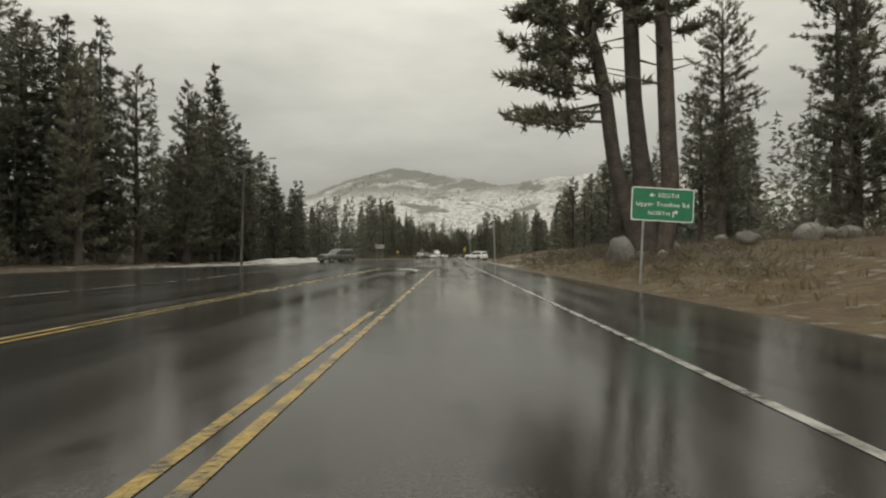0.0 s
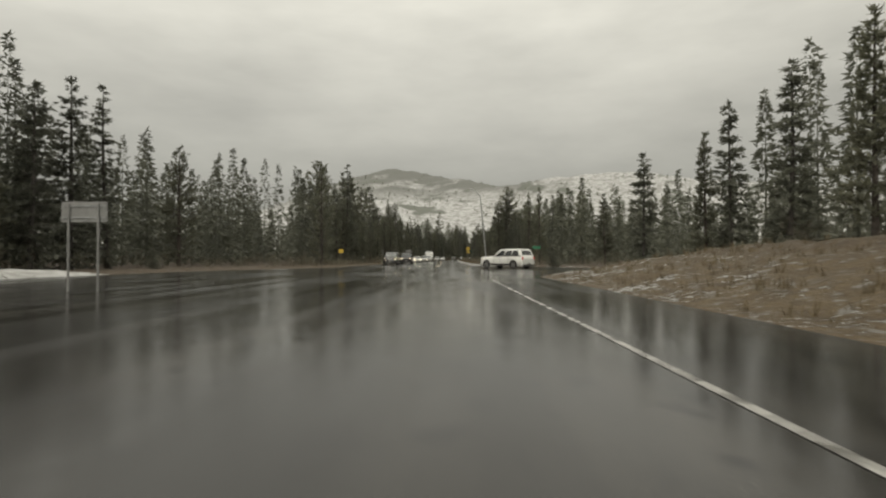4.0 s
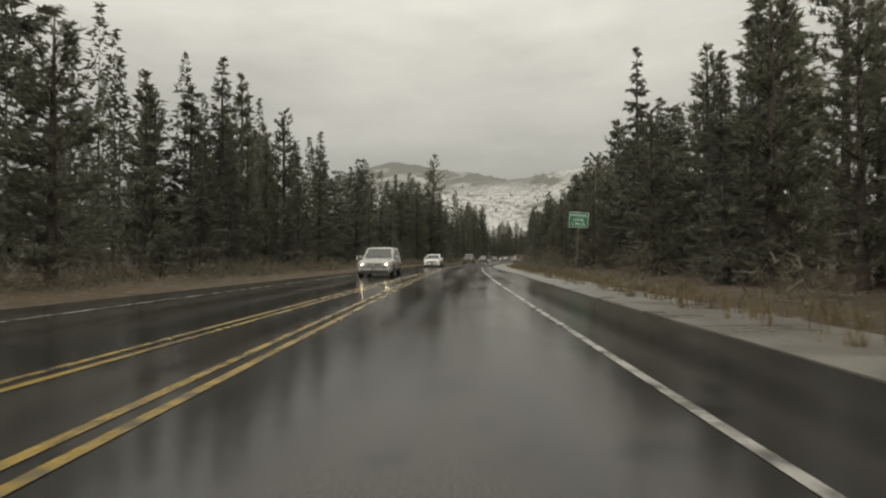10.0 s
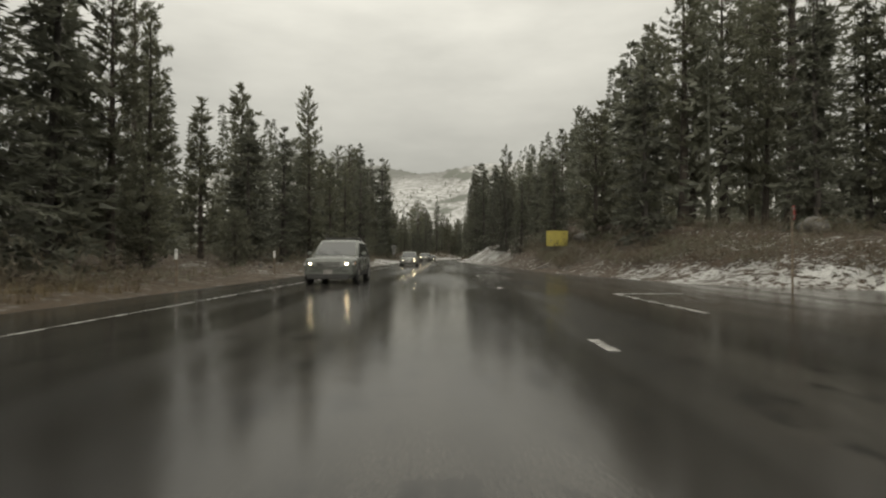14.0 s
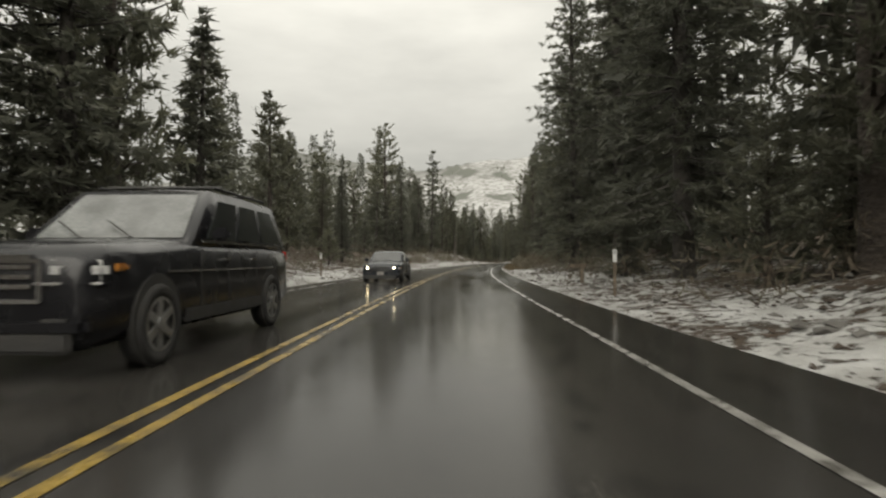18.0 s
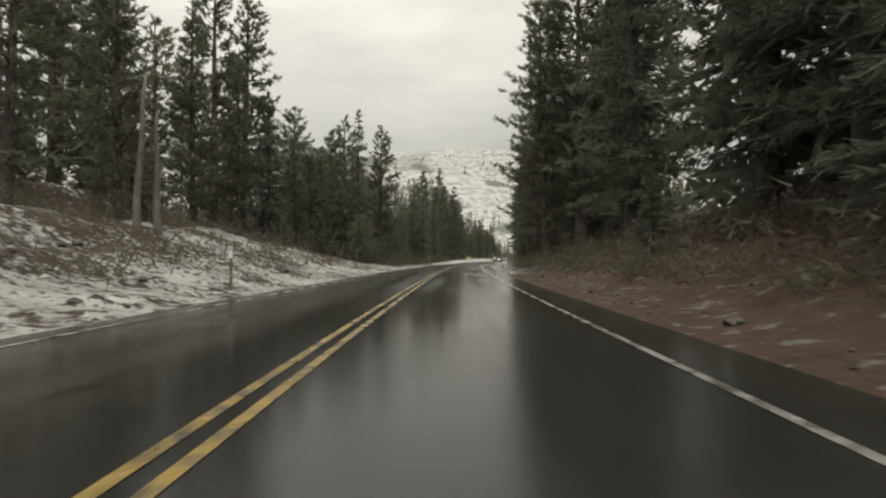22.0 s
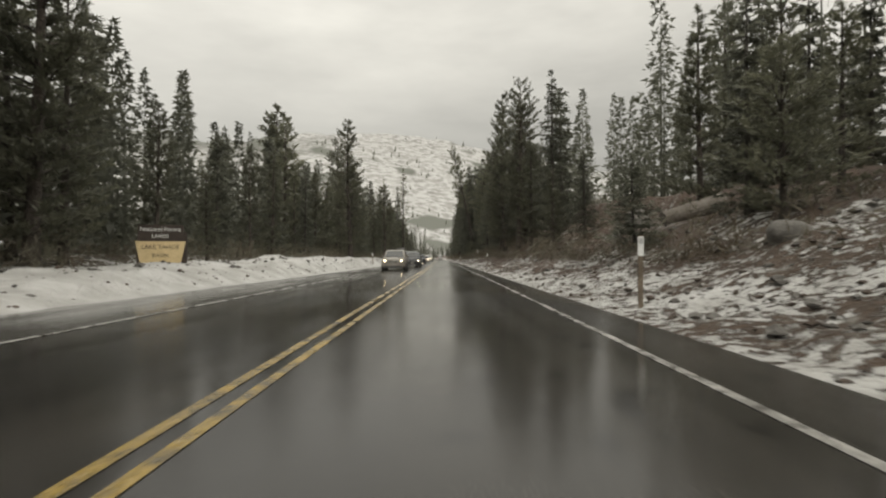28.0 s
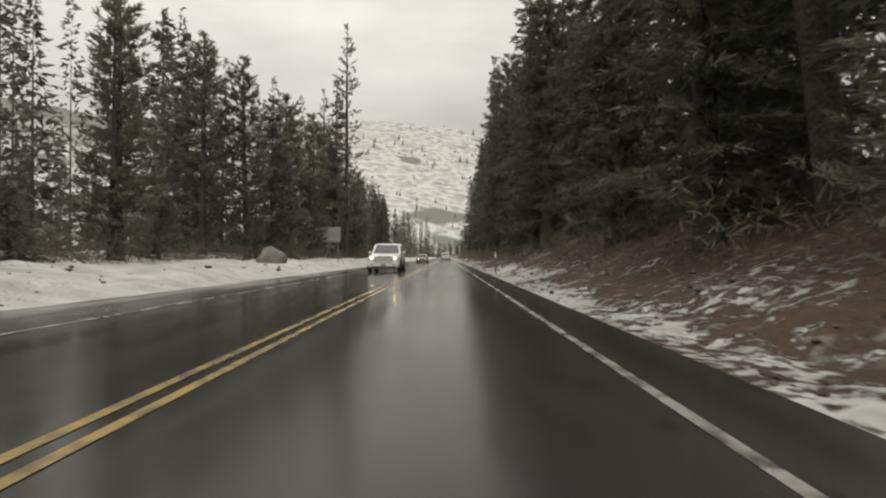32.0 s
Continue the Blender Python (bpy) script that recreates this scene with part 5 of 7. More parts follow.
# ---------------------------------------------------------------- concrete gutter
GUTTER_IN = [(145.6, 7.0), (146.2, 5.7), (147.2, 4.75), (149.5, 4.45), (160, 4.35), (180, 4.25), (212, 4.35), (242, 5.1), (276, 5.5), (305, 5.6), (340, 4.7), (360, 5.0), (376, 5.5), (387, 6.6)]
GUTTER_OUT = [(145.6, 9.2), (148.5, 8.2), (152, 7.6), (154, 7.2), (159.6, 7.3), (161.6, 6.3), (166, 5.7), (175, 5.5), (212, 5.65), (244, 6.8), (278, 7.4), (308, 7.3), (345, 6.45), (362, 6.8), (378, 7.1), (387, 6.9)]
gutter = tagged(ribbon("gutter", 145.7, 387, GUTTER_IN, GUTTER_OUT, 0.004, M_CONCRETE, 1.0), "pale wet concrete gutter along the road edge", "gutter", kind="structure")
JOINTS = [145.7, 146.3, 147.2, 149.5, 154.0, 159.6, 161.6, 166.0] + [166.0 + 4.5 * k for k in range(1, 50)]
for a0, a1 in zip(JOINTS, JOINTS[1:]):
    a1 -= 0.04
    ring_ = [(a0, table(a0, GUTTER_IN) + 0.02), (a0, table(a0, GUTTER_OUT) - 0.02), (a1, table(a1, GUTTER_OUT) - 0.02), (a1, table(a1, GUTTER_IN) + 0.02)]
    low = [(*at(u_, d_), -0.03) for u_, d_ in ring_]
    top_ = [(*at(u_, d_), 0.018 if n in (0, 3) else 0.045) for n, (u_, d_) in enumerate(ring_)]
    part("concrete_slab", raw_mesh("concrete_slab", low + top_, [(4, 5, 6, 7), (0, 1, 5, 4), (1, 2, 6, 5), (2, 3, 7, 6), (3, 0, 4, 7)], M_CONCRETE), None, gutter)

# ---------------------------------------------------------------- posts and signs
def delineator(label, tall=1.35, red=False):
    top = thing("delineator_post", label, "road marker", "delineator posts along the road")
    bm = bmesh.new()
    box(bm, (0.09, 0.035, tall + 0.3), (0, 0, tall / 2 - 0.15), 0.008)
    part("post", bm, M_STEEL if red else M_WOODPOST, top)
    bm = bmesh.new()
    plate(bm, 0.11, 0.36, 0.01, 0.02, -0.03, tall - 0.2)
    part("reflector_plate", bm, M_SIGNWHITE, top, "white reflective plate")
    bm = bmesh.new()
    plate(bm, 0.07, 0.12, 0.006, 0.02, -0.04, tall - 0.1)
    part("reflector", bm, M_ALU, top, "small grey reflector")
    return top

post = delineator("tall weathered delineator post with white reflective plate")
POSTS = [(217.7, 7.0), (205, -11.6), (186, -15), (271.5, 6.9), (277, -10.4), (323, 6.6), (316, -6.4), (345, 6.4), (380, 7.0), (391, -8.4), (423, -7.3), (434.5, -7.3), (441, 15.5),
         (513.8, -5.1), (524.5, 6.5), (553, 6.3), (569, -6.3), (662.8, 5.9), (685, -5.0), (757, 5.6), (762, -5.0), (798, -5.5), (875.3, 5.15), (926, 6.2), (958, 7.2), (933.5, -6.8), (972, -7.4), (977.5, 5.2), (994.5, -7.2), (1032, 5.2), (146, 8.9)]
for k, (u, d) in enumerate(POSTS):
    put(copy_thing(post, Matrix()) if k else post, u, d, turn=random.uniform(-12, 12))

# green guide sign at the junction
guide = thing("guide_sign", "green road guide sign with white lettering on a steel post", "road sign")
bm = bmesh.new()
plate(bm, 2.34, 1.22, 0.012, 0.09, 0, 3.25)
part("border", bm, M_SIGNWHITE, guide, "white rounded border")
bm = bmesh.new()
plate(bm, 2.27, 1.15, 0.014, 0.08, -0.004, 3.25)
part("panel", bm, M_SIGNGREEN, guide, "green reflective panel")
for x in (-0.68,):
    bm = bmesh.new()
    box(bm, (0.07, 0.07, 4.2), (x, 0.06, 1.7), 0.01)
    part("post", bm, M_STEEL, guide)
lettering("SOUTH", 0.215, 0.2, -0.016, 3.58, M_SIGNWHITE, guide, spread=1.15)
lettering("Upper Truckee Rd", 0.235, 0.0, -0.016, 3.25, M_SIGNWHITE, guide, spread=1.12)
lettering("NORTH", 0.215, -0.13, -0.016, 2.92, M_SIGNWHITE, guide, spread=1.15)
bm = bmesh.new()
box(bm, (0.2, 0.006, 0.04), (-0.4, -0.017, 3.58))
box(bm, (0.12, 0.006, 0.035), (-0.45, -0.0175, 3.61), turn=Matrix.Rotation(radians(-40), 4, "Y"))
box(bm, (0.12, 0.006, 0.035), (-0.45, -0.0175, 3.55), turn=Matrix.Rotation(radians(40), 4, "Y"))
part("arrow", bm, M_SIGNWHITE, guide)
bm = bmesh.new()
box(bm, (0.04, 0.006, 0.2), (0.40, -0.017, 2.9))
box(bm, (0.16, 0.006, 0.04), (0.46, -0.0175, 3.0))
box(bm, (0.1, 0.006, 0.035), (0.53, -0.018, 3.03), turn=Matrix.Rotation(radians(40), 4, "Y"))
box(bm, (0.1, 0.006, 0.035), (0.53, -0.018, 2.97), turn=Matrix.Rotation(radians(-40), 4, "Y"))
part("arrow", bm, M_SIGNWHITE, guide)
put(guide, 21.3, 8.85, turn=4, z=float(rough_z(np.array(21.3), np.array(8.85))) - 0.45)
guide.matrix_basis = guide.matrix_basis @ Matrix.Rotation(radians(3), 4, "Y")

# passing-lane sign
lane = thing("passing_lane_sign", "green road sign announcing a passing lane in white letters", "road sign")
bm = bmesh.new()
plate(bm, 1.52, 1.22, 0.012, 0.08, 0, 3.85)
part("border", bm, M_SIGNWHITE, lane, "white border")
bm = bmesh.new()
plate(bm, 1.46, 1.16, 0.014, 0.07, -0.004, 3.85)
part("panel", bm, M_SIGNGREEN, lane, "green reflective panel")
bm = bmesh.new()
box(bm, (0.1, 0.1, 4.9), (0, 0.07, 1.95), 0.012)
part("post", bm, M_WOODPOST, lane)
for text, z in (("PASSING", 4.2), ("LANE", 3.85), ("2 MILES", 3.5)):
    lettering(text, 0.3, 0, -0.016, z, M_SIGNWHITE, lane, spread=1.12)
put(lane, 317, 11.0, turn=-4, z=0.25)
lane.matrix_basis = lane.matrix_basis @ Matrix.Rotation(radians(4), 4, "Y")

# side-road warning sign with a name plate
warn = thing("warning_sign", "yellow diamond side-road warning sign above a yellow name plate", "road sign")
bm = bmesh.new()
plate(bm, 0.91, 0.91, 0.008, 0.06)
me = bpy.data.meshes.new("diamond")
bm.to_mesh(me)
bm.free()
me.transform(pose(0, 0, 3.75, 0, 45, 0))
part("diamond", me, M_SIGNYELLOW, warn, "yellow diamond panel")
bm = bmesh.new()
box(bm, (0.09, 0.006, 0.72), (-0.08, -0.01, 3.75))
box(bm, (0.32, 0.006, 0.09), (0.1, -0.011, 3.8))
part("symbol", bm, M_BLACK, warn, "black side-road symbol")
bm = bmesh.new()
plate(bm, 0.9, 0.6, 0.008, 0.05, 0, 2.75)
part("name_plate", bm, M_SIGNYELLOW, warn, "yellow plate with two dark bars")
for z in (2.87, 2.62):
    bm = bmesh.new()
    box(bm, (0.62 if z > 2.7 else 0.5, 0.005, 0.12), (0, -0.008, z))
    part("bar", bm, M_BLACK, warn)
bm = bmesh.new()
box(bm, (0.09, 0.09, 4.9), (0, 0.055, 1.9), 0.01)
part("post", bm, M_WOODPOST, warn)
put(warn, 242, 7.9)

# blank backs of signs that face the other way, and small signs
M_DULL = mat("weathered_aluminium", (0.27, 0.27, 0.262), (0.2, 0.2, 0.195), 0.6, 2, 25, 0.08)
def sign_back(name, label, w, h, z, legs, panel=None, u=0, d=0, turn=0, base=None):
    top = thing(name, label, "road sign")
    bm = bmesh.new()
    plate(bm, w, h, 0.01, 0.05, 0, z)
    part("panel", bm, panel or M_DULL, top, "flat sign panel")
    for x in legs:
        bm = bmesh.new()
        box(bm, (0.06, 0.06, z + h / 2 + 0.3), (x, -0.05 if panel is None else 0.05, (z + h / 2) / 2 - 0.2), 0.01)
        part("post", bm, M_DULL if panel is None else M_WOODPOST, top)
    for zz in (z - h * 0.28, z + h * 0.28):
        bm = bmesh.new()
        box(bm, (w * 0.94, 0.02, 0.05), (0, -0.02 if panel is None else 0.02, zz))
        part("brace", bm, M_STEEL, top)
    return put(top, u, d, turn, base)

sign_back("highway_sign", "bare metal back of a roadside sign on two posts", 1.95, 0.85, 3.45, (-0.62, 0.62), None, 272, -11.4)
sign_back("highway_sign", "bare metal back of a narrow upright sign on a post", 0.75, 1.25, 2.7, (0,), None, 226, -15.5)
sign_back("highway_sign", "bare metal back of a wide sign on three posts", 3.0, 1.75, 3.0, (-1.2, 0.1, 1.2), None, 1064, -12.1)
sign_back("highway_sign", "bare metal back of a wide sign on two posts", 1.4, 0.62, 2.45, (-0.45, 0.45), None, 90.5, -9.6)
sign_back("yellow_sign", "plain yellow rectangular warning sign beside the road", 1.8, 1.3, 2.5, (-0.3, 0.3), mat("faded_yellow_sheeting", (0.4, 0.34, 0.07), (0.32, 0.27, 0.06), 0.45, 2, 20, 0.03), 452, 11.4, 0, 0.1)

# a leaning post in the snow with the backs of two signs, a diamond over a square
pair = thing("road_sign", "leaning steel post in the snow with two dark sign backs", "road sign")
M_SIGNBACK = mat("weathered_sign_back", (0.11, 0.11, 0.105), (0.07, 0.07, 0.066), 0.6, 3, 25, 0.1)
for name, size, z, turned in (("diamond_panel", 0.76, 2.9, 45), ("square_panel", 0.62, 2.05, 0)):
    spin = Matrix.Rotation(radians(turned), 4, "Y")
    bm = bmesh.new()
    box(bm, (size, 0.006, size), (0, 0, z), 0, spin)
    panel_ = part(name, bm, M_SIGNBACK, pair, "dark weathered sign back")
    for sx, sz, w, h in ((0, 0.5, 1, 0.03), (0, -0.5, 1, 0.03), (0.5, 0, 0.03, 1), (-0.5, 0, 0.03, 1)):
        bm = bmesh.new()
        away = spin @ Vector((sx * size, 0, sz * size))
        box(bm, (max(w * size, 0.025), 0.012, max(h * size, 0.025)), (away.x, -0.004, z + away.z), 0, spin)
        part("rim", bm, M_ALU, panel_)
bm = bmesh.new()
rod(bm, (0, -0.035, -0.3), (0, -0.035, 3.1), 0.03, 0.03, 10)
part("post", bm, M_STEEL, pair)
put(pair, 518, -7.5)
pair.matrix_basis = pair.matrix_basis @ pose(0, 0, 0, 0, 3.5, 0)

sign_back("street_sign", "small green street sign on a post", 0.9, 0.3, 2.3, (0,), M_SIGNGREEN, 140.5, 11.5)
sign_back("info_sign", "small yellow-green sign on a post beside the junction", 0.6, 0.45, 1.9, (0,), M_SIGNYELLOW, 144, -11.8)
sign_back("marker_plate", "white plate on a short post in the brown bank", 0.3, 0.5, 1.2, (0,), M_SIGNWHITE, 666, 8.6)
sign_back("stop_sign", "small red sign on a tall post at the side road", 0.45, 0.45, 2.4, (0,), mat("red_sign_sheeting", (0.42, 0.03, 0.025), (0.3, 0.025, 0.02), 0.4, 2, 20, 0.03), 422, 13.2, 68, 0.06)

# national forest sign
forest = thing("forest_sign", "brown wooden forest entrance sign with a cream panel", "sign")
bm = bmesh.new()
pts = [(-1.05, 1.62), (1.05, 1.62), (0.86, 0.72), (0.7, 0.62), (-0.7, 0.62), (-0.86, 0.72)]
f = [bm.verts.new((a, -0.05, b)) for a, b in pts]
r = [bm.verts.new((a, 0.05, b)) for a, b in pts]
bm.faces.new(f)
bm.faces.new(r[::-1])
for k in range(6):
    bm.faces.new((f[k], r[k], r[(k + 1) % 6], f[(k + 1) % 6]))
part("panel", bm, M_CREAM, forest, "cream tapered wooden panel")
bm = bmesh.new()
box(bm, (1.9, 0.1, 0.72), (0, 0.02, 1.99), 0.02)
part("header_board", bm, M_BROWNPAINT, forest, "dark brown header board")
for z, w in ((0.5, 2.9), (0.3, 3.1)):
    bm = bmesh.new()
    box(bm, (w, 0.3, 0.18), (0.35, 0.05, z), 0.03)
    part("rail", bm, M_WOODPOST, forest, "weathered horizontal timber")
for x in (-0.9, 0.95, 1.8):
    bm = bmesh.new()
    box(bm, (0.22, 0.22, 2.6 if x < 1.5 else 0.8), (x, 0.16, 0.75 if x < 1.5 else 0.2), 0.03)
    part("post", bm, M_BROWNPAINT, forest)
lettering("National Forest", 0.27, 0, -0.035, 2.15, M_SIGNWHITE, forest)
lettering("LANDS", 0.23, 0, -0.035, 1.84, M_SIGNWHITE, forest)
lettering("LAKE TAHOE", 0.27, 0, -0.055, 1.36, M_BROWNPAINT, forest)
lettering("BASIN", 0.25, 0, -0.055, 0.98, M_BROWNPAINT, forest)
put(forest, 890.5, -11.1, turn=10, z=0.15)

# street lamps and a utility pole
def street_lamp(u, d, tall, arm, side, label, lean=0.28):
    top = thing("street_lamp", label, "street lamp")
    bm = bmesh.new()
    rod(bm, (0, 0, -0.2), (side * lean, 0, tall), 0.12, 0.07, 12)
    part("pole", bm, M_STEEL if u > 60 else M_BARK2, top)
    bm = bmesh.new()
    rod(bm, (0, 0, -0.02), (0, 0, 0.12), 0.24, 0.22, 12)
    part("base", bm, M_CONCRETE, top)
    bm = bmesh.new()
    rod(bm, (side * lean, 0, tall - 0.15), (side * arm, 0, tall + 0.75), 0.045, 0.03, 8)
    part("arm", bm, M_STEEL, top)
    head = bmesh.new()
    bmesh.ops.create_uvsphere(head, u_segments=12, v_segments=8, radius=1, matrix=Matrix.Translation((side * (arm + 0.25), 0, tall + 0.78)) @ Matrix.Diagonal((0.36, 0.15, 0.1, 1)))
    part("lamp_head", head, M_ALU, top, "grey unlit lamp head")
    return put(top, u, d)

street_lamp(52.5, -17.6, 9.1, 2.6, 1, "unlit grey street lamp with a long arm at the junction")
street_lamp(75.6, 7.2, 6.9, 3.3, -1, "unlit grey street lamp with a long arm beside the road")
street_lamp(157.2, 6.9, 10.2, 1.9, -1, "unlit grey street lamp behind the road gutter", 0.95)
pole = thing("utility_pole", "dark wooden utility pole with a crossarm among the trees", "utility pole")
bm = bmesh.new()
rod(bm, (0, 0, -0.5), (0, 0, 11.6), 0.16, 0.11, 10)
part("pole", bm, M_WOODPOST, pole)
for z in (11.2, 10.6):
    bm = bmesh.new()
    box(bm, (2.0 if z > 11 else 1.1, 0.1, 0.12), (0, -0.13, z), 0.01)
    part("crossarm", bm, M_WOODPOST, pole)
for x in (-0.85, -0.35, 0.85):
    bm = bmesh.new()
    rod(bm, (x, -0.13, 11.26), (x, -0.13, 11.42), 0.05, 0.03, 8)
    part("insulator", bm, M_ALU, pole)
put(pole, 418, 23.6)

# ---------------------------------------------------------------- boulders, log, stones
def boulder_mesh(seed, flat=0.75):
    bm = bmesh.new()
    bmesh.ops.create_icosphere(bm, subdivisions=3, radius=0.5)
    for v in bm.verts:
        p = v.co.normalized()
        n = noise.noise(p * 1.3 + Vector((seed * 7.1, 0, 0))) * 0.28 + noise.noise(p * 3.1 + Vector((0, seed * 3.3, 0))) * 0.09
        v.co = p * (0.5 + 0.5 * n)
        v.co.z *= flat
    me = bpy.data.meshes.new("boulder")
    bm.to_mesh(me)
    bm.free()
    me.materials.append(M_GRANITE)
    me.shade_smooth()
    return me

ROCKS = [boulder_mesh(k, f) for k, f in enumerate((0.75, 0.9, 0.65, 0.8, 1.1))]

def boulder(u, d, size, k=0, tall=1.0, label="grey granite boulder half sunk in the roadside ground", sink=0.2):
    ob = new("boulder", ROCKS[k % 5])
    tagged(ob, label, "boulder", "boulders by the road")
    x, y = at(u, d)
    z = float(ground_z(np.array(u), np.array(d)))
    ob.matrix_basis = pose(x, y, z + size * tall * (0.38 - sink), 0, 0, (u * 77) % 360) @ Matrix.Diagonal((size, size * 0.85, size * tall, 1))
    return ob

boulder(31.6, 10.5, 1.75, 2, 1.6, "tall grey granite boulder leaning beside a pine trunk", 0.18)
for u, d, s in ((31.5, 11.6, 0.8), (30, 12.2, 0.6), (26, 17.2, 1.3), (27, 18.6, 1.2), (25, 18.2, 1.0), (30, 16.5, 1.2), (36, 15, 1.1), (34, 17, 0.8), (28.5, 14.4, 0.5)):
    boulder(u, d, s, int(s * 10))
boulder(965, 12.6, 2.3, 0, 0.8, "large grey granite boulder on the snowy bank")
boulder(963.6, 14.2, 1.8, 1, 0.9, "large grey granite boulder on the snowy bank")
for u, d, s in ((91, -42, 1.8), (96, -38, 1.5), (80, -40, 1.2), (103, -36, 1.5), (470, 15.5, 2.2), (474, 11.5, 1.3), (452, 13.5, 1.6), (462, 17.5, 1.5), (536, 6.6, 0.5), 
                (972, 5.6, 0.55), (1031, -8.9, 1.7), (940, 9.5, 1.0), (948, 10.8, 1.4), (878, 9.5, 1.0), (896, 12, 1.6), (885, 13, 1.2), (520, 9.6, 1.1), (507, 11, 1.2), (415, 18, 1.2), (430, 19, 1.4)):
    boulder(u, d, s, int(u))

log = thing("fallen_log", "thick fallen pine log lying on the snowy bank", "log")
bm = bmesh.new()
rod(bm, (-1.7, 0, 0.2), (1.1, 0, 0.95), 0.3, 0.4, 14)
part("log", bm, M_DEAD, log)
bm = bmesh.new()
rod(bm, (1.1, 0, 0.95), (1.14, 0, 0.96), 0.38, 0.36, 14)
part("cut_end", bm, M_DEAD, log, "pale sawn end")
for x in (-0.4, 0.9):
    bm = bmesh.new()
    rod(bm, (x, 0, 0.65 + x * 0.22), (x + 0.15, -0.1, -0.3), 0.06, 0.05, 8)
    part("stub", bm, M_DEAD, log)
put(log, 890, 12.7, turn=8)

def snag(u, d, tall, lean, label):
    top = thing("dead_tree", label, "dead tree")
    rng = np.random.default_rng(int(u))
    rings = [((lean * (z / tall) ** 1.3 + rng.normal() * 0.03, rng.normal() * 0.03, z - 0.4), 0.16 * (1 - 0.75 * z / tall) + 0.01) for z in np.linspace(0, tall, 9)]
    tv, tf = tube(rings, 8)
    part("trunk", raw_mesh("snag_trunk", tv, tf, M_DEAD, True), None, top)
    for k in range(7):
        z = tall * (0.35 + 0.08 * k)
        a = rng.uniform(0, 6.28)
        bm = bmesh.new()
        foot = Vector((lean * (z / tall) ** 1.3, 0, z - 0.4))
        rod(bm, foot, foot + Vector((math.cos(a) * 0.7, math.sin(a) * 0.7, 0.15)), 0.025, 0.008, 6)
        part("stub", bm, M_DEAD, top)
    return put(top, u, d)

snag(690, -10.6, 6.5, 0.3, "pale dead tree trunk standing on the snowy bank")
snag(690.8, -10.2, 5.2, -0.1, "pale dead tree trunk standing on the snowy bank")
snag(946, -22, 13, 0.5, "tall bare dead tree among the pines")
snag(742, -24, 11, -0.4, "tall bare dead tree among the pines")

box_post = thing("marker_stump", "short wooden post with a crossbar in the snow", "post")
bm = bmesh.new()
box(bm, (0.14, 0.14, 0.9), (0, 0, 0.35), 0.02)
part("post", bm, M_WOODPOST, box_post)
bm = bmesh.new()
box(bm, (0.7, 0.1, 0.14), (-0.15, -0.02, 0.68), 0.02)
part("crossbar", bm, M_WOODPOST, box_post)
put(box_post, 560.5, 6.8)

def scatter_stones(name, side, n, seed, label, material=None, near=0.7, wide=11, least=0.035, most=0.15):
    rng = np.random.default_rng(seed)
    base = np.array([(1, 0, 0), (-1, 0, 0), (0, 1, 0), (0, -1, 0), (0, 0, 1), (0, 0, -0.6), (0.6, 0.6, 0.5), (-0.6, -0.5, 0.55), (0.6, -0.6, 0.45), (-0.55, 0.6, 0.5)])
    tri = [(0, 6, 2), (2, 6, 9), (9, 1, 2), (1, 9, 7), (7, 3, 1), (3, 7, 8), (8, 0, 3), (0, 8, 6), (4, 6, 8), (4, 8, 7), (4, 7, 9), (4, 9, 6), (0, 2, 5), (2, 1, 5), (1, 3, 5), (3, 0, 5)]
    vs, fs = [], []
    for _ in range(n):
        u = rng.choice([rng.uniform(440, 560), rng.uniform(560, 800), rng.uniform(800, 1060), rng.uniform(860, 1000)])
        edge = float(table(u, EDGE_R if side > 0 else EDGE_L))
        d = edge + side * (near + rng.random() ** 1.2 * wide)
        s = least + most * rng.random() ** 3
        x, y = at(u, d)
        z = float(rough_z(np.array(u), np.array(d)))
        a = rng.uniform(0, 6.28)
        q = base * rng.uniform(0.7, 1.3, base.shape) * s
        q = np.stack([q[:, 0] * math.cos(a) - q[:, 1] * math.sin(a), q[:, 0] * math.sin(a) + q[:, 1] * math.cos(a), q[:, 2] * 0.7], 1) + (x, y, z)
        b = len(vs)
        vs += q.tolist()
        fs += [(b + i, b + j, b + k) for i, j, k in tri]
    return tagged(mesh_object(name, vs, fs, material or M_GRANITE), label, "stones", kind="stuff")

scatter_stones("loose_stones", 1, 6500, 5, "loose grey stones and clods on the snowy bank", None, 0.9, 10, 0.04, 0.14)
scatter_stones("loose_stones", -1, 2800, 6, "loose grey stones and clods on the snowy bank")

scatter_stones("earth_clods", 1, 9000, 15, "dark wet clods and twigs on the snowy verge", M_CLOD, 0.15, 6, 0.02, 0.08)
scatter_stones("earth_clods", -1, 3600, 16, "dark wet clods and twigs on the snowy verge", M_CLOD, 0.15, 6, 0.02, 0.08)

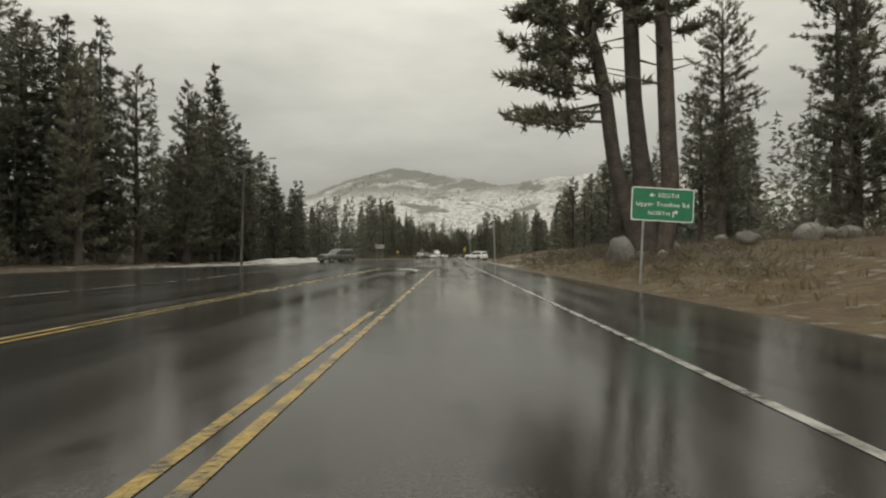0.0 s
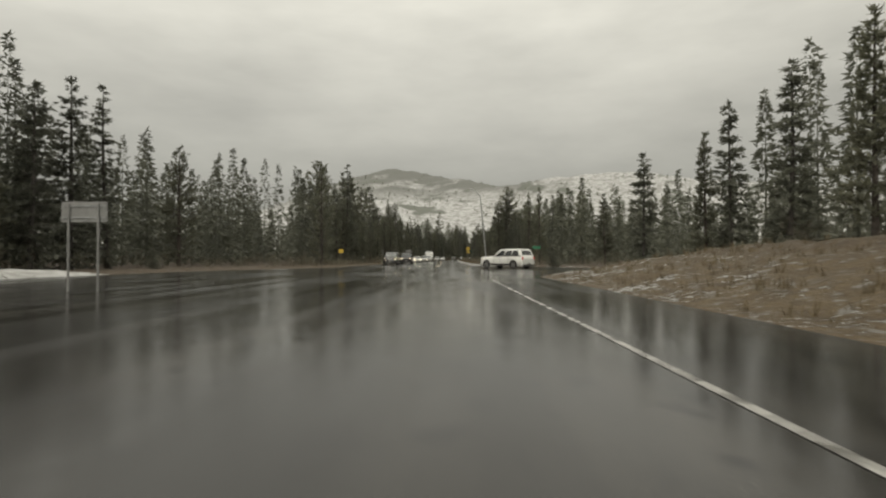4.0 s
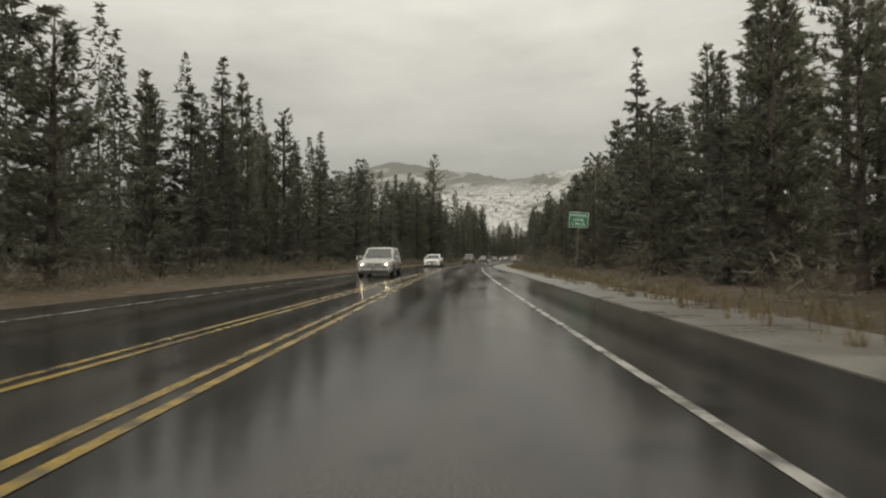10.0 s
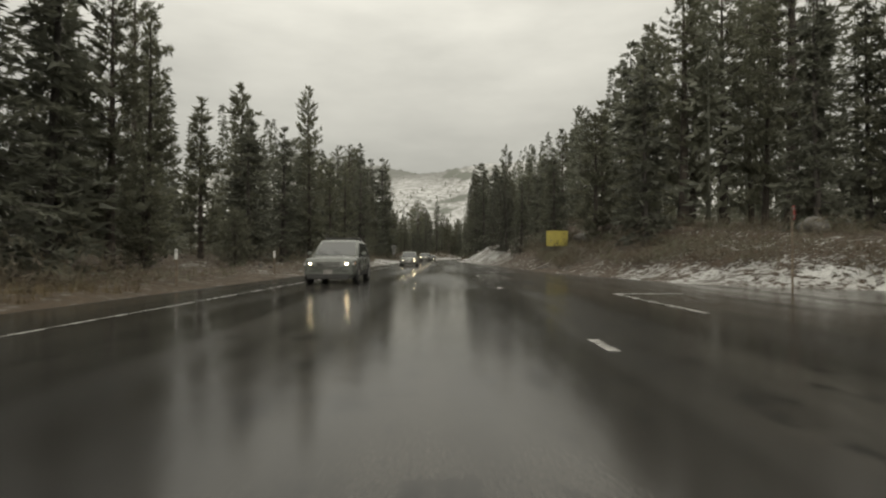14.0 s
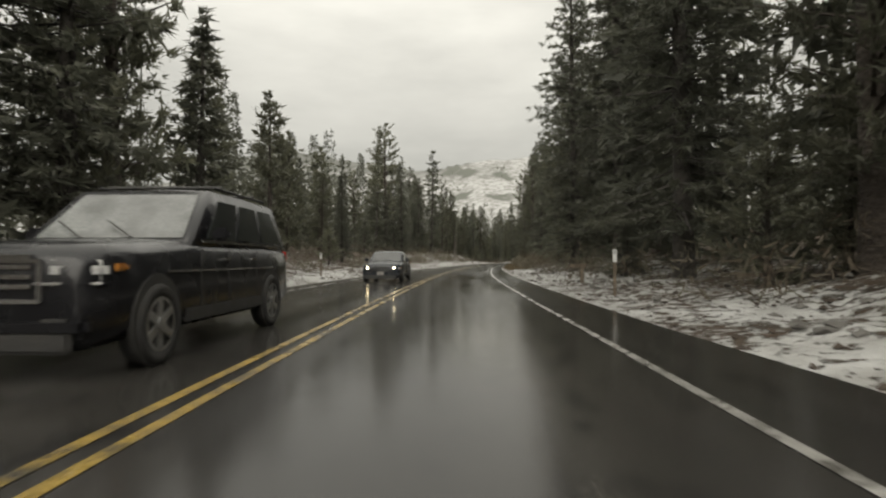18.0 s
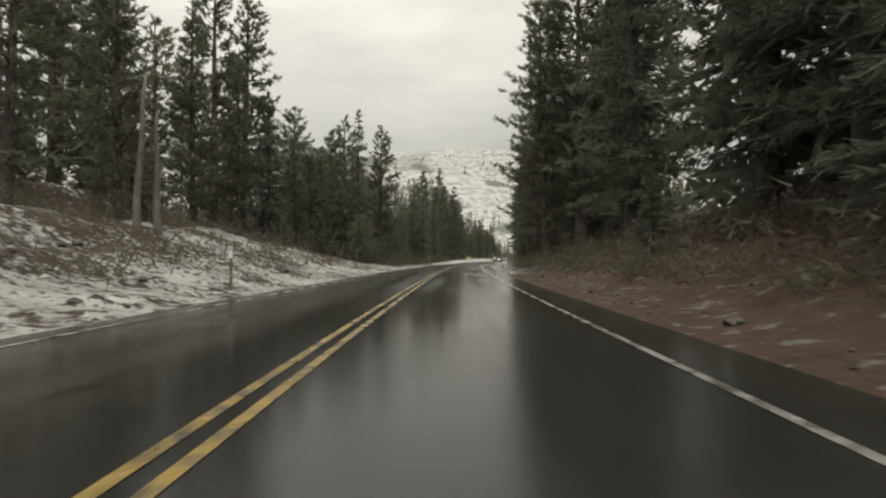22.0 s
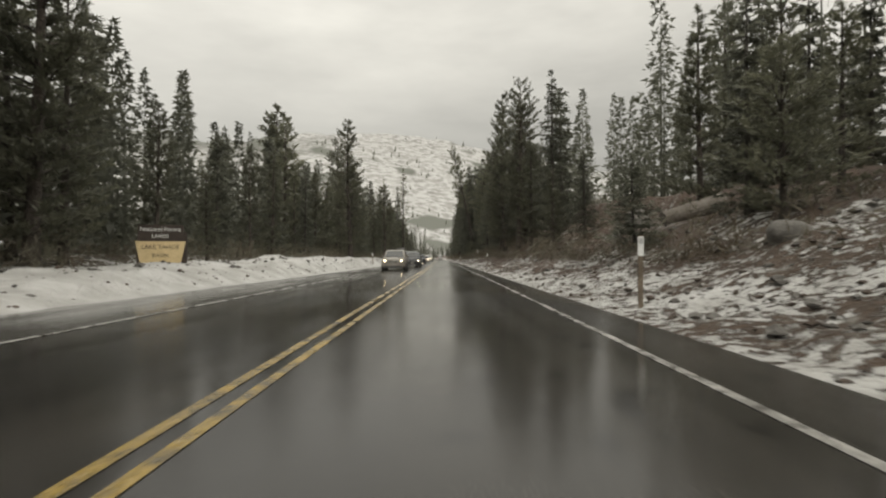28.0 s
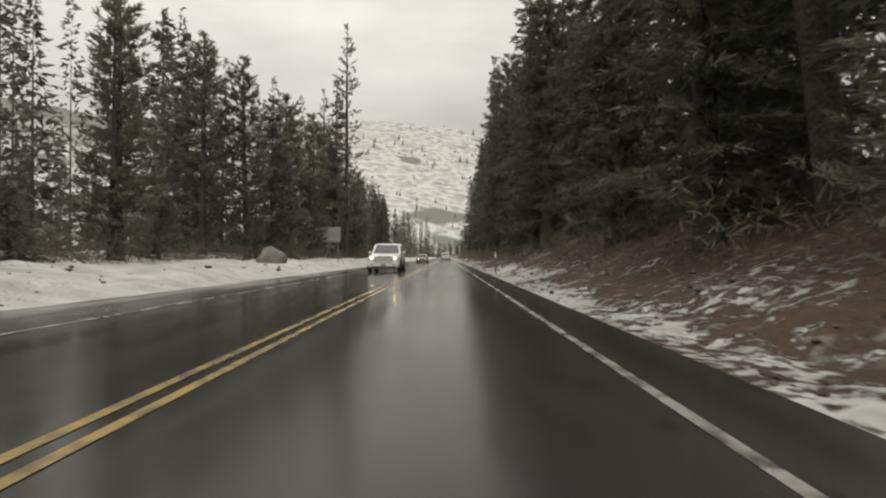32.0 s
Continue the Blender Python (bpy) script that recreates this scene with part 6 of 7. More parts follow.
def grass(name, n, seed, spans, label):
    rng = np.random.default_rng(seed)
    vs, fs = [], []
    for _ in range(n):
        u0, u1, d0, d1, h = spans[rng.integers(len(spans))]
        u, d = rng.uniform(u0, u1), rng.uniform(d0, d1)
        x, y = at(u, d)
        z = float(rough_z(np.array(u), np.array(d))) - 0.02
        for _ in range(9):
            a, l = rng.uniform(0, 6.28), h * rng.uniform(0.5, 1.2)
            t = rng.uniform(0.1, 0.55)
            bx, by = x + rng.normal() * 0.07, y + rng.normal() * 0.07
            w = 0.012
            b = len(vs)
            vs += [(bx - w * math.sin(a), by + w * math.cos(a), z), (bx + w * math.sin(a), by - w * math.cos(a), z), (bx + math.cos(a) * l * t, by + math.sin(a) * l * t, z + l)]
            fs.append((b, b + 1, b + 2))
    return tagged(mesh_object(name, vs, fs, M_GRASS), label, "grass", kind="stuff")

grass("dry_grass", 5200, 2, [(0, 60, 7.2, 18, 0.32), (40, 110, 7, 18, 0.34), (160, 345, 6.5, 9.5, 0.4), (200, 345, 6.4, 8.2, 0.42), (180, 330, -15, -10.8, 0.42), (340, 420, -9, -6.8, 0.35), (590, 640, 5, 7, 0.3)], "dry straw-coloured grass along the verge")

# ---------------------------------------------------------------- vehicles
M_TYRE = mat("tyre_rubber", (0.025, 0.025, 0.025), (0.04, 0.038, 0.035), 0.75, 6, 40, 0.3)
M_RIM = mat("alloy_rim", (0.5, 0.5, 0.5), (0.34, 0.34, 0.33), 0.35, 6, 30, 0.05, metal=0.8)
M_TRIM = mat("black_plastic_trim", (0.03, 0.03, 0.03), (0.045, 0.043, 0.04), 0.55, 4, 40, 0.1)
M_CHROME = mat("chrome_trim", (0.62, 0.62, 0.62), (0.5, 0.5, 0.5), 0.18, 4, 30, 0.02, metal=1.0)
M_GLASS = mat("tinted_car_glass", (0.03, 0.034, 0.034), (0.022, 0.024, 0.024), 0.06, 3, 20, 0.0, rough2=0.12, spec=0.8)
# pale grey base puts the sky's reflection on the wet glass into its colour
M_WINDSHIELD = mat("wet_sky_pale_windshield", (0.2, 0.208, 0.204), (0.08, 0.083, 0.08), 0.06, 2.0, 30, 0.05, rough2=0.2, spec=0.8)
M_HEAD = glow("lit_headlight", (1.0, 0.82, 0.5), 20.0)
M_LENS = mat("unlit_lamp_glass", (0.55, 0.55, 0.53), (0.4, 0.4, 0.4), 0.12, 6, 30, 0.05, spec=0.8)
M_MARKER = mat("amber_marker_lens", (0.5, 0.2, 0.03), (0.4, 0.16, 0.03), 0.25, 6, 30, 0.03)
M_AMBER = glow("amber_lamp", (1.0, 0.42, 0.06), 3.0)
M_TAIL = glow("red_tail_lamp", (0.4, 0.02, 0.015), 0.15)

def paint(name, c):
    return mat(name, c, tuple(0.82 * v for v in c), 0.2, 1.5, 60, 0.0, rough2=0.34, coat=0.25, spec=0.32, grainy=0.15)

M_PLATE = mat("dirty_plate", (0.3, 0.29, 0.27), (0.17, 0.16, 0.15), 0.6, 6, 40, 0.1)
PAINTS = {"black": paint("black_car_paint", (0.012, 0.012, 0.014)), "silver": paint("silver_car_paint", (0.42, 0.42, 0.4)), "white": paint("white_car_paint", (0.72, 0.72, 0.69)),
          "red": paint("dark_red_car_paint", (0.055, 0.02, 0.016)), "gold": paint("champagne_car_paint", (0.25, 0.23, 0.2)), "grey": paint("grey_green_car_paint", (0.13, 0.137, 0.125)), "moss": paint("dark_green_car_paint", (0.1, 0.105, 0.09)), "dark": paint("dark_grey_car_paint", (0.03, 0.034, 0.04))}
# length, width, height, belt, hood height, cowl, roof front, roof rear, tail (from the middle, forward positive), ground clearance
SHAPES = {"suv": (5.3, 2.04, 1.9, 1.22, 1.19, 0.92, 0.12, -2.25, -2.6, 0.3), "wagon": (4.8, 1.84, 1.62, 1.0, 0.95, 1.05, 0.2, -1.95, -2.32, 0.26), "sedan": (4.85, 1.82, 1.46, 0.94, 0.9, 0.95, 0.15, -1.15, -1.75, 0.2),
          "crossover": (4.75, 1.9, 1.7, 1.06, 1.02, 1.12, 0.1, -1.75, -2.2, 0.27), "van": (5.1, 2.0, 1.75, 1.06, 1.0, 1.5, 0.65, -2.3, -2.52, 0.2), "pickup": (5.7, 1.98, 1.9, 1.22, 1.18, 1.3, 0.55, -1.05, -1.25, 0.38)}

def loft(bm, rings):
    rows = [[bm.verts.new(p) for p in r] for r in rings]
    n = len(rows[0])
    for a, b in zip(rows, rows[1:]):
        for k in range(n):
            bm.faces.new((a[k], a[(k + 1) % n], b[(k + 1) % n], b[k]))
    bm.faces.new(rows[0][::-1])
    bm.faces.new(rows[-1])
    return bm

def shaded(bm):
    bmesh.ops.recalc_face_normals(bm, faces=bm.faces)
    for f in bm.faces:
        f.smooth = True
    return bm

def wheel(parent, x, y, r, w=0.23):
    hub = part("wheel", bpy.data.meshes.new("wheel_hub"), None, parent)
    hub.data.materials.append(M_TRIM)
    bm = bmesh.new()
    bmesh.ops.create_cone(bm, cap_ends=True, segments=14, radius1=r * 0.3, radius2=r * 0.3, depth=w * 0.5, matrix=Matrix.Rotation(radians(90), 4, "Y"))
    bm.to_mesh(hub.data)
    bm.free()
    hub.matrix_basis = pose(x, y, r)
    bm = bmesh.new()
    prof = [(r * 0.66, -w / 2 + 0.02), (r * 0.92, -w / 2), (r, -w / 2 + 0.04), (r, w / 2 - 0.04), (r * 0.92, w / 2), (r * 0.66, w / 2 - 0.02)]
    n = 22
    rows = [[bm.verts.new((b, a * math.cos(6.2832 * k / n), a * math.sin(6.2832 * k / n))) for a, b in prof] for k in range(n)]
    for k in range(n):
        for j in range(len(prof)):
            i = (j + 1) % len(prof)
            bm.faces.new((rows[k][j], rows[k][i], rows[(k + 1) % n][i], rows[(k + 1) % n][j]))
    part("tyre", shaded(bm), M_TYRE, hub)
    bm = bmesh.new()
    s = 1 if x > 0 else -1
    for k in range(6):
        a = 6.2832 * k / 6
        box(bm, (0.03, r * 0.2, r * 0.6), (s * (w / 2 - 0.032), -math.sin(a) * r * 0.35, math.cos(a) * r * 0.35), 0.0, Matrix.Rotation(a, 4, "X"))
    bmesh.ops.create_cone(bm, cap_ends=True, segments=14, radius1=r * 0.18, radius2=r * 0.15, depth=0.05, matrix=Matrix.Translation((s * (w / 2 - 0.025), 0, 0)) @ Matrix.Rotation(radians(90), 4, "Y"))
    for k in range(n):
        a0, a1 = 6.2832 * k / n, 6.2832 * (k + 1) / n
        q = [bm.verts.new((s * (w / 2 - 0.015), rr * math.cos(a), rr * math.sin(a))) for a, rr in ((a0, r * 0.6), (a1, r * 0.6), (a1, r * 0.68), (a0, r * 0.68))]
        bm.faces.new(q)
    part("rim", bm, M_RIM, hub, "spoked alloy rim")

def vehicle(shape, color, u, d, label, category, facing=180, lights=True, rack=False, shell=False, amber=False):
    L, W, H, belt, hood, cowl, rf, rr, tail, clear = SHAPES[shape]
    h, w = L / 2, W / 2
    name = {"suv": "suv", "crossover": "suv", "wagon": "station_wagon", "sedan": "sedan_car", "van": "minivan", "pickup": "pickup_truck"}[shape]
    top = thing(name, label, category, "vehicles on the road")
    pm = PAINTS[color]
    def ring(y, zt, wf, zb=None):
        zb = clear if zb is None else zb
        mid = zb + (zt - zb) * 0.5
        a = w * wf
        return [(-a * 0.9, y, zb), (-a, y, zb + 0.14), (-a, y, mid), (-a * 0.985, y, zt - 0.12), (-a * 0.9, y, zt - 0.02), (-a * 0.4, y, zt + 0.02), (a * 0.4, y, zt + 0.02), (a * 0.9, y, zt - 0.02), (a * 0.985, y, zt - 0.12), (a, y, mid), (a, y, zb + 0.14), (a * 0.9, y, zb)]
    rings = [ring(h, hood - 0.24, 0.78, clear + 0.02), ring(h - 0.06, hood - 0.12, 0.89, clear - 0.04), ring(h - 0.24, hood - 0.05, 0.97, clear - 0.02), ring(h - 0.7, hood - 0.03, 1.0), ring(cowl + 0.1, hood + 0.03, 1.0), ring(cowl - 0.2, belt, 1.0), ring(0, belt, 1.0), ring(-h * 0.55, belt + 0.01, 1.0)]
    if shape == "pickup":
        rings += [ring(-h + 0.2, belt, 0.99), ring(-h + 0.03, belt - 0.03, 0.97), ring(-h, belt - 0.2, 0.95, clear + 0.15)]
    elif shape == "sedan":
        rings += [ring(tail, belt + 0.02, 0.99), ring(-h + 0.15, belt - 0.02, 0.95), ring(-h, belt - 0.22, 0.88, clear + 0.1)]
    else:
        rings += [ring(-h + 0.25, belt, 0.98), ring(-h + 0.04, belt - 0.04, 0.94), ring(-h, belt - 0.3, 0.9, clear + 0.12)]
    bm = shaded(loft(bmesh.new(), rings[::-1]))
    part("body", bm, pm, top)
    # cabin: straight panes below, a crowned roof above
    wb, wr = w * 0.94, w * (0.8 if shape in ("suv", "pickup") else 0.77)
    yt = tail if shape in ("sedan", "pickup") else -h + 0.12
    zb, zr = belt - 0.03, H - 0.05
    base = [(-wb, cowl, zb), (wb, cowl, zb), (wb, yt, zb), (-wb, yt, zb)]
    roof = [(-wr, rf, zr), (wr, rf, zr), (wr, rr, zr - 0.01), (-wr, rr, zr - 0.01)]
    def hoop(y, z, half, crown, foot):
        return [(-foot, y, zb - 0.04), (-half, y, z), (-half * 0.9, y, z + crown * 0.6), (-half * 0.5, y, z + crown), (half * 0.5, y, z + crown), (half * 0.9, y, z + crown * 0.6), (half, y, z), (foot, y, zb - 0.04)]
    bm = bmesh.new()
    hoops = [hoop(cowl, zb, wb, 0.0, wb), hoop(rf, zr, wr, 0.0, wb), hoop(rf - 0.12, zr, wr, 0.035, wb), hoop((rf + rr) / 2, zr, wr, 0.06, wb), hoop(rr + 0.15, zr - 0.005, wr, 0.04, wb), hoop(rr, zr - 0.01, wr, 0.0, wb), hoop(yt, zb, wb, 0.0, wb)]
    bm = loft(bm, hoops)
    bmesh.ops.recalc_face_normals(bm, faces=bm.faces)
    sharp = [e for e in bm.edges if len(e.link_faces) == 2 and e.calc_face_angle(0) > 0.5 and min(v.co.z for v in e.verts) > zb - 0.01]
    bmesh.ops.bevel(bm, geom=sharp, offset=0.035, segments=2, affect="EDGES", clamp_overlap=True)
    part("cabin", shaded(bm), pm, top)
    def pane(name, p00, p10, p11, p01, a0, a1, b0, b1, out, label="", glass=None):
        """A pane on a sloping side, given its four corners and the share of it that is glass."""
        c = [Vector(p) for p in (p00, p10, p11, p01)]
        def on(s, t):
            return c[0].lerp(c[1], s).lerp(c[3].lerp(c[2], s), t)
        bm = bmesh.new()
        o = Vector(out).normalized()
        inner = [on(a0, b0), on(a1, b0), on(a1 - 0.015, b1), on(a0 + 0.015, b1)]
        f = [bm.verts.new(p + o * 0.014) for p in inner]
        g = [bm.verts.new(p - o * 0.03) for p in inner]
        bm.faces.new(f)
        for k in range(4):
            bm.faces.new((f[k], g[k], g[(k + 1) % 4], f[(k + 1) % 4]))
        bmesh.ops.recalc_face_normals(bm, faces=bm.faces)
        return part(name, bm, glass or M_GLASS, top, label)
    up = Vector((0, H - belt, cowl - rf))
    pane("windshield", base[1], base[0], roof[0], roof[1], 0.06, 0.94, 0.08, 0.92, up, "rain-wet windshield", M_WINDSHIELD if shape == "suv" and color == "black" else M_GLASS)
    back = Vector((0, -(H - belt), max(rr - yt, 0.05)))
    pane("rear_window", base[3], base[2], roof[2], roof[3], 0.1, 0.9, 0.18, 0.86, back)
    n_side = 2 if shape in ("sedan", "pickup") else 3
    for s in (-1, 1):
        p = [(s * wb, cowl, zb), (s * wb, yt, zb), (s * wr, rr, H - 0.06), (s * wr, rf, H - 0.05)]
        o = Vector((s * (H - belt), 0, wb - wr))
        for k in range(n_side):
            pane("window", *p, 0.1 + 0.84 * k / n_side, 0.1 + 0.84 * (k + 1) / n_side - 0.025, 0.1, 0.84, o)
        bm = bmesh.new()
        box(bm, (0.2, 0.12, 0.16), (s * (w + 0.1), cowl - 0.42, belt + 0.08), 0.04)
        part("mirror", bm, pm if shape != "pickup" else M_TRIM, top)
        # black sill trim, made taller to stand in for shade and spray down there
        bm = bmesh.new()
        box(bm, (0.03, L * 0.48, 0.15), (s * (w - 0.002), -0.1, clear + 0.12), 0.012)
        part("side_trim", bm, M_TRIM, top)
        for yy in (0.1, -0.85):
            if yy < 0 and shape == "pickup":
                continue
            bm = bmesh.new()
            box(bm, (0.03, 0.2, 0.035), (s * (w + 0.006), yy, belt - 0.2), 0.01)
            part("door_handle", bm, M_CHROME if color in ("black", "dark") else pm, top)
        rw = 0.39 if shape in ("suv", "pickup") else 0.34
        for y in (h - 0.92, -h + 1.05):
            bm = bmesh.new()
            bmesh.ops.create_cone(bm, cap_ends=True, segments=20, radius1=rw + 0.06, radius2=rw + 0.06, depth=0.05, matrix=Matrix.Translation((s * (w - 0.02), y, rw + 0.04)) @ Matrix.Rotation(radians(90), 4, "Y"))
            part("wheel_arch", bm, M_TRIM, top, "dark wheel arch")
            wheel(top, s * (w - 0.072), y, rw)
        zl = hood - 0.27
        bm = bmesh.new()
        box(bm, (0.46, 0.26, 0.17), (s * (w - 0.27), h - 0.16, zl), 0.05, Matrix.Rotation(s * -0.34, 4, "Z"))
        lens = part("headlight", bm, M_LENS, top, "clear headlight")
        bm = bmesh.new()
        box(bm, (0.05, 0.2, 0.07), (s * (w - 0.035), h - 0.36, zl + 0.02), 0.015, Matrix.Rotation(s * -0.1, 4, "Z"))
        part("side_marker", bm, M_MARKER, lens, "amber side marker")
        bm = bmesh.new()
        box(bm, (0.5, 0.1, 0.025), (s * (w - 0.29), h - 0.06, zl - 0.11), 0.008, Matrix.Rotation(s * -0.34, 4, "Z"))
        part("lamp_trim", bm, M_CHROME if shape in ("suv", "pickup") else M_TRIM, lens)
        bm = bmesh.new()
        box(bm, (0.26, 0.1, 0.12), (s * (w - 0.36), h - 0.02, clear + 0.2), 0.03)
        part("fog_lamp", bm, M_TRIM, top)
        for ys in ([cowl - 0.12, 0.02, -0.98] if n_side == 3 else [cowl - 0.12, -0.02, tail + 0.12]):
            bm = bmesh.new()
            box(bm, (0.012, 0.018, belt - clear - 0.3), (s * (w + 0.001), ys, (belt + clear) / 2 + 0.06))
            part("door_seam", bm, M_TRIM, top)
        bm = bmesh.new()
        box(bm, (0.014, L * 0.62, 0.02), (s * (w + 0.002), -0.1, belt - 0.33), 0.004)
        part("body_crease", bm, M_CHROME if color == "black" else pm, top)
        if lights:
            bm = bmesh.new()
            bmesh.ops.create_uvsphere(bm, u_segments=12, v_segments=8, radius=0.06, matrix=Matrix.Translation((s * (w - 0.3), h - 0.02, zl)) @ Matrix.Diagonal((1.15, 0.4, 0.9, 1)))
            part("bulb", bm, M_AMBER if amber else M_HEAD, lens, "lit lamp")
        bm = bmesh.new()
        box(bm, (0.16, 0.1, 0.3), (s * (w - 0.16), -h + 0.03, belt - 0.2), 0.03)
        part("tail_light", bm, M_TAIL, top, "red tail light")
    if shape in ("suv", "crossover", "van"):
        for s in (-1, 1):
            bm = bmesh.new()
            box(bm, (0.02, cowl - yt - 0.3, 0.035), (s * (wb + 0.016), (cowl + yt) / 2 - 0.1, belt + 0.0), 0.006)
            part("belt_trim", bm, M_CHROME if color in ("black", "silver") else M_TRIM, top)
    bm = bmesh.new()
    gh = 0.24 if shape in ("suv", "pickup") else 0.19
    for k in range(4):
        box(bm, (W * 0.46, 0.05, gh * 0.16), (0, h + 0.005, hood - 0.38 + gh * (k / 3 - 0.1)), 0.0)
    part("grille", bm, M_CHROME if shape in ("suv", "van", "wagon", "crossover") else M_TRIM, top, "slatted grille")
    bm = bmesh.new()
    box(bm, (W * 0.5, 0.04, gh * 1.2), (0, h - 0.03, hood - 0.36), 0.02)
    part("grille_back", bm, M_TRIM, top)
    if shape in ("suv", "pickup"):
        bm = bmesh.new()
        for zz in (hood - 0.36 - gh * 0.68, hood - 0.36 + gh * 0.68):
            box(bm, (W * 0.54, 0.06, 0.035), (0, h, zz), 0.012)
        for xx in (-W * 0.26, W * 0.26):
            box(bm, (0.04, 0.058, gh * 1.4), (xx, h - 0.002, hood - 0.36), 0.012)
        part("grille_frame", bm, M_CHROME, top, "chrome grille surround")
    for y, sgn in ((h - 0.02, 1), (-h + 0.02, -1)):
        bm = bmesh.new()
        box(bm, (W * 0.92, 0.16, 0.2), (0, y, clear + 0.16), 0.06)
        part("bumper", bm, M_CHROME if shape == "pickup" and color == "white" else pm, top)
        # dark intake strip, oversized and repeated behind, standing in for shade and spray
        bm = bmesh.new()
        box(bm, (W * 0.8, 0.08, 0.19), (0, y + sgn * 0.05, clear + 0.04), 0.03)
        part("air_intake", bm, M_TRIM, top)
        bm = bmesh.new()
        plate(bm, 0.32, 0.16, 0.012, 0.02, y + sgn * 0.1, clear + 0.2)
        part("number_plate", bm, M_PLATE, top, "dirty pale plate")
    for s in (-0.3, 0.28):
        bm = bmesh.new()
        a = Vector((s, cowl + 0.02, belt + 0.03))
        rod(bm, a, a + Vector((0.4, (rf - cowl) * 0.28, (H - belt) * 0.3)), 0.012, 0.01, 6)
        part("wiper", bm, M_TRIM, top)
    if rack:
        for s in (-1, 1):
            bm = bmesh.new()
            rod(bm, (s * (wr - 0.08), rf - 0.25, H + 0.03), (s * (wr - 0.08), rr + 0.2, H + 0.03), 0.02, 0.02, 8)
            part("roof_rail", bm, M_TRIM, top)
        for y in (rf - 0.5, rr + 0.7):
            bm = bmesh.new()
            rod(bm, (-wr + 0.05, y, H + 0.06), (wr - 0.05, y, H + 0.06), 0.022, 0.022, 8)
            part("roof_bar", bm, M_TRIM, top)
    if shape == "pickup":
        bm = bmesh.new()
        if shell:
            q = [(-w * 0.93, tail - 0.05, belt - 0.02), (w * 0.93, tail - 0.05, belt - 0.02), (w * 0.93, -h + 0.05, belt - 0.02), (-w * 0.93, -h + 0.05, belt - 0.02)]
            t = [(-w * 0.8, tail - 0.02, H - 0.03), (w * 0.8, tail - 0.02, H - 0.03), (w * 0.8, -h + 0.3, H - 0.06), (-w * 0.8, -h + 0.3, H - 0.06)]
            vb, vt = [bm.verts.new(p) for p in q], [bm.verts.new(p) for p in t]
            bm.faces.new(vt)
            for k in range(4):
                bm.faces.new((vb[k], vb[(k + 1) % 4], vt[(k + 1) % 4], vt[k]))
            bmesh.ops.recalc_face_normals(bm, faces=bm.faces)
            bmesh.ops.bevel(bm, geom=list({e for v in vt for e in v.link_edges}), offset=0.06, segments=2, affect="EDGES", clamp_overlap=True)
            part("canopy", bm, pm, top, "fibreglass bed canopy")
            for s in (-1, 1):
                bm = bmesh.new()
                c0 = Vector((s * w * 0.868, (tail - h) / 2 + 0.02, belt + 0.32))
                box(bm, (0.03, (tail + h) * 0.66, 0.34), c0, 0.012, Matrix.Rotation(s * -0.19, 4, "Y"))
                part("canopy_window", bm, M_GLASS, top)
        else:
            box(bm, (W * 0.84, h + tail - 0.3, 0.03), (0, (tail - h) / 2, belt + 0.02), 0.01)
            part("bed_cover", bm, M_TRIM, top)
    x, y = at(u, d)
    top.matrix_basis = pose(x, y, 0.0, 0, 0, heading(u) + facing)
    return top

def nose(u, shape):
    """The middle of an oncoming vehicle whose front stands at u."""
    return u + SHAPES[shape][0] / 2

ON = "in the oncoming lane with lit headlights"
FLEET = [("suv", "black", 155, -6.9, "large black suv " + ON, "suv", {"rack": True}), ("pickup", "black", 171, -5.8, "black pickup truck " + ON, "truck", {}), ("sedan", "white", 207.2, -5.7, "white sedan " + ON, "car", {}),
         ("van", "silver", 238, -4.6, "silver minivan with roof bars " + ON, "van", {"rack": True}), ("pickup", "white", 260, -4.0, "white pickup towing a trailer " + ON, "truck", {}), ("wagon", "silver", 300, -2.4, "silver wagon with roof rack " + ON, "car", {"rack": True}), ("sedan", "white", 333.5, -1.9, "white sedan " + ON, "car", {"lights": False}), ("pickup", "moss", 386, -2.0, "dark green pickup with canopy " + ON, "truck", {"shell": True, "amber": True}),
         ("crossover", "grey", 424, -2.3, "grey suv with roof rack " + ON, "suv", {"rack": True}), ("wagon", "grey", 466, -1.9, "grey station wagon " + ON, "car", {}), ("pickup", "moss", 531, -1.9, "dark green pickup truck " + ON, "truck", {}),
         ("suv", "black", 540.9, -1.95, "large black suv with chrome trim on the oncoming lane", "suv", {"rack": True, "lights": False}), ("sedan", "dark", 563, -1.9, "dark grey hatchback sedan " + ON, "car", {}),
         ("crossover", "gold", 911, -2.5, "champagne suv " + ON, "suv", {"rack": True}), ("crossover", "dark", 929, -1.9, "dark grey suv " + ON, "suv", {}), ("pickup", "grey", 934.6, -2.6, "grey-green pickup truck with canopy on the oncoming lane", "truck", {"shell": True, "lights": False}),
         ("crossover", "dark", 964.7, -2.3, "dark blue-grey suv on the oncoming lane", "suv", {"rack": True, "lights": False}), ("sedan", "silver", 992, -1.9, "silver sedan " + ON, "car", {}), ("suv", "white", 1031, -1.9, "pale boxy suv " + ON, "suv", {}),
         ("sedan", "gold", 1088, -1.9, "champagne sedan " + ON, "car", {})]
for shape, color, u, d, label, cat_, extra in FLEET:
    vehicle(shape, color, nose(u, shape), d, label, cat_, **extra)
vehicle("suv", "silver", 1132, 1.8, "silver suv driving ahead with red tail lights", "suv", facing=0, lights=False)
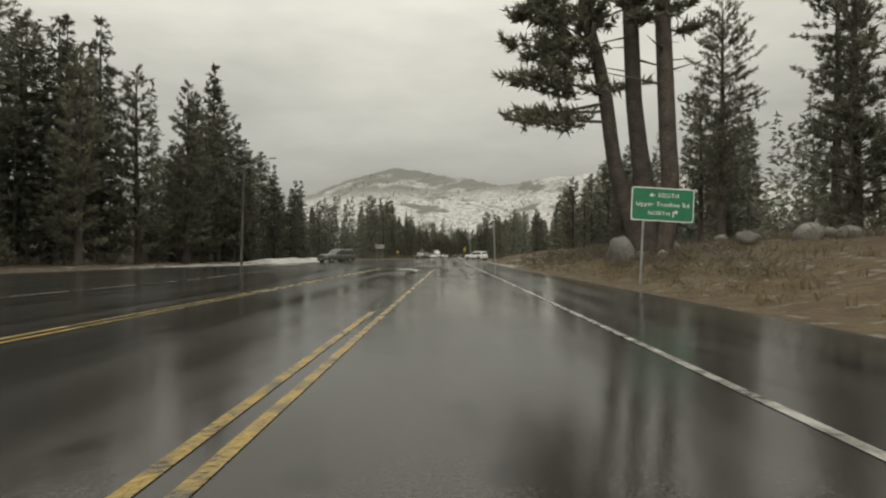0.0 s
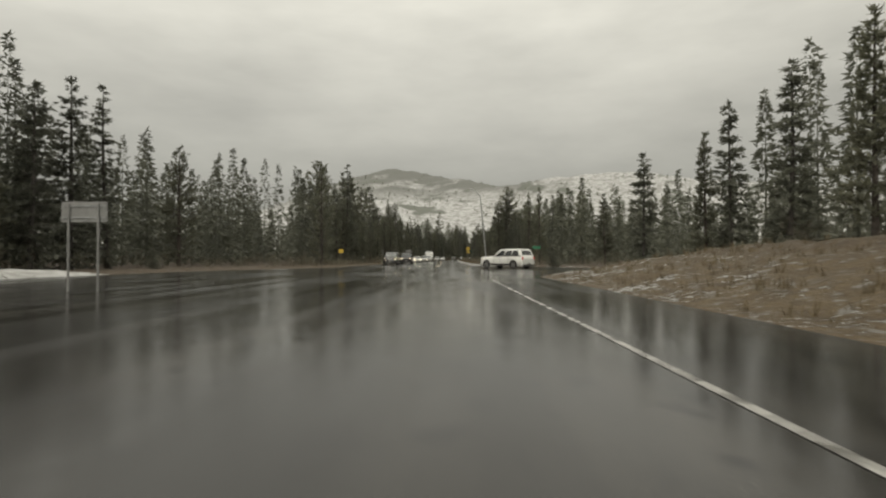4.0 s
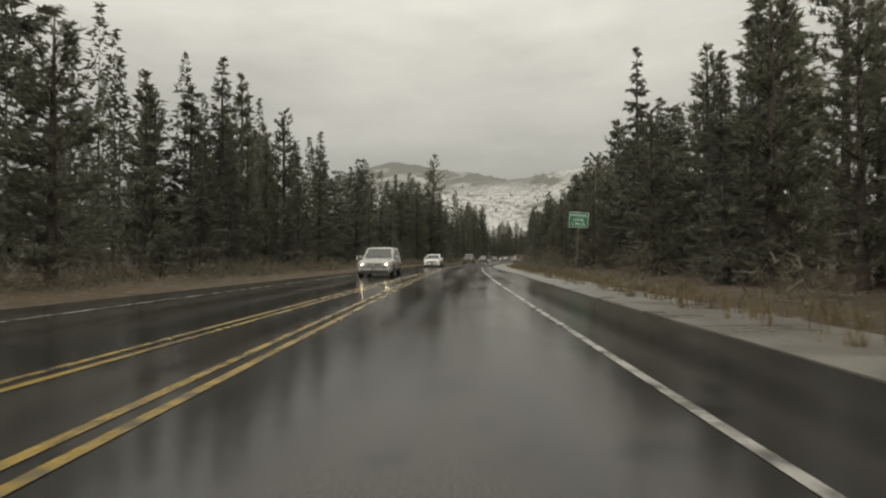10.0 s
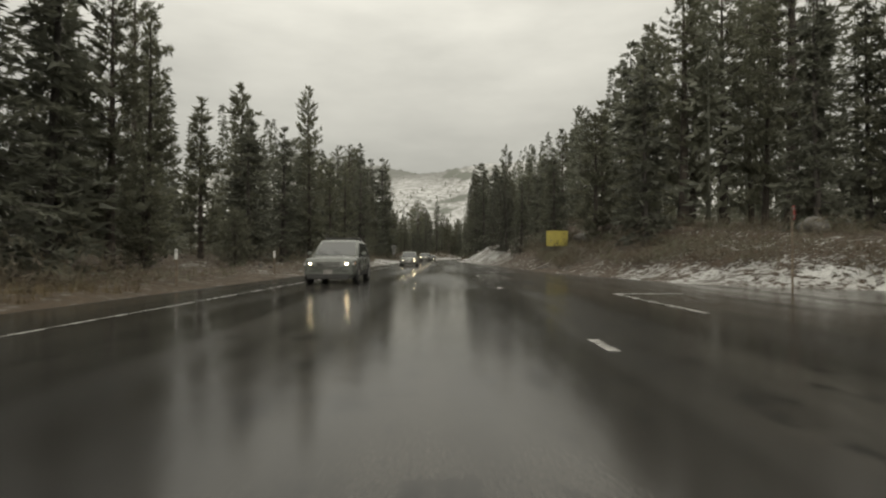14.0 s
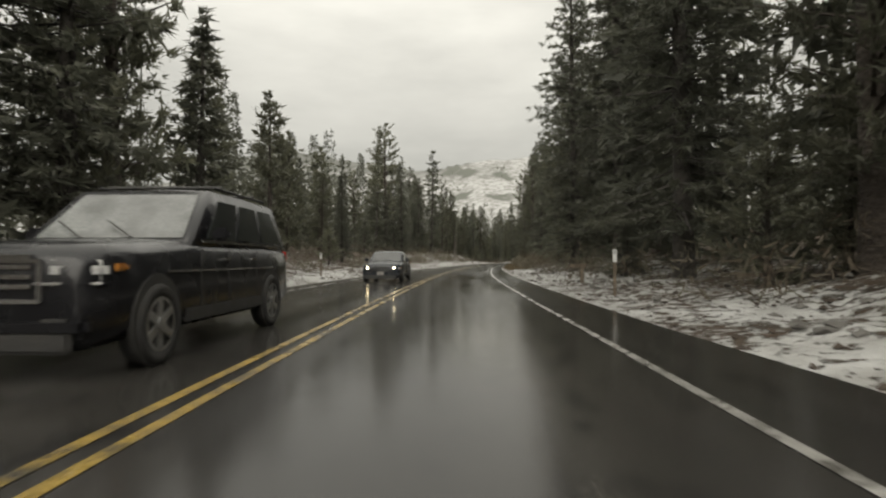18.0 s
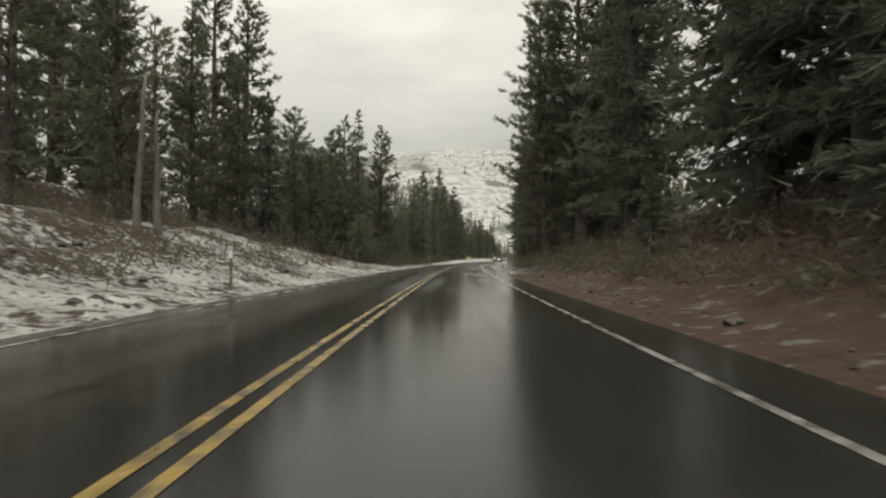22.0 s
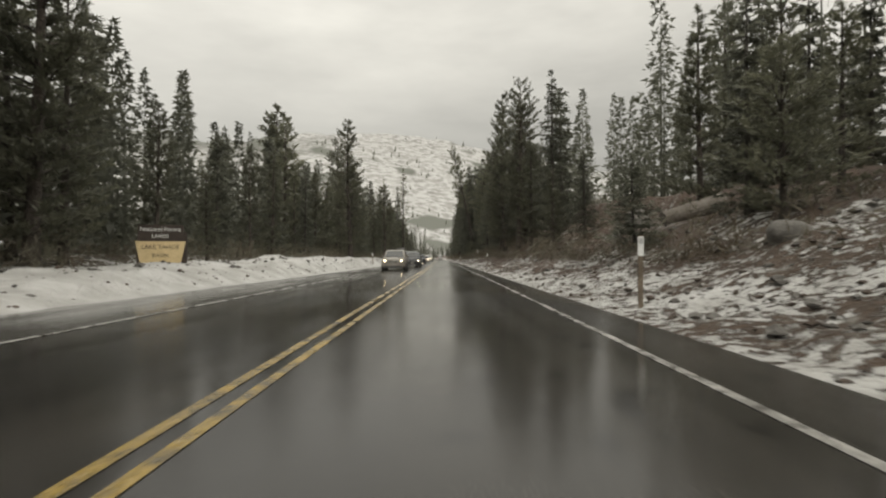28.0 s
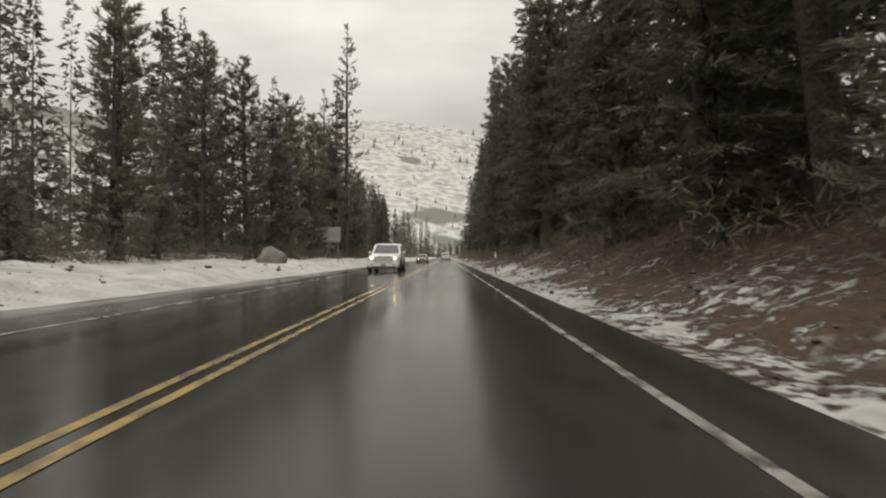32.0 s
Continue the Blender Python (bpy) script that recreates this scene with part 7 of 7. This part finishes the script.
vehicle("suv", "moss", 80.5, -14.4, "grey-green suv waiting at the side road", "suv", facing=142, lights=False, rack=True)
vehicle("suv", "white", 130, 7.0, "white suv waiting at the side road", "suv", facing=45, lights=False)

# travel trailer behind the white pickup
rv = thing("travel_trailer", "white travel trailer with dark stripes behind the pickup", "trailer")
bm = bmesh.new()
side = [(-3.4, 0.55), (-3.4, 3.0), (-3.1, 3.2), (2.9, 3.2), (3.5, 2.7), (3.55, 1.2), (3.2, 0.55)]
a = [bm.verts.new((-1.2, y, z)) for y, z in side]
b = [bm.verts.new((1.2, y, z)) for y, z in side]
bm.faces.new(a)
bm.faces.new(b[::-1])
for k in range(len(side)):
    j = (k + 1) % len(side)
    bm.faces.new((a[k], b[k], b[j], a[j]))
bmesh.ops.recalc_face_normals(bm, faces=bm.faces)
bmesh.ops.bevel(bm, geom=bm.edges[:], offset=0.05, segments=2, affect="EDGES", clamp_overlap=True)
part("shell", bm, PAINTS["white"], rv)
bm = bmesh.new()
box(bm, (1.7, 0.03, 0.22), (0, 3.25, 2.98), 0.01, Matrix.Rotation(radians(42), 4, "X"))
part("stripe", bm, M_TRIM, rv, "dark lettering bar")
for s in (-1, 1):
    for yy, ww in ((1.8, 0.9), (-0.4, 1.1), (-2.2, 0.7)):
        bm = bmesh.new()
        box(bm, (0.02, ww, 0.55), (s * 1.205, yy, 2.1), 0.01)
        part("window", bm, M_GLASS, rv)
    bm = bmesh.new()
    box(bm, (0.02, 6.4, 0.18), (s * 1.206, 0, 1.2), 0.0)
    part("stripe", bm, M_BROWNPAINT, rv, "brown side stripe")
    for yy in (-0.5, -1.3):
        wheel(rv, s * 1.08, yy, 0.36)
bm = bmesh.new()
rod(bm, (0, 3.3, 0.6), (0, 4.4, 0.55), 0.05, 0.05, 8)
part("drawbar", bm, M_TRIM, rv)
bm = bmesh.new()
box(bm, (0.7, 0.7, 0.22), (0, 0.2, 3.29), 0.05)
part("roof_vent", bm, PAINTS["white"], rv)
x, y = at(269.9, -4.1)
rv.matrix_basis = pose(x, y, 0, 0, 0, heading(270.6) + 180)
